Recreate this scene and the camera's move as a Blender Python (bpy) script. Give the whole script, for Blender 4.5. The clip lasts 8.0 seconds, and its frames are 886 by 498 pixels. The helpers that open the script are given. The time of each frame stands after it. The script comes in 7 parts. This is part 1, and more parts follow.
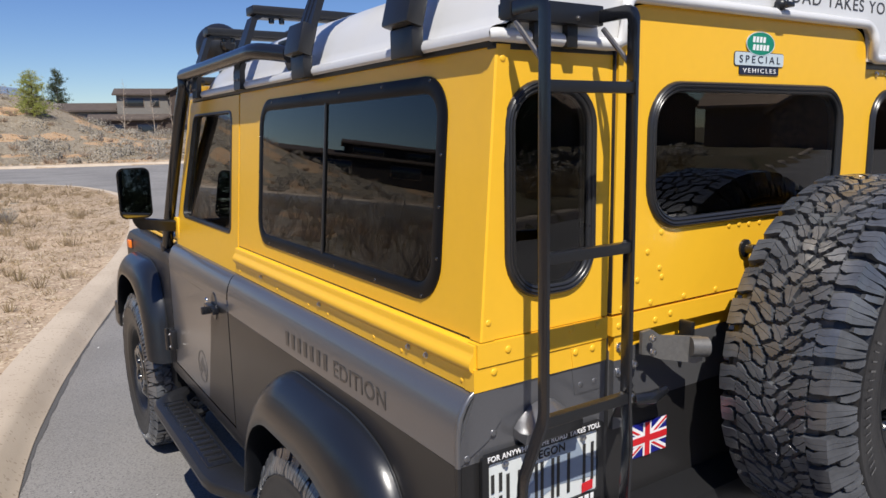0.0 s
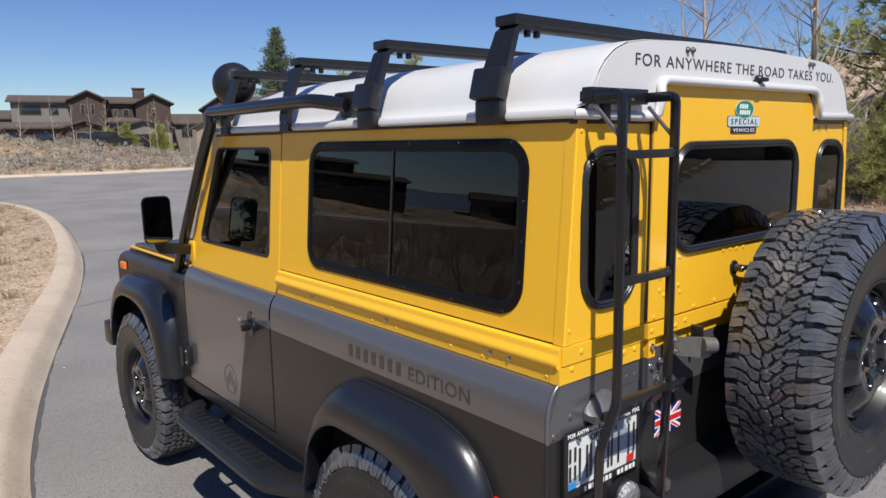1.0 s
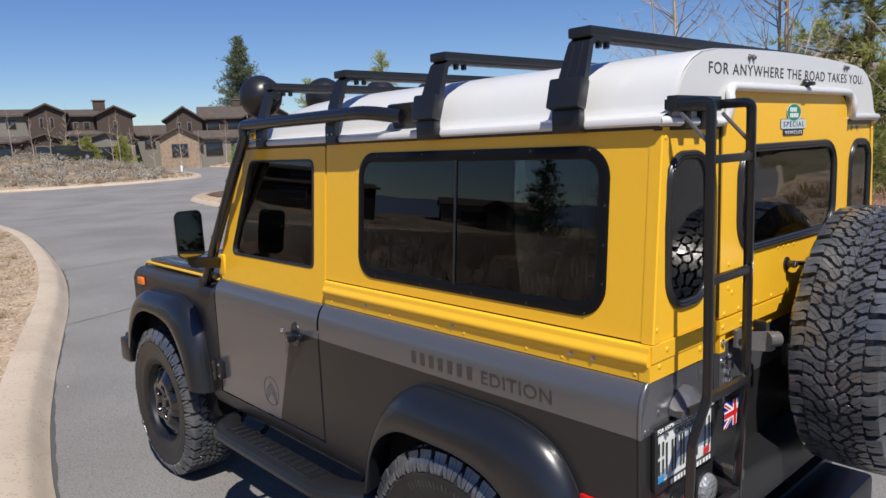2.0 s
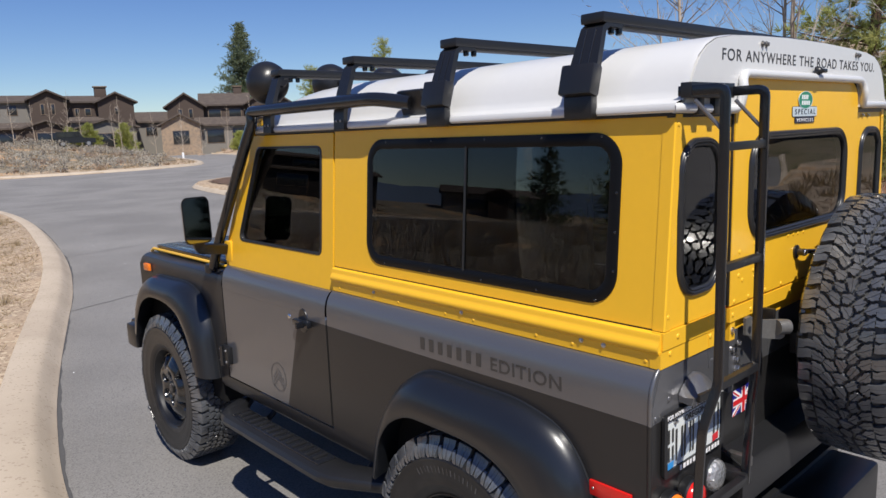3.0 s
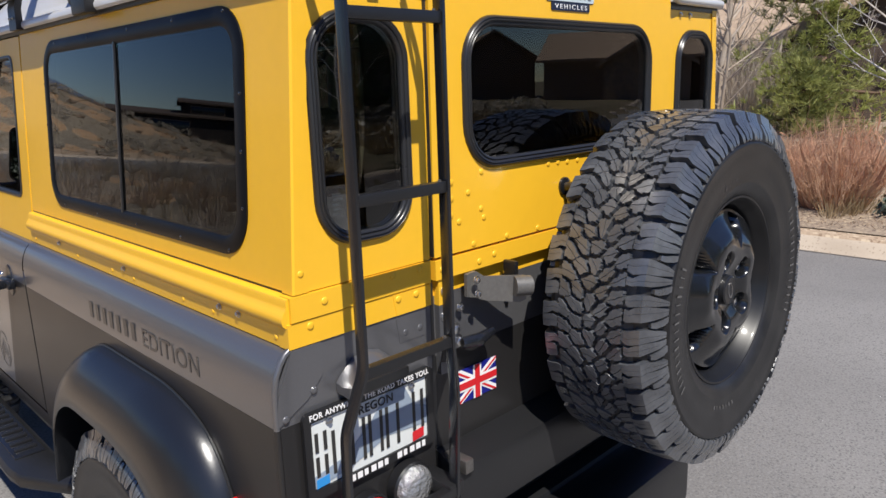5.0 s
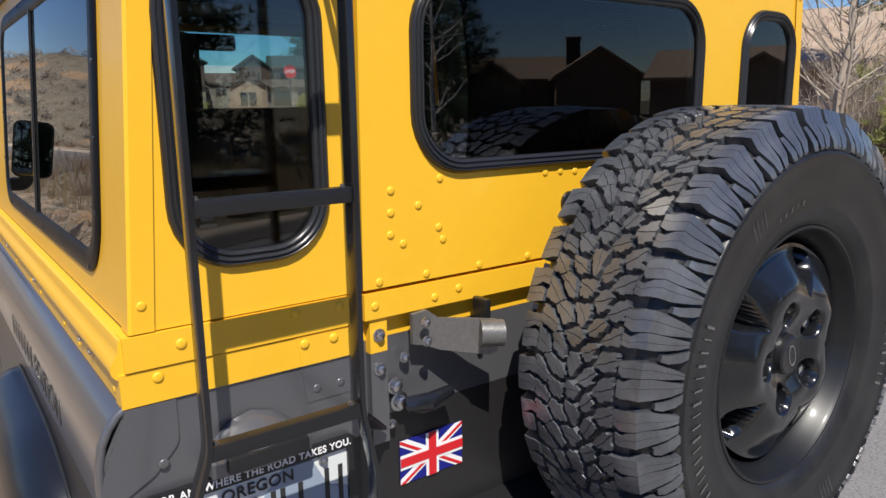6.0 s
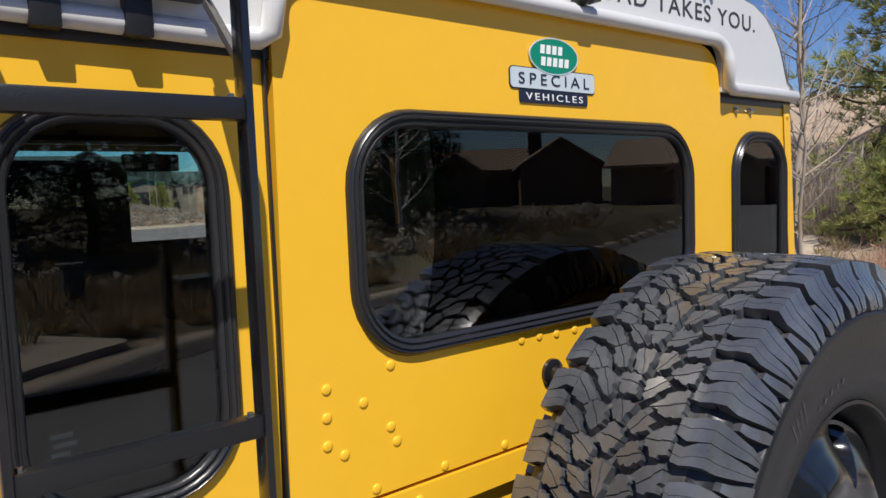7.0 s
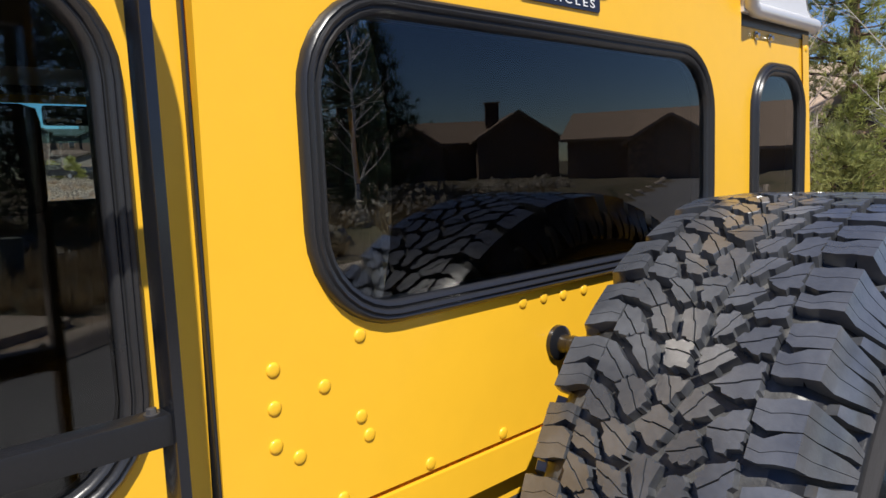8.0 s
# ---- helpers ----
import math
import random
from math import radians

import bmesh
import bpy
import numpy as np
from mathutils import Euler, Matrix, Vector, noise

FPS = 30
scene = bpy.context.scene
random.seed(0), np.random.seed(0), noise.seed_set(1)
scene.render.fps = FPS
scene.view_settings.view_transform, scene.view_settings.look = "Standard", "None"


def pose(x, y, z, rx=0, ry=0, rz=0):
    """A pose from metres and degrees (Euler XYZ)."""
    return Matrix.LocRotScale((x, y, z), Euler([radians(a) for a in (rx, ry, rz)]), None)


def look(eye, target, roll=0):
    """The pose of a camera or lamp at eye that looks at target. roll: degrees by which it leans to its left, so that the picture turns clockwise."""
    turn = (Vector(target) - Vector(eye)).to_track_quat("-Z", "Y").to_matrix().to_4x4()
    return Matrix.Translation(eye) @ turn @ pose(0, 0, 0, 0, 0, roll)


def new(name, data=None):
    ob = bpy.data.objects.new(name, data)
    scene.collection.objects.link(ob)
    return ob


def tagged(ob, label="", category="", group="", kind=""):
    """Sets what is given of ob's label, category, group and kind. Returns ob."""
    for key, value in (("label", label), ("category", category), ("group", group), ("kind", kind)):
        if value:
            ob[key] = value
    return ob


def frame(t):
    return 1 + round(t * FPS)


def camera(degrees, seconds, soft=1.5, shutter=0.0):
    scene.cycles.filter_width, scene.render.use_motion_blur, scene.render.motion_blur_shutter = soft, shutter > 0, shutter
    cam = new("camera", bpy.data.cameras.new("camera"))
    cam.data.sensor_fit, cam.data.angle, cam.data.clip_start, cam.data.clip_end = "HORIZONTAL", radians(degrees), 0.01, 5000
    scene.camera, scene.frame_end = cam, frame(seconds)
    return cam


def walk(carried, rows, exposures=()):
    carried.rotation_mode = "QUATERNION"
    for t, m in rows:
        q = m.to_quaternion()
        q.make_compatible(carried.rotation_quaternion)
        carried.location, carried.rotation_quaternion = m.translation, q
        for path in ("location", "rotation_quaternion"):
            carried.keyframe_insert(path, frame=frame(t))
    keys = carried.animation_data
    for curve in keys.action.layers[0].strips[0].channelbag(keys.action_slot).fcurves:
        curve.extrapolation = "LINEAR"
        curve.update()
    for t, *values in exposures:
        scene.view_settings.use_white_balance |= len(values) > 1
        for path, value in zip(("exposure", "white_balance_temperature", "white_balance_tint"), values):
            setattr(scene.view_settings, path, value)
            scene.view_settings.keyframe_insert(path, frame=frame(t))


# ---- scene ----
cam = camera(63.8, 8.0)
PATH = [
    (0, (-1.502, -1.005, 1.642), (-0.436, 0.656, 1.319), -1.2),
    (0.5, (-1.806, -1.086, 1.713), (-0.627, 0.499, 1.402), -0.7),
    (1, (-2.022, -1.063, 1.75), (-0.761, 0.46, 1.448), -1.0),
    (1.5, (-2.21, -0.927, 1.77), (-0.862, 0.519, 1.47), -1.5),
    (1.7, (-2.26, -0.914, 1.769), (-0.916, 0.541, 1.491), -2.1),
    (2.8, (-2.288, -0.888, 1.78), (-0.987, 0.595, 1.451), -2.0),
    (3, (-2.295, -0.89, 1.769), (-0.974, 0.576, 1.445), -2.2),
    (3.5, (-2.166, -0.93, 1.724), (-0.771, 0.465, 1.396), -3.1),
    (4, (-1.795, -0.994, 1.664), (-0.333, 0.33, 1.333), -3.0),
    (4.5, (-1.577, -1.03, 1.653), (-0.128, 0.294, 1.269), -2.3),
    (4.7, (-1.516, -1.023, 1.639), (-0.092, 0.318, 1.22), -2.1),
    (5.8, (-1.042, -0.903, 1.526), (0.153, 0.629, 1.052), -0.5),
    (6, (-0.967, -0.892, 1.54), (0.2, 0.681, 1.138), -0.7),
    (6.5, (-0.85, -0.796, 1.622), (0.339, 0.794, 1.379), -0.1),
    (7, (-0.802, -0.714, 1.633), (0.458, 0.831, 1.476), -2.2),
    (7.5, (-0.773, -0.653, 1.621), (0.562, 0.826, 1.444), -3.1),
    (8, (-0.69, -0.533, 1.578), (0.653, 0.93, 1.345), -2.3),
]
walk(cam, [(t, look(eye, target, roll)) for t, eye, target, roll in PATH], [(0, 0.28), (3, 0.22), (4.5, 0.30), (5.8, 0.40), (6.5, 0.26), (7.0, 0.20), (7.5, 0.30), (8, 0.42)])


# ---- light ----
SUN = Vector((-0.52, -1.0, 1.62)).normalized()
world = bpy.data.worlds.new("sky")
scene.world = world
world.use_nodes = True
wn = world.node_tree.nodes
sky = wn.new("ShaderNodeTexSky")
sky.sky_type, sky.sun_disc = "NISHITA", False
sky.sun_elevation = math.asin(SUN.z)
sky.sun_rotation = math.atan2(SUN.x, SUN.y)
sky.altitude, sky.air_density, sky.dust_density, sky.ozone_density = 1100, 1.15, 0.0, 6.5
wn["Background"].inputs["Strength"].default_value = 0.083
deep = wn.new("ShaderNodeHueSaturation")
deep.inputs["Hue"].default_value, deep.inputs["Saturation"].default_value = 0.515, 1.14
world.node_tree.links.new(sky.outputs[0], deep.inputs["Color"])
world.node_tree.links.new(deep.outputs[0], wn["Background"].inputs["Color"])
sun = new("sun", bpy.data.lights.new("sun", "SUN"))
sun.data.energy, sun.data.angle, sun.data.color = 4.8, radians(0.55), (1.0, 0.95, 0.87)
sun.matrix_world = look(SUN * 60, (0, 0, 0))


# ---- materials ----
def material(name, color, rough=0.5, metal=0.0, spec=0.5, vary=0.08, scale=6.0, fine=60.0, bump=0.0, bump_scale=120.0, coat=0.0, second=None, mixed=0.5, rand=0.0):
    """A principled surface with broad and fine colour variation, optional second colour in patches, and fine relief."""
    m = bpy.data.materials.new(name)
    m.use_nodes = True
    n, l = m.node_tree.nodes, m.node_tree.links
    p = n["Principled BSDF"]
    p.inputs["Roughness"].default_value, p.inputs["Metallic"].default_value = rough, metal
    p.inputs["Specular IOR Level"].default_value = spec
    p.inputs["Coat Weight"].default_value, p.inputs["Coat Roughness"].default_value = coat, 0.12
    tc = n.new("ShaderNodeTexCoord")
    out = None
    a = n.new("ShaderNodeTexNoise")
    a.inputs["Scale"].default_value, a.inputs["Detail"].default_value = scale, 5
    b = n.new("ShaderNodeTexNoise")
    b.inputs["Scale"].default_value, b.inputs["Detail"].default_value = fine, 3
    for t in (a, b):
        l.new(tc.outputs["Object"], t.inputs["Vector"])
    base = n.new("ShaderNodeMix")
    base.data_type = "RGBA"
    base.inputs[6].default_value = (*color, 1)
    base.inputs[7].default_value = (*(second or color), 1)
    ramp = n.new("ShaderNodeMapRange")
    ramp.inputs[1].default_value, ramp.inputs[2].default_value = mixed - 0.12, mixed + 0.12
    l.new(a.outputs["Fac"], ramp.inputs[0])
    l.new(ramp.outputs[0], base.inputs[0])
    val = n.new("ShaderNodeMath")
    val.operation = "MULTIPLY_ADD"
    l.new(b.outputs["Fac"], val.inputs[0])
    val.inputs[1].default_value, val.inputs[2].default_value = 2 * vary, 1 - vary
    hsv = n.new("ShaderNodeHueSaturation")
    last = val
    if rand:
        info = n.new("ShaderNodeObjectInfo")
        isl = n.new("ShaderNodeNewGeometry")
        add = n.new("ShaderNodeMath")
        add.operation = "ADD"
        l.new(info.outputs["Random"], add.inputs[0])
        l.new(isl.outputs["Random Per Island"], add.inputs[1])
        r = n.new("ShaderNodeMath")
        r.operation = "MULTIPLY_ADD"
        l.new(add.outputs[0], r.inputs[0])
        r.inputs[1].default_value, r.inputs[2].default_value = rand, 1 - rand
        mul = n.new("ShaderNodeMath")
        mul.operation = "MULTIPLY"
        l.new(r.outputs[0], mul.inputs[0])
        l.new(val.outputs[0], mul.inputs[1])
        last = mul
    l.new(last.outputs[0], hsv.inputs["Value"])
    l.new(base.outputs[2], hsv.inputs["Color"])
    l.new(hsv.outputs[0], p.inputs["Base Color"])
    rv = n.new("ShaderNodeMath")
    rv.operation = "MULTIPLY_ADD"
    l.new(a.outputs["Fac"], rv.inputs[0])
    rv.inputs[1].default_value, rv.inputs[2].default_value = 0.12, rough - 0.06
    l.new(rv.outputs[0], p.inputs["Roughness"])
    if bump:
        c = n.new("ShaderNodeTexNoise")
        c.inputs["Scale"].default_value, c.inputs["Detail"].default_value = bump_scale, 4
        l.new(tc.outputs["Object"], c.inputs["Vector"])
        bp = n.new("ShaderNodeBump")
        bp.inputs["Strength"].default_value, bp.inputs["Distance"].default_value = bump, 0.01
        l.new(c.outputs["Fac"], bp.inputs["Height"])
        l.new(bp.outputs[0], p.inputs["Normal"])
    return m


def speckle(m, scale, share, tone):
    """Mixes scattered small chips of another tone into a material's colour."""
    n, l = m.node_tree.nodes, m.node_tree.links
    p = n["Principled BSDF"]
    tc, vo, mix, sep = n.new("ShaderNodeTexCoord"), n.new("ShaderNodeTexVoronoi"), n.new("ShaderNodeMix"), n.new("ShaderNodeSeparateColor")
    vo.inputs["Scale"].default_value = scale
    l.new(tc.outputs["Object"], vo.inputs["Vector"])
    l.new(vo.outputs["Color"], sep.inputs[0])
    pick, near, both = n.new("ShaderNodeMath"), n.new("ShaderNodeMath"), n.new("ShaderNodeMath")
    pick.operation, near.operation, both.operation = "LESS_THAN", "LESS_THAN", "MULTIPLY"
    pick.inputs[1].default_value, near.inputs[1].default_value = share, 0.55
    l.new(sep.outputs[0], pick.inputs[0])
    l.new(vo.outputs["Distance"], near.inputs[0])
    l.new(pick.outputs[0], both.inputs[0])
    l.new(near.outputs[0], both.inputs[1])
    mix.data_type = "RGBA"
    old = p.inputs["Base Color"].links[0].from_socket
    l.new(both.outputs[0], mix.inputs[0])
    l.new(old, mix.inputs[6])
    mix.inputs[7].default_value = (*tone, 1)
    l.new(mix.outputs[2], p.inputs["Base Color"])


def glass(name, tint, gloss=1.0, rough=0.0, ior=1.5):
    m = bpy.data.materials.new(name)
    m.use_nodes = True
    n, l = m.node_tree.nodes, m.node_tree.links
    n.remove(n["Principled BSDF"])
    tr, gl, mix, fr = n.new("ShaderNodeBsdfTransparent"), n.new("ShaderNodeBsdfGlossy"), n.new("ShaderNodeMixShader"), n.new("ShaderNodeFresnel")
    tr.inputs[0].default_value = (*tint, 1)
    gl.inputs["Color"].default_value = (gloss, gloss, gloss, 1)
    gl.inputs["Roughness"].default_value = rough
    fr.inputs[0].default_value = ior
    l.new(fr.outputs[0], mix.inputs[0])
    l.new(tr.outputs[0], mix.inputs[1])
    l.new(gl.outputs[0], mix.inputs[2])
    l.new(mix.outputs[0], n["Material Output"].inputs[0])
    return m


YELLOW = material("yellow_paint", (0.85, 0.475, 0.026), 0.36, 0, 0.42, 0.03, 2.5, 35, 0.04, 16, 0.12)
GREY = material("graphite_paint", (0.029, 0.028, 0.0285), 0.42, 0.4, 0.5, 0.05, 2, 220, 0.02, 200, 0.2)
GREY_LIGHT = material("light_graphite_paint", (0.143, 0.144, 0.153), 0.30, 0.5, 0.5, 0.05, 2, 220, 0.02, 200, 0.55)
GREY_FAINT = material("faint_graphite_vinyl", (0.112, 0.1125, 0.119), 0.40, 0.45, 0.5, 0.05, 2, 220, 0.02, 200, 0.25)
FLARE = material("satin_flare_paint", (0.012, 0.0135, 0.017), 0.32, 0.2, 0.7, 0.05, 3, 150, 0.02, 150, 0.25)
WHITE = material("white_paint", (0.63, 0.63, 0.625), 0.30, 0, 0.5, 0.02, 3, 40, 0.02, 60, 0.3)
BLACK = material("black_powder_coat", (0.012, 0.0122, 0.0135), 0.36, 0, 0.55, 0.15, 8, 300, 0.06, 500)
BLACK_GLOSS = material("gloss_black_paint", (0.010, 0.011, 0.014), 0.22, 0, 0.5, 0.1, 8, 200, 0.01, 300, 0.4)
FRAME = material("window_frame_black", (0.004, 0.0042, 0.005), 0.42, 0, 0.2, 0.1, 8, 200, 0.03, 400)
SEAL = material("rubber_seal", (0.019, 0.0195, 0.0215), 0.30, 0, 0.55, 0.15, 12, 200, 0.03, 300)
RUBBER = material("tyre_rubber", (0.056, 0.060, 0.068), 0.29, 0, 1.0, 0.25, 14, 160, 0.05, 260, 0.5, (0.098, 0.104, 0.115), 0.55, 0.06)
RUBBER_DUST = material("dusty_groove_rubber", (0.10, 0.099, 0.097), 0.55, 0, 0.5, 0.3, 30, 200, 0.1, 260, 0, (0.030, 0.030, 0.030), 0.5)
RUBBER_WALL = material("tyre_sidewall_rubber", (0.009, 0.009, 0.010), 0.40, 0, 0.5, 0.2, 10, 120, 0.06, 240, 0, (0.020, 0.0195, 0.0195), 0.55)
SCUFF = material("worn_raised_rubber", (0.12, 0.117, 0.113), 0.7, 0, 0.3, 0.3, 40, 300)
RIM = material("black_alloy", (0.010, 0.011, 0.013), 0.20, 0.2, 0.6, 0.1, 6, 90, 0, 100, 0.6)
RIM_BARREL = material("satin_black_barrel", (0.008, 0.0085, 0.010), 0.42, 0, 0.4, 0.1, 6, 90, 0, 100, 0.1)
STEEL = material("bare_steel", (0.58, 0.57, 0.56), 0.30, 1.0, 0.5, 0.2, 20, 200, 0.05, 300)
DARK_STEEL = material("dull_steel", (0.20, 0.19, 0.18), 0.36, 0.8, 0.5, 0.25, 20, 150, 0.05, 300)
GALV = material("galvanised_steel", (0.15, 0.146, 0.14), 0.42, 0.4, 0.5, 0.25, 20, 150, 0.08, 200)
CHROME = material("chrome", (0.75, 0.75, 0.75), 0.12, 1.0, 0.5, 0.05)
TRIM = material("dark_interior_trim", (0.006, 0.006, 0.006), 0.8, 0, 0.2, 0.2, 6, 60)
SEATM = material("black_seat_cloth", (0.018, 0.018, 0.019), 0.85, 0, 0.3, 0.3, 10, 120)
PRIVACY = glass("privacy_glass", (0.74, 0.76, 0.75), 1.0, 0.0, 1.6)
DEEP_TINT = glass("deep_privacy_glass", (0.44, 0.455, 0.445), 1.0, 0.0, 1.5)
TINT = glass("tinted_glass", (0.60, 0.63, 0.61), 1.0, 0.0, 1.5)
CLEAR = glass("clear_glass", (0.90, 0.93, 0.91), 1.0)
MIRROR = material("mirror_glass", (0.40, 0.42, 0.45), 0.02, 1.0, 0.5, 0.0)
ASPHALT = material("asphalt", (0.186, 0.178, 0.171), 0.88, 0, 0.3, 0.45, 0.45, 90, 0.5, 200, 0, (0.245, 0.235, 0.225), 0.5)
speckle(ASPHALT, 85, 0.10, (0.232, 0.224, 0.216))
speckle(ASPHALT, 110, 0.2, (0.145, 0.140, 0.136))
CURB = material("tan_concrete", (0.48, 0.40, 0.31), 0.85, 0, 0.3, 0.10, 1.6, 120, 0.12, 200, 0, (0.42, 0.345, 0.265), 0.55)
speckle(CURB, 60, 0.10, (0.36, 0.29, 0.22))
DIRT = material("dry_dirt", (0.43, 0.32, 0.22), 0.95, 0, 0.2, 0.40, 0.5, 34, 0.5, 60, 0, (0.35, 0.27, 0.195), 0.5)
speckle(DIRT, 22, 0.25, (0.52, 0.42, 0.30))
speckle(DIRT, 30, 0.22, (0.24, 0.17, 0.115))
DRYGRASS = material("dry_grass", (0.42, 0.33, 0.20), 0.9, 0, 0.2, 0.2, 3, 40, 0, 50, 0, (0.33, 0.25, 0.15), 0.5, 0.25)
SAGE = material("sagebrush_leaf", (0.43, 0.40, 0.345), 0.9, 0, 0.2, 0.12, 3, 40, 0, 50, 0, (0.48, 0.43, 0.36), 0.5, 0.12)
BRUSH = material("brown_brush", (0.42, 0.31, 0.22), 0.9, 0, 0.2, 0.12, 3, 40, 0, 50, 0, (0.46, 0.36, 0.27), 0.5, 0.12)
NEEDLE = material("pine_needles", (0.31, 0.345, 0.10), 0.6, 0, 0.4, 0.2, 0.8, 30, 0, 50, 0, (0.39, 0.39, 0.145), 0.5, 0.25)
YOUNG = material("young_conifer_needles", (0.38, 0.41, 0.11), 0.65, 0, 0.3, 0.2, 0.8, 30, 0, 50, 0, (0.44, 0.45, 0.15), 0.5, 0.25)
BARK = material("pine_bark", (0.13, 0.085, 0.06), 0.95, 0, 0.2, 0.3, 6, 40, 0.5, 30)
PALEBARK = material("pale_aspen_bark", (0.62, 0.57, 0.51), 0.85, 0, 0.2, 0.2, 6, 50, 0.2, 60, 0, (0.50, 0.45, 0.40), 0.55)
TWIG = material("grey_twigs", (0.42, 0.36, 0.30), 0.9, 0, 0.2, 0.2, 3, 40, 0, 50, 0, (0.36, 0.29, 0.22), 0.5, 0.3)
REDTWIG = material("red_twigs", (0.52, 0.28, 0.175), 0.85, 0, 0.2, 0.2, 3, 40, 0, 50, 0, (0.56, 0.38, 0.26), 0.5, 0.3)
SHINGLE = material("brown_shingles", (0.085, 0.068, 0.060), 0.9, 0, 0.2, 0.25, 1.5, 12, 0.4, 12, 0, (0.105, 0.085, 0.072), 0.5)
TANSHINGLE = material("tan_shingles", (0.40, 0.30, 0.22), 0.9, 0, 0.2, 0.3, 1.5, 12, 0.4, 12, 0, (0.33, 0.25, 0.18), 0.5)
SIDING = material("brown_siding", (0.080, 0.060, 0.050), 0.85, 0, 0.2, 0.15, 1, 20, 0.2, 15)
GREYSIDING = material("grey_siding", (0.20, 0.185, 0.165), 0.85, 0, 0.2, 0.15, 1, 20, 0.2, 15)
STONE = material("tan_stone", (0.36, 0.26, 0.18), 0.9, 0, 0.2, 0.3, 3, 20, 0.4, 8, 0, (0.26, 0.2, 0.15), 0.5)
TANSIDING = material("tan_brown_siding", (0.25, 0.185, 0.135), 0.85, 0, 0.2, 0.2, 1, 20, 0.2, 15)
DARKSIDING = material("charcoal_siding", (0.035, 0.031, 0.029), 0.85, 0, 0.2, 0.2, 1, 20, 0.2, 15)
WINDOWDARK = material("dark_window_pane", (0.02, 0.022, 0.025), 0.08, 0, 0.6, 0.05)
WOODTRIM = material("timber_trim", (0.20, 0.15, 0.11), 0.8, 0, 0.3, 0.2, 2, 30)


def leafy(m, share=0.42):
    """Thin leaves: part of the light goes through them."""
    n, l = m.node_tree.nodes, m.node_tree.links
    p, out = n["Principled BSDF"], n["Material Output"]
    tr, mix = n.new("ShaderNodeBsdfTranslucent"), n.new("ShaderNodeMixShader")
    l.new(p.inputs["Base Color"].links[0].from_socket, tr.inputs["Color"])
    mix.inputs[0].default_value = share
    l.new(p.outputs[0], mix.inputs[1])
    l.new(tr.outputs[0], mix.inputs[2])
    l.new(mix.outputs[0], out.inputs[0])


for m in (DRYGRASS, SAGE, BRUSH, NEEDLE, YOUNG, REDTWIG):
    leafy(m)
# Distance haze is mixed into the mountains' blue base colour.
MOUNT = material("haze_tinted_mountain", (0.15, 0.20, 0.29), 1.0, 0, 0.0, 0.05, 0.004, 0.02)
SHADEBAND = glass("cyan_shade_band", (0.36, 0.78, 0.84), 1.0)
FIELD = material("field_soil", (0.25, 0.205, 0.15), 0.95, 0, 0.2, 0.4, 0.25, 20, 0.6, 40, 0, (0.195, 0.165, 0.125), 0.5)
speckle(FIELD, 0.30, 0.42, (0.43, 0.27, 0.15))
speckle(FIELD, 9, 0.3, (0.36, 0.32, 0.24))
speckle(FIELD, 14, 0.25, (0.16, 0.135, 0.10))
MULCH = material("dark_mulch", (0.10, 0.065, 0.048), 0.95, 0, 0.2, 0.4, 2, 30, 0.6, 40, 0, (0.14, 0.09, 0.065), 0.5)
LITTER = material("leaf_litter", (0.27, 0.21, 0.155), 0.95, 0, 0.2, 0.4, 1.2, 40, 0.6, 50, 0, (0.34, 0.27, 0.20), 0.5)
speckle(LITTER, 26, 0.28, (0.42, 0.33, 0.23))
speckle(LITTER, 34, 0.25, (0.15, 0.11, 0.085))
DRYLAWN = material("dormant_lawn", (0.135, 0.120, 0.070), 0.95, 0, 0.2, 0.4, 0.6, 40, 0.6, 50, 0, (0.175, 0.140, 0.095), 0.5)
speckle(DRYLAWN, 2.2, 0.2, (0.09, 0.085, 0.05))
TAR = material("dark_tar_edge", (0.085, 0.083, 0.083), 0.85, 0, 0.3, 0.3, 4, 120, 0.3, 150)
ORANGE = material("amber_lens", (0.85, 0.20, 0.02), 0.15, 0, 0.6, 0.1, 30, 200)
RED = material("red_lens", (0.62, 0.015, 0.012), 0.18, 0, 0.6, 0.15, 60, 300)
LENS = material("clear_lens", (0.42, 0.425, 0.43), 0.12, 0.6, 0.7, 0.3, 60, 200, 0.8, 110)
LETTER = material("dark_lettering", (0.030, 0.029, 0.028), 0.5, 0, 0.4, 0.05)
SIDELETTER = material("faint_dark_lettering", (0.044, 0.043, 0.043), 0.40, 0.1, 0.5, 0.05, 3, 60, 0, 100, 0.3)
LETTER_ROOF = material("charcoal_lettering", (0.045, 0.045, 0.048), 0.5, 0, 0.4, 0.05)
PLATEW = material("plate_white", (0.66, 0.69, 0.68), 0.45, 0, 0.4, 0.05)
PLATEB = material("plate_blue", (0.27, 0.33, 0.41), 0.45, 0, 0.4, 0.05)
STICKW = material("white_vinyl", (0.80, 0.80, 0.80), 0.4, 0, 0.4, 0.03)
STICKR = material("red_vinyl", (0.60, 0.018, 0.025), 0.4, 0, 0.4, 0.03)
STICKB = material("blue_vinyl", (0.008, 0.012, 0.20), 0.4, 0, 0.4, 0.03)
SKYBLUE = material("light_blue_vinyl", (0.03, 0.26, 0.62), 0.4, 0, 0.4, 0.03)
GREEN = material("green_enamel", (0.004, 0.22, 0.13), 0.3, 0, 0.5, 0.03)
PALEBLUE = material("pale_blue_vinyl", (0.52, 0.60, 0.64), 0.4, 0, 0.4, 0.03)
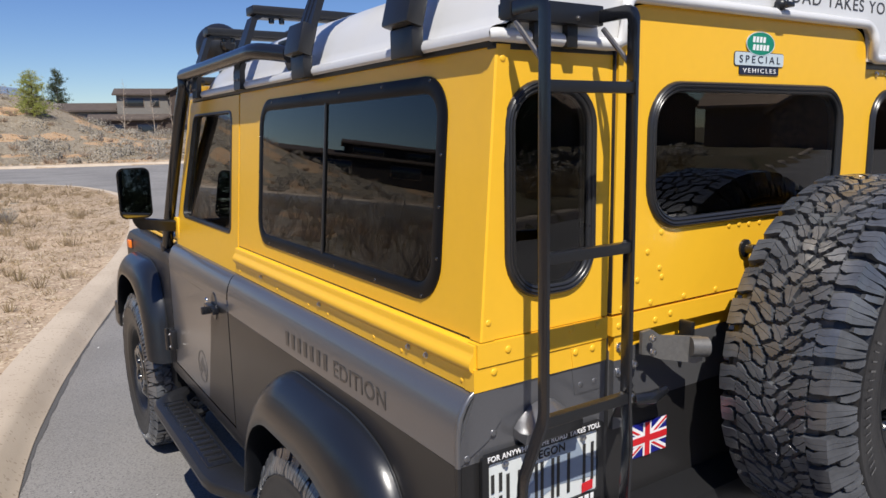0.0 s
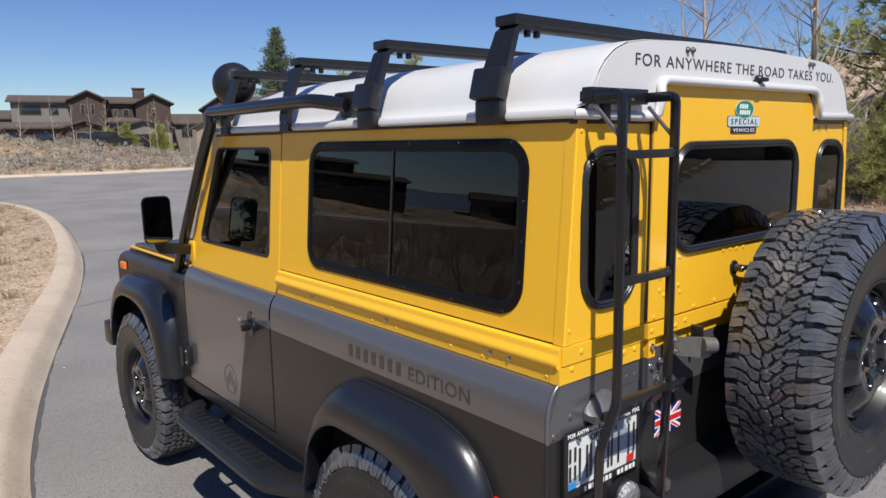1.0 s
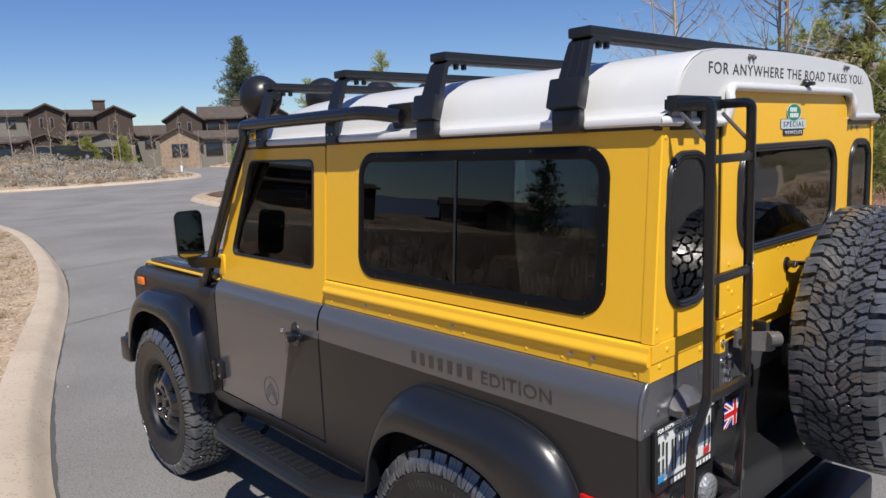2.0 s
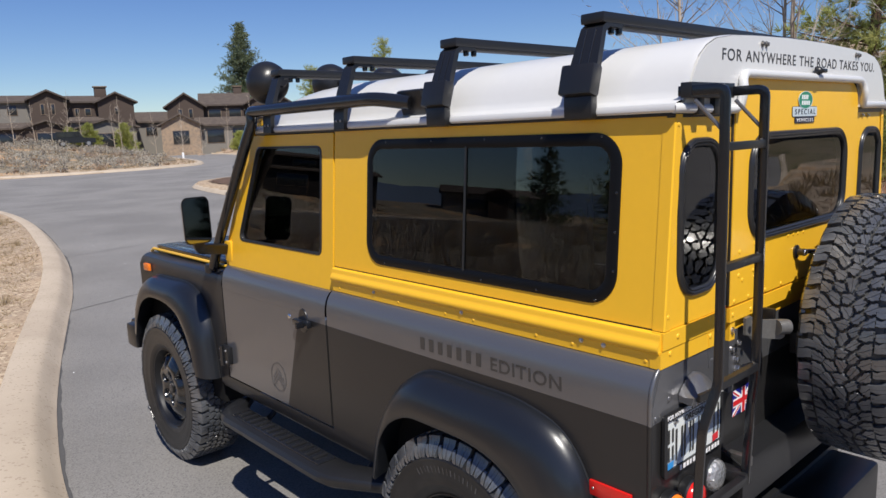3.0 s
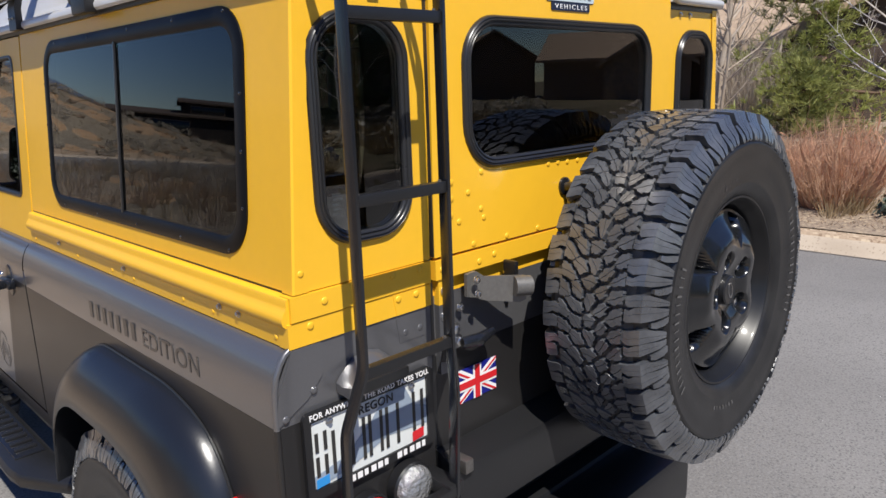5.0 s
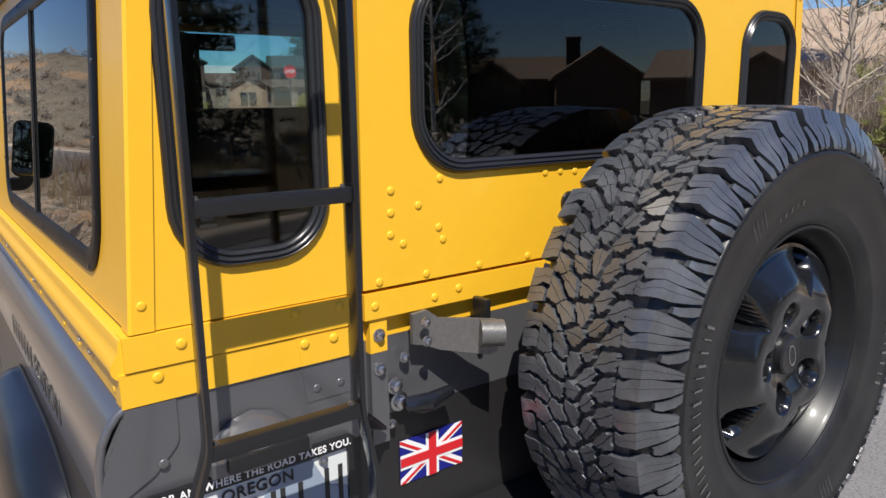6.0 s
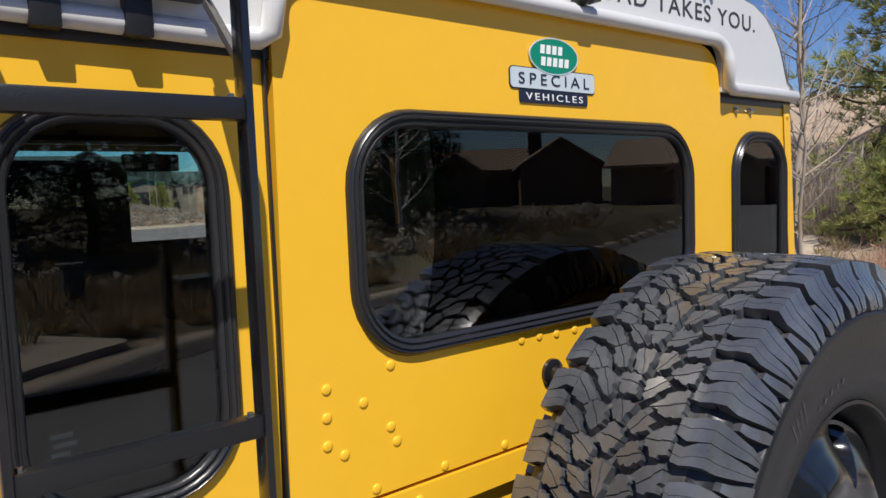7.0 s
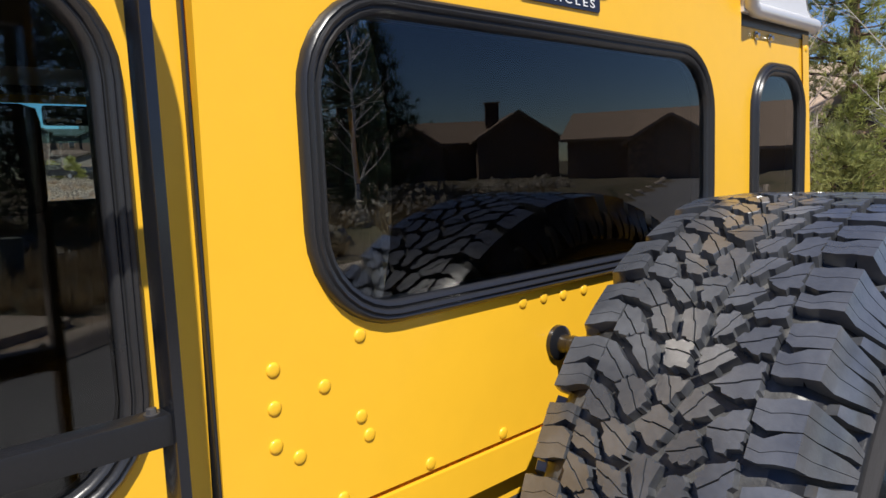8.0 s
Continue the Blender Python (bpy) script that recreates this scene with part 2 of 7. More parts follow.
NAVY = material("navy_vinyl", (0.015, 0.02, 0.04), 0.4, 0, 0.4, 0.03)
REDWALL = material("rust_red_timber", (0.22, 0.085, 0.055), 0.9, 0, 0.2, 0.2, 2, 20, 0.3, 20)
UTIL = material("green_grey_cabinet", (0.12, 0.14, 0.12), 0.6, 0, 0.3, 0.1, 2, 30)
CARGREY = material("dark_blue_grey_car_paint", (0.014, 0.017, 0.021), 0.6, 0.0, 0.25, 0.05, 2, 30, 0, 50)


# ---- builders ----
def part(name, bm, mat, parent=None, label="", smooth=35, m=None, back=None):
    """Links a bmesh as one mesh object, under a thing or a part."""
    bmesh.ops.recalc_face_normals(bm, faces=bm.faces[:]) if not back else None
    me = bpy.data.meshes.new(name)
    bm.to_mesh(me)
    bm.free()
    return link(name, me, mat, parent, label, smooth, m, back)


def link(name, me, mat, parent=None, label="", smooth=35, m=None, back=None):
    if mat and not me.materials:
        me.materials.append(mat)
        if back:
            me.materials.append(back)
    if smooth:
        me.polygons.foreach_set("use_smooth", [True] * len(me.polygons))
        me.set_sharp_from_angle(angle=radians(smooth))
    ob = new(name, me)
    if parent:
        ob.parent = parent
        if parent.type == "EMPTY":
            ob.matrix_parent_inverse = parent.matrix_basis.inverted()
    if m:
        ob.matrix_basis = m
    if label:
        tagged(ob, label)
    return ob


def thing(name, at, label, category, group="", kind=""):
    ob = new(name)
    ob.empty_display_size = 0.2
    ob.matrix_basis = Matrix.Translation(at)
    return tagged(ob, label, category, group, kind)


def rrect(x0, x1, z0, z1, r, n=8):
    """A rounded rectangle, counter-clockwise."""
    pts = []
    for cx, cz, a in ((x1 - r, z0 + r, -90), (x1 - r, z1 - r, 0), (x0 + r, z1 - r, 90), (x0 + r, z0 + r, 180)):
        pts += [(cx + r * math.cos(radians(a + 90 * k / n)), cz + r * math.sin(radians(a + 90 * k / n))) for k in range(n + 1)]
    return pts


def rounded(pts, r, n=6):
    """A polygon with its corners rounded."""
    out = []
    rs = r if isinstance(r, (list, tuple)) else [r] * len(pts)
    for k, p in enumerate(pts):
        a, b, c = Vector(pts[k - 1]), Vector(p), Vector(pts[(k + 1) % len(pts)])
        if rs[k] <= 0:
            out.append(tuple(b))
            continue
        u, v = (a - b).normalized(), (c - b).normalized()
        d = min(rs[k] / max(math.tan(u.angle(v) / 2), 0.05), 0.48 * (a - b).length, 0.48 * (c - b).length)
        p0, p1 = b + u * d, b + v * d
        for i in range(n + 1):
            s = i / n
            out.append(tuple((1 - s) ** 2 * p0 + 2 * s * (1 - s) * b + s * s * p1))
    return out


def plate(outer, holes, t, f, bm=None):
    """A flat plate with holes. f(u, v, w) places it; w runs from 0 (front) to t (back). Back faces take material 1."""
    flat = bmesh.new()
    loops, edges = [], []
    for ring in (outer, *holes):
        vs = [flat.verts.new((p[0], p[1], 0)) for p in ring]
        loops.append(vs)
        edges += [flat.edges.new((vs[k], vs[(k + 1) % len(vs)])) for k in range(len(vs))]
    flat.verts.index_update()
    bmesh.ops.triangle_fill(flat, edges=edges, use_beauty=True, use_dissolve=False, normal=(0, 0, 1))
    flat.verts.index_update()
    pts = [tuple(v.co) for v in flat.verts]
    faces = [[v.index for v in fc.verts] for fc in flat.faces]
    rings = [[v.index for v in vs] for vs in loops]
    flat.free()
    bm = bm or bmesh.new()
    front = [bm.verts.new(f(p[0], p[1], 0)) for p in pts]
    rear = [bm.verts.new(f(p[0], p[1], t)) for p in pts]
    for fc in faces:
        bm.faces.new([front[k] for k in fc])
        bm.faces.new([rear[k] for k in reversed(fc)]).material_index = 1
    for ring in rings:
        for k in range(len(ring)):
            a, b = ring[k], ring[(k + 1) % len(ring)]
            bm.faces.new((front[a], rear[a], rear[b], front[b]))
    bmesh.ops.recalc_face_normals(bm, faces=bm.faces[:])
    return bm


def ring(path, profile, f, bm=None):
    """A closed moulding round a rounded rectangle. path = (x0, x1, z0, z1, r); profile of (outward offset, height)."""
    bm = bm or bmesh.new()
    rows = []
    for a, h in profile:
        x0, x1, z0, z1, r = path
        rows.append([bm.verts.new(f(u, v, h)) for u, v in rrect(x0 - a, x1 + a, z0 - a, z1 + a, max(r + a, 0.004))])
    for p, q in zip(rows, rows[1:]):
        for k in range(len(p)):
            bm.faces.new((p[k], p[(k + 1) % len(p)], q[(k + 1) % len(p)], q[k]))
    return bm


def loft(rows, bm=None, closed=False, caps=False):
    """Faces between rows of places."""
    bm = bm or bmesh.new()
    vs = [[bm.verts.new(p) for p in row] for row in rows]
    for a, b in zip(vs, vs[1:]):
        for k in range(len(a) if closed else len(a) - 1):
            bm.faces.new((a[k], a[(k + 1) % len(a)], b[(k + 1) % len(a)], b[k]))
    if caps:
        bm.faces.new(vs[0])
        bm.faces.new(vs[-1][::-1])
    return bm


def tube(points, r, n=10, bm=None, flat=None):
    """A round tube along points; flat=(w, h) makes it a box section."""
    pts = [Vector(p) for p in points]
    rs = r if isinstance(r, (list, tuple)) else [r] * len(pts)
    rows = []
    side = None
    for k, p in enumerate(pts):
        d = (pts[min(k + 1, len(pts) - 1)] - pts[max(k - 1, 0)]).normalized()
        if side is None:
            side = d.cross(Vector((0, 0, 1)) if abs(d.z) < 0.9 else Vector((0, 1, 0))).normalized()
        side = (side - d * side.dot(d)).normalized()
        up = side.cross(d)
        if flat:
            w, h = flat[0] / 2, flat[1] / 2
            c = min(w, h) * 0.25
            prof = [(w - c, -h), (w, -h + c), (w, h - c), (w - c, h), (-w + c, h), (-w, h - c), (-w, -h + c), (-w + c, -h)]
            rows.append([p + side * a + up * b for a, b in prof])
        else:
            rows.append([p + rs[k] * (side * math.cos(2 * math.pi * i / n) + up * math.sin(2 * math.pi * i / n)) for i in range(n)])
    return loft(rows, bm, True, True)


def curve(points, n=6, r=0.08):
    """A polyline in space with rounded bends."""
    pts = [Vector(p) for p in points]
    out = [pts[0]]
    for a, b, c in zip(pts, pts[1:], pts[2:]):
        u, v = (a - b), (c - b)
        d = min(r, 0.45 * u.length, 0.45 * v.length)
        p0, p1 = b + u.normalized() * d, b + v.normalized() * d
        out += [(1 - s) ** 2 * p0 + 2 * s * (1 - s) * b + s * s * p1 for s in (i / n for i in range(n + 1))]
    return out + [pts[-1]]


def box(x0, x1, y0, y1, z0, z1, bevel=0.004, bm=None, m=None):
    """A box with chamfered edges."""
    bm = bm or bmesh.new()
    c = min(bevel, 0.45 * (x1 - x0), 0.45 * (y1 - y0), 0.45 * (z1 - z0))
    made = bmesh.ops.create_cube(bm, size=1.0)["verts"]
    for v in made:
        v.co = Vector(((x0 + x1) / 2 + v.co.x * (x1 - x0), (y0 + y1) / 2 + v.co.y * (y1 - y0), (z0 + z1) / 2 + v.co.z * (z1 - z0)))
    if c > 0:
        es = {e for v in made for e in v.link_edges}
        made = bmesh.ops.bevel(bm, geom=list(es), offset=c, segments=2, profile=0.6, affect="EDGES")["verts"]
    if m:
        bmesh.ops.transform(bm, matrix=m, verts=made)
    return bm


def lathe(profile, n=32, m=None, bm=None, cap=False):
    """A turned body about the z axis from (radius, height)."""
    m = m or Matrix.Identity(4)
    rows = [[m @ Vector((r * math.cos(2 * math.pi * k / n), r * math.sin(2 * math.pi * k / n), h)) for k in range(n)] for r, h in profile]
    return loft(rows, bm, True, cap)


def dome(r, h, n=10):
    """A rivet's or lens's shallow dome, about z."""
    return [(r, 0), (r * 0.97, h * 0.35), (r * 0.8, h * 0.72), (r * 0.5, h * 0.93), (r * 0.12, h), (r * 0.004, h)]


def lettering(name, text, size, m, mat, parent, squeeze=1.0, label="", bold=0.0, depth=0.0006, width=0, space=1.08):
    """Words in the built-in font as a thin mesh. m places them: x along the words, y up, z out. width: the length to fill."""
    cu = bpy.data.curves.new(name, "FONT")
    cu.body, cu.size, cu.extrude, cu.offset = text, size, depth, bold
    cu.space_character = space
    tmp = bpy.data.objects.new(name, cu)
    scene.collection.objects.link(tmp)
    bpy.context.view_layer.update()
    me = bpy.data.meshes.new_from_object(tmp.evaluated_get(bpy.context.evaluated_depsgraph_get()))
    bpy.data.objects.remove(tmp)
    xs = [v.co.x for v in me.vertices]
    k = (width / max(xs) if width else squeeze)
    for v in me.vertices:
        v.co = m @ Vector((v.co.x * k, v.co.y, v.co.z))
    me.name = name
    me.materials.clear()
    return link(name, me, mat, parent, label, 0)


# ---- ground, road and kerbs ----
LEFT = [(60, -34), (40, -23), (24, -15.2), (13.4, -10.4), (8.1, -8.9), (4.7, -7.8), (2.05, -6.95), (0.9, -6.22), (0.06, -5.7), (-0.9, -4.9), (-1.6, -3.6), (-1.85, -2), (-1.73, 0.5), (-1.53, 2.7), (-1.28, 4.0), (-0.93, 5.3), (-0.45, 6.9), (0.0, 8.4), (0.5, 10.4), (0.95, 12.7), (1.5, 16.3), (1.78, 19.6), (1.7, 22.6), (1.1, 25.8), (-0.7, 29.2), (-4.5, 32.3), (-14, 36), (-40, 42), (-120, 55)]
FAR = [(-120, 78), (-40, 62), (-14, 54), (-2, 50), (7, 47.6), (13.3, 47.8), (18.5, 50), (21.6, 53.4), (25.5, 64), (34, 96), (46, 142), (60, 190)]
RIGHT = [(67, 188), (53, 140), (41, 94), (34, 64), (29, 50), (24, 40.5), (18, 33.5), (13.5, 30.6), (10.9, 28.9), (9.3, 26.6), (8.5, 23.6), (7.9, 20), (7.0, 15), (6.15, 10), (5.62, 5.5), (5.5, 2.6), (5.46, 1.0), (5.5, 0.1), (5.64, -1.6), (6.35, -3.5), (9.0, -4.6), (14.5, -6.2), (25.5, -10.6), (41, -17.5), (61, -27.5)]
ROAD = LEFT + FAR + RIGHT


def smooth_line(pts, n=5):
    """A line through points, made smooth."""
    out = []
    p = [Vector(q).to_3d() for q in pts]
    p = [2 * p[0] - p[1]] + p + [2 * p[-1] - p[-2]]
    for a, b, c, d in zip(p, p[1:], p[2:], p[3:]):
        for k in range(n):
            s = k / n
            out.append(0.5 * (2 * b + (c - a) * s + (2 * a - 5 * b + 4 * c - d) * s * s + (3 * b - a - 3 * c + d) * s ** 3))
    return out + [p[-2]]


LEFT_S, FAR_S, RIGHT_S = smooth_line(LEFT), smooth_line(FAR), smooth_line(RIGHT)
ROAD_S = [(v.x, v.y) for v in LEFT_S + FAR_S + RIGHT_S]


def road_distance(x, y):
    """Metres from the road's edge, minus inside it."""
    poly = np.array(ROAD_S)
    a, b = poly, np.roll(poly, -1, 0)
    best, inside = np.full(x.shape, 1e9), np.zeros(x.shape, bool)
    for (ax, ay), (bx, by) in zip(a, b):
        dx, dy = bx - ax, by - ay
        s = np.clip(((x - ax) * dx + (y - ay) * dy) / (dx * dx + dy * dy + 1e-9), 0, 1)
        best = np.minimum(best, np.hypot(x - ax - s * dx, y - ay - s * dy))
        if abs(dy) > 1e-9:
            inside ^= ((ay > y) != (by > y)) & (x < ax + (y - ay) * dx / dy)
    return np.where(inside, -best, best)


def terrain(x, y, d):
    """The ground's height: verges behind the kerbs, a dry bank across the road and a gentle rise beyond."""
    x, y, d = np.asarray(x, float), np.asarray(y, float), np.asarray(d, float)
    rise = np.clip((d - 0.4) / 6, 0, 1)
    h = 0.135 + 0.10 * rise * np.clip(d / 12, 0, 1)
    right = np.clip((x - 5.3) / 7, 0, 1) * np.clip((30 - y) / 12, 0, 1) * np.clip((y + 25) / 10, 0, 1)
    h = h + 0.34 * right * right * (3 - 2 * right)
    ahead = np.clip((y - 50) / 45, 0, 1)
    h = h + 1.7 * ahead * ahead * (3 - 2 * ahead) * np.clip((d - 0.4) / 13, 0, 1)
    h = h + 4.6 * np.exp(-((np.maximum(x - 1, 0) / 8) ** 2 + (np.minimum(x + 22, 0) / 14) ** 2 + ((y - 86) / 17) ** 2)) * np.clip((d - 1) / 10, 0, 1)
    h = h + 1.6 * np.exp(-(((x + 55) / 40) ** 2 + ((y - 5) / 50) ** 2)) * np.clip((d - 8) / 20, 0, 1)
    h = h + (0.05 * np.sin(x * 0.9 + 1.7 * np.sin(y * 0.33)) + 0.05 * np.sin(y * 0.7 + x * 0.31)) * np.clip((d - 0.6) / 3, 0, 1)
    h = h + 3.0 * np.exp(-(((x + 15) / 8) ** 2 + ((y - 80) / 20) ** 2)) * np.clip((d - 1) / 10, 0, 1)
    near = (np.abs(y) < 30) & (np.abs(x) < 12)
    return np.where(d > np.where(near, 0.12, 0.27), h, -0.12)


def steps(lo, hi, a, b, fine, grow):
    """Places on a line, fine from a to b and wider and wider outside."""
    out = list(np.arange(a, b, fine))
    s, p = fine, b
    while p < hi:
        out.append(p)
        s *= grow
        p += s
    s, p = fine, a
    while p > lo:
        s *= grow
        p -= s
        out.insert(0, p)
    return np.array(out)


gx, gy = steps(-3200, 3200, -6, 10, 0.2, 1.06), steps(-3200, 3600, -6, 30, 0.2, 1.06)
GX, GY = np.meshgrid(gx, gy, indexing="ij")
GD = road_distance(GX, GY)
GZ = terrain(GX, GY, GD)
gme = bpy.data.meshes.new("ground")
nx, ny = GX.shape
idx = np.arange(nx * ny).reshape(nx, ny)
quads = np.stack([idx[:-1, :-1], idx[1:, :-1], idx[1:, 1:], idx[:-1, 1:]], -1).reshape(-1, 4)
gme.from_pydata(np.stack([GX, GY, GZ], -1).reshape(-1, 3).tolist(), [], quads.tolist())
ground = link("ground", gme, DIRT, None, "dry tan dirt and gravel ground beside the road", 60)
tagged(ground, category="ground", kind="structure")
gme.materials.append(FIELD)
gme.materials.append(DRYLAWN)
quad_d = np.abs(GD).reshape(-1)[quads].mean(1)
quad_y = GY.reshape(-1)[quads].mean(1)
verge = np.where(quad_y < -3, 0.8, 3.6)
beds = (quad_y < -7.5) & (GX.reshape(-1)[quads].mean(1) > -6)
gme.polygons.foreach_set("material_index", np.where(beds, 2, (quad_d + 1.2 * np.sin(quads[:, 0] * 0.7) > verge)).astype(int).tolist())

road_bm = bmesh.new()
rv = [road_bm.verts.new((x, y, 0)) for x, y in ROAD_S]
re = [road_bm.edges.new((rv[k], rv[(k + 1) % len(rv)])) for k in range(len(rv))]
bmesh.ops.triangle_fill(road_bm, edges=re, use_beauty=True, normal=(0, 0, 1))
tagged(part("road", road_bm, ASPHALT, None, "grey speckled asphalt road surface", 0), category="road", kind="structure")


def kerb(line, side, name, wide=0.32, tall=1.0):
    """A rolled concrete kerb along the road's edge, in lengths with joints."""
    prof = [(-0.02, -0.06), (-0.015, 0.012), (0.03, 0.05), (0.075, 0.115), (0.12, 0.142), (0.2, 0.15), (wide - 0.03, 0.158), (wide, 0.145), (wide + 0.005, -0.06)]
    top = tagged(new(name), "pale tan concrete kerb along the road", "kerb", "kerbs", "structure")
    run = 0.0
    pts = []
    for a, b in zip(line, line[1:]):
        k = max(1, int((b - a).length / 0.35)) if abs(a.y) < 40 else 1
        pts += [a.lerp(b, i / k) for i in range(k)]
    pts.append(line[-1])
    norms = []
    for k in range(len(pts)):
        d = (pts[min(k + 1, len(pts) - 1)] - pts[max(k - 1, 0)]).normalized()
        norms.append(Vector((-d.y, d.x, 0)) * side)

    def close(lo, hi):
        rows = [[pts[k] + norms[k] * o + Vector((0, 0, h * tall)) for o, h in prof] for k in range(lo, hi + 1)]
        d = (pts[lo + 1] - pts[lo]).normalized() * 0.006
        rows[0] = [p + d for p in rows[0]]
        part("kerb_length", loft(rows, None, False, True), CURB, top, "", 40)

    lo = 0
    for k in range(1, len(pts)):
        run += (pts[k] - pts[k - 1]).length
        if run > 3.05 or k == len(pts) - 1:
            close(lo, k)
            lo, run = k, 0.0


kerb(LEFT_S, 1, "kerb_left")
kerb(FAR_S, 1, "kerb_far", 0.5)
kerb(RIGHT_S, 1, "kerb_right", 0.24, 0.86)


# ---- the vehicle ----
car = thing("off_road_car", (0, 1.7, 0), "yellow and graphite boxy off-road car with white roof", "car")
UP = lambda z: 0.782 - 0.078 * (z - 1.268)      # half width of the upper body
TUB = 0.834


def left_side(y, z, w):
    return Vector((-UP(z) + w, y, z))


def right_side(y, z, w):
    return Vector((UP(z) - w, y, z))


def tub_left(y, z, w):
    return Vector((-TUB + w, y, z))


def tub_right(y, z, w):
    return Vector((TUB - w, y, z))


def rear(x, z, w):
    return Vector((x, w, z))


def mirrored(pts):
    return [(-x, z) for x, z in reversed(pts)]


# rivets share one mesh
rivet_bm = lathe(dome(0.0064, 0.0024), 12)
rivet_me = bpy.data.meshes.new("rivet")
bmesh.ops.recalc_face_normals(rivet_bm, faces=rivet_bm.faces[:])
rivet_bm.to_mesh(rivet_me)
rivet_bm.free()
bolt_bm = lathe([(0.0095, 0), (0.0095, 0.002), (0.0065, 0.0022)], 14)
lathe([(0.0065, 0.002), (0.0062, 0.0075), (0.005, 0.0085), (0.0005, 0.0088)], 6, None, bolt_bm)
bmesh.ops.recalc_face_normals(bolt_bm, faces=bolt_bm.faces[:])
bolt_me = bpy.data.meshes.new("bolt")
bolt_bm.to_mesh(bolt_me)
bolt_bm.free()


made = {}


def fastener(name, me, mat, parent, at, normal, scale=1.0):
    key = (me.name, mat.name)
    if key not in made:
        made[key] = me.copy()
    me = made[key]
    q = Vector(normal).to_track_quat("Z", "Y").to_matrix().to_4x4()
    return link(name, me, mat, parent, "", 40, Matrix.Translation(at) @ q @ Matrix.Scale(scale, 4))


# upper sides
for sgn, f in ((-1, left_side), (1, right_side)):
    side = part("upper_side_panel", plate([(0.004, 1.2705), (1.425, 1.2705), (1.425, 1.80), (0.004, 1.80)], [rrect(0.165, 1.185, 1.335, 1.725, 0.06)], 0.02, f), YELLOW, car, "yellow painted upper body side", 30, None, TRIM)
    fr = part("window_frame", ring((0.172, 1.178, 1.342, 1.718, 0.05), [(0.0, 0.006), (0.0, -0.003), (0.005, -0.006), (0.027, -0.006), (0.034, -0.003), (0.034, 0.0)], f), FRAME, car, "black sliding window frame")
    part("divider", plate([(0.697, 1.338), (0.703, 1.338), (0.703, 1.722), (0.697, 1.722)], [], 0.004, lambda y, z, w: f(y, z, w - 0.007)), SEAL, fr, "", 30, None, SEAL)
    part("pane", plate(rrect(0.7005, 1.19, 1.33, 1.73, 0.012), [], 0.004, lambda y, z, w: f(y, z, w - 0.003)), DEEP_TINT, fr, "", 30, None, DEEP_TINT)
    part("pane", plate(rrect(0.16, 0.6995, 1.33, 1.73, 0.012), [], 0.004, lambda y, z, w: f(y, z, w - 0.002)), DEEP_TINT, fr, "", 30, None, DEEP_TINT)
    for y, z in [(y, z) for z in (1.318, 1.742) for y in (0.20, 0.40, 0.62, 0.86, 1.10)] + [(0.148, z) for z in (1.40, 1.50, 1.60)] + [(1.202, z) for z in (1.42, 1.53, 1.64)]:
        fastener("screw", rivet_me, BLACK_GLOSS, fr, f(y, z, -0.0058), (sgn, 0, 0.05), 0.6)
    # waist moulding and the strip below it, with rounded shoulder below
    prof = [(0.776, 1.2655), (0.789, 1.2655), (0.7945, 1.2628), (0.7965, 1.258), (0.7968, 1.251), (0.7985, 1.245), (0.8025, 1.239), (0.8065, 1.2325), (0.8075, 1.226), (0.8058, 1.2195), (0.8015, 1.215), (0.798, 1.213), (0.797, 1.210), (0.797, 1.176), (0.785, 1.175)]
    part("waist_gap", box(*sorted((sgn * 0.770, sgn * 0.7805)), 0.004, 1.424, 1.2645, 1.2710, 0.001), SEAL, car, "", 30)
    part("waist_moulding", loft([[Vector((sgn * x, y, z)) for x, z in prof] for y in (0.0, 0.002, 0.02, 0.7, 1.423)], None, False, True), YELLOW, car, "yellow pressed waist moulding")
    shoulder = [(0.790, 1.1745), (0.7985, 1.1735), (0.807, 1.168), (0.818, 1.154), (0.827, 1.134), (0.8325, 1.110), (TUB, 1.085), (TUB, 1.04)]
    part("tub_shoulder", loft([[Vector((sgn * x, y, z)) for x, z in shoulder] for y in (0.003, 0.5, 1.424)]), GREY_LIGHT, car, "light graphite shoulder band")
    g = tub_left if sgn < 0 else tub_right
    arch = [(0.205, 0.57), (0.215, 0.80), (0.29, 0.925), (0.43, 0.985), (0.82, 0.985), (0.93, 0.93), (1.01, 0.80), (1.07, 0.57)]
    part("tub_side", plate([(0.003, 0.57)] + arch + [(1.424, 0.57), (1.424, 1.039), (0.003, 1.039)], [], 0.02, g), GREY, car, "dark graphite lower tub side", 30, None, TRIM)
    part("sill", loft([[Vector((sgn * x, y, z)) for x, z in ((TUB + 0.001, 0.612), (TUB + 0.002, 0.57), (0.826, 0.55), (0.78, 0.548))] for y in (1.09, 1.424)]), GREY, car)
    for y in (1.376, 1.016, 0.774, 0.645, 0.392, 0.264, 0.039):
        fastener("rivet", rivet_me, YELLOW, car, (sgn * 0.797, y, 1.190), (sgn, 0, 0), 0.8)
    for y in (1.155, 0.697, 0.234, 0.163):
        fastener("bolt", bolt_me, STEEL, car, (sgn * 0.797, y, 1.206), (sgn, 0, 0), 0.75)

# rear upper pillars, with their small windows
PIL = [(-UP(1.268), 1.268), (-0.464, 1.268), (-0.455, 1.80), (-UP(1.80), 1.80)]
QUARTER = (-0.706, -0.523, 1.352, 1.713, 0.066)


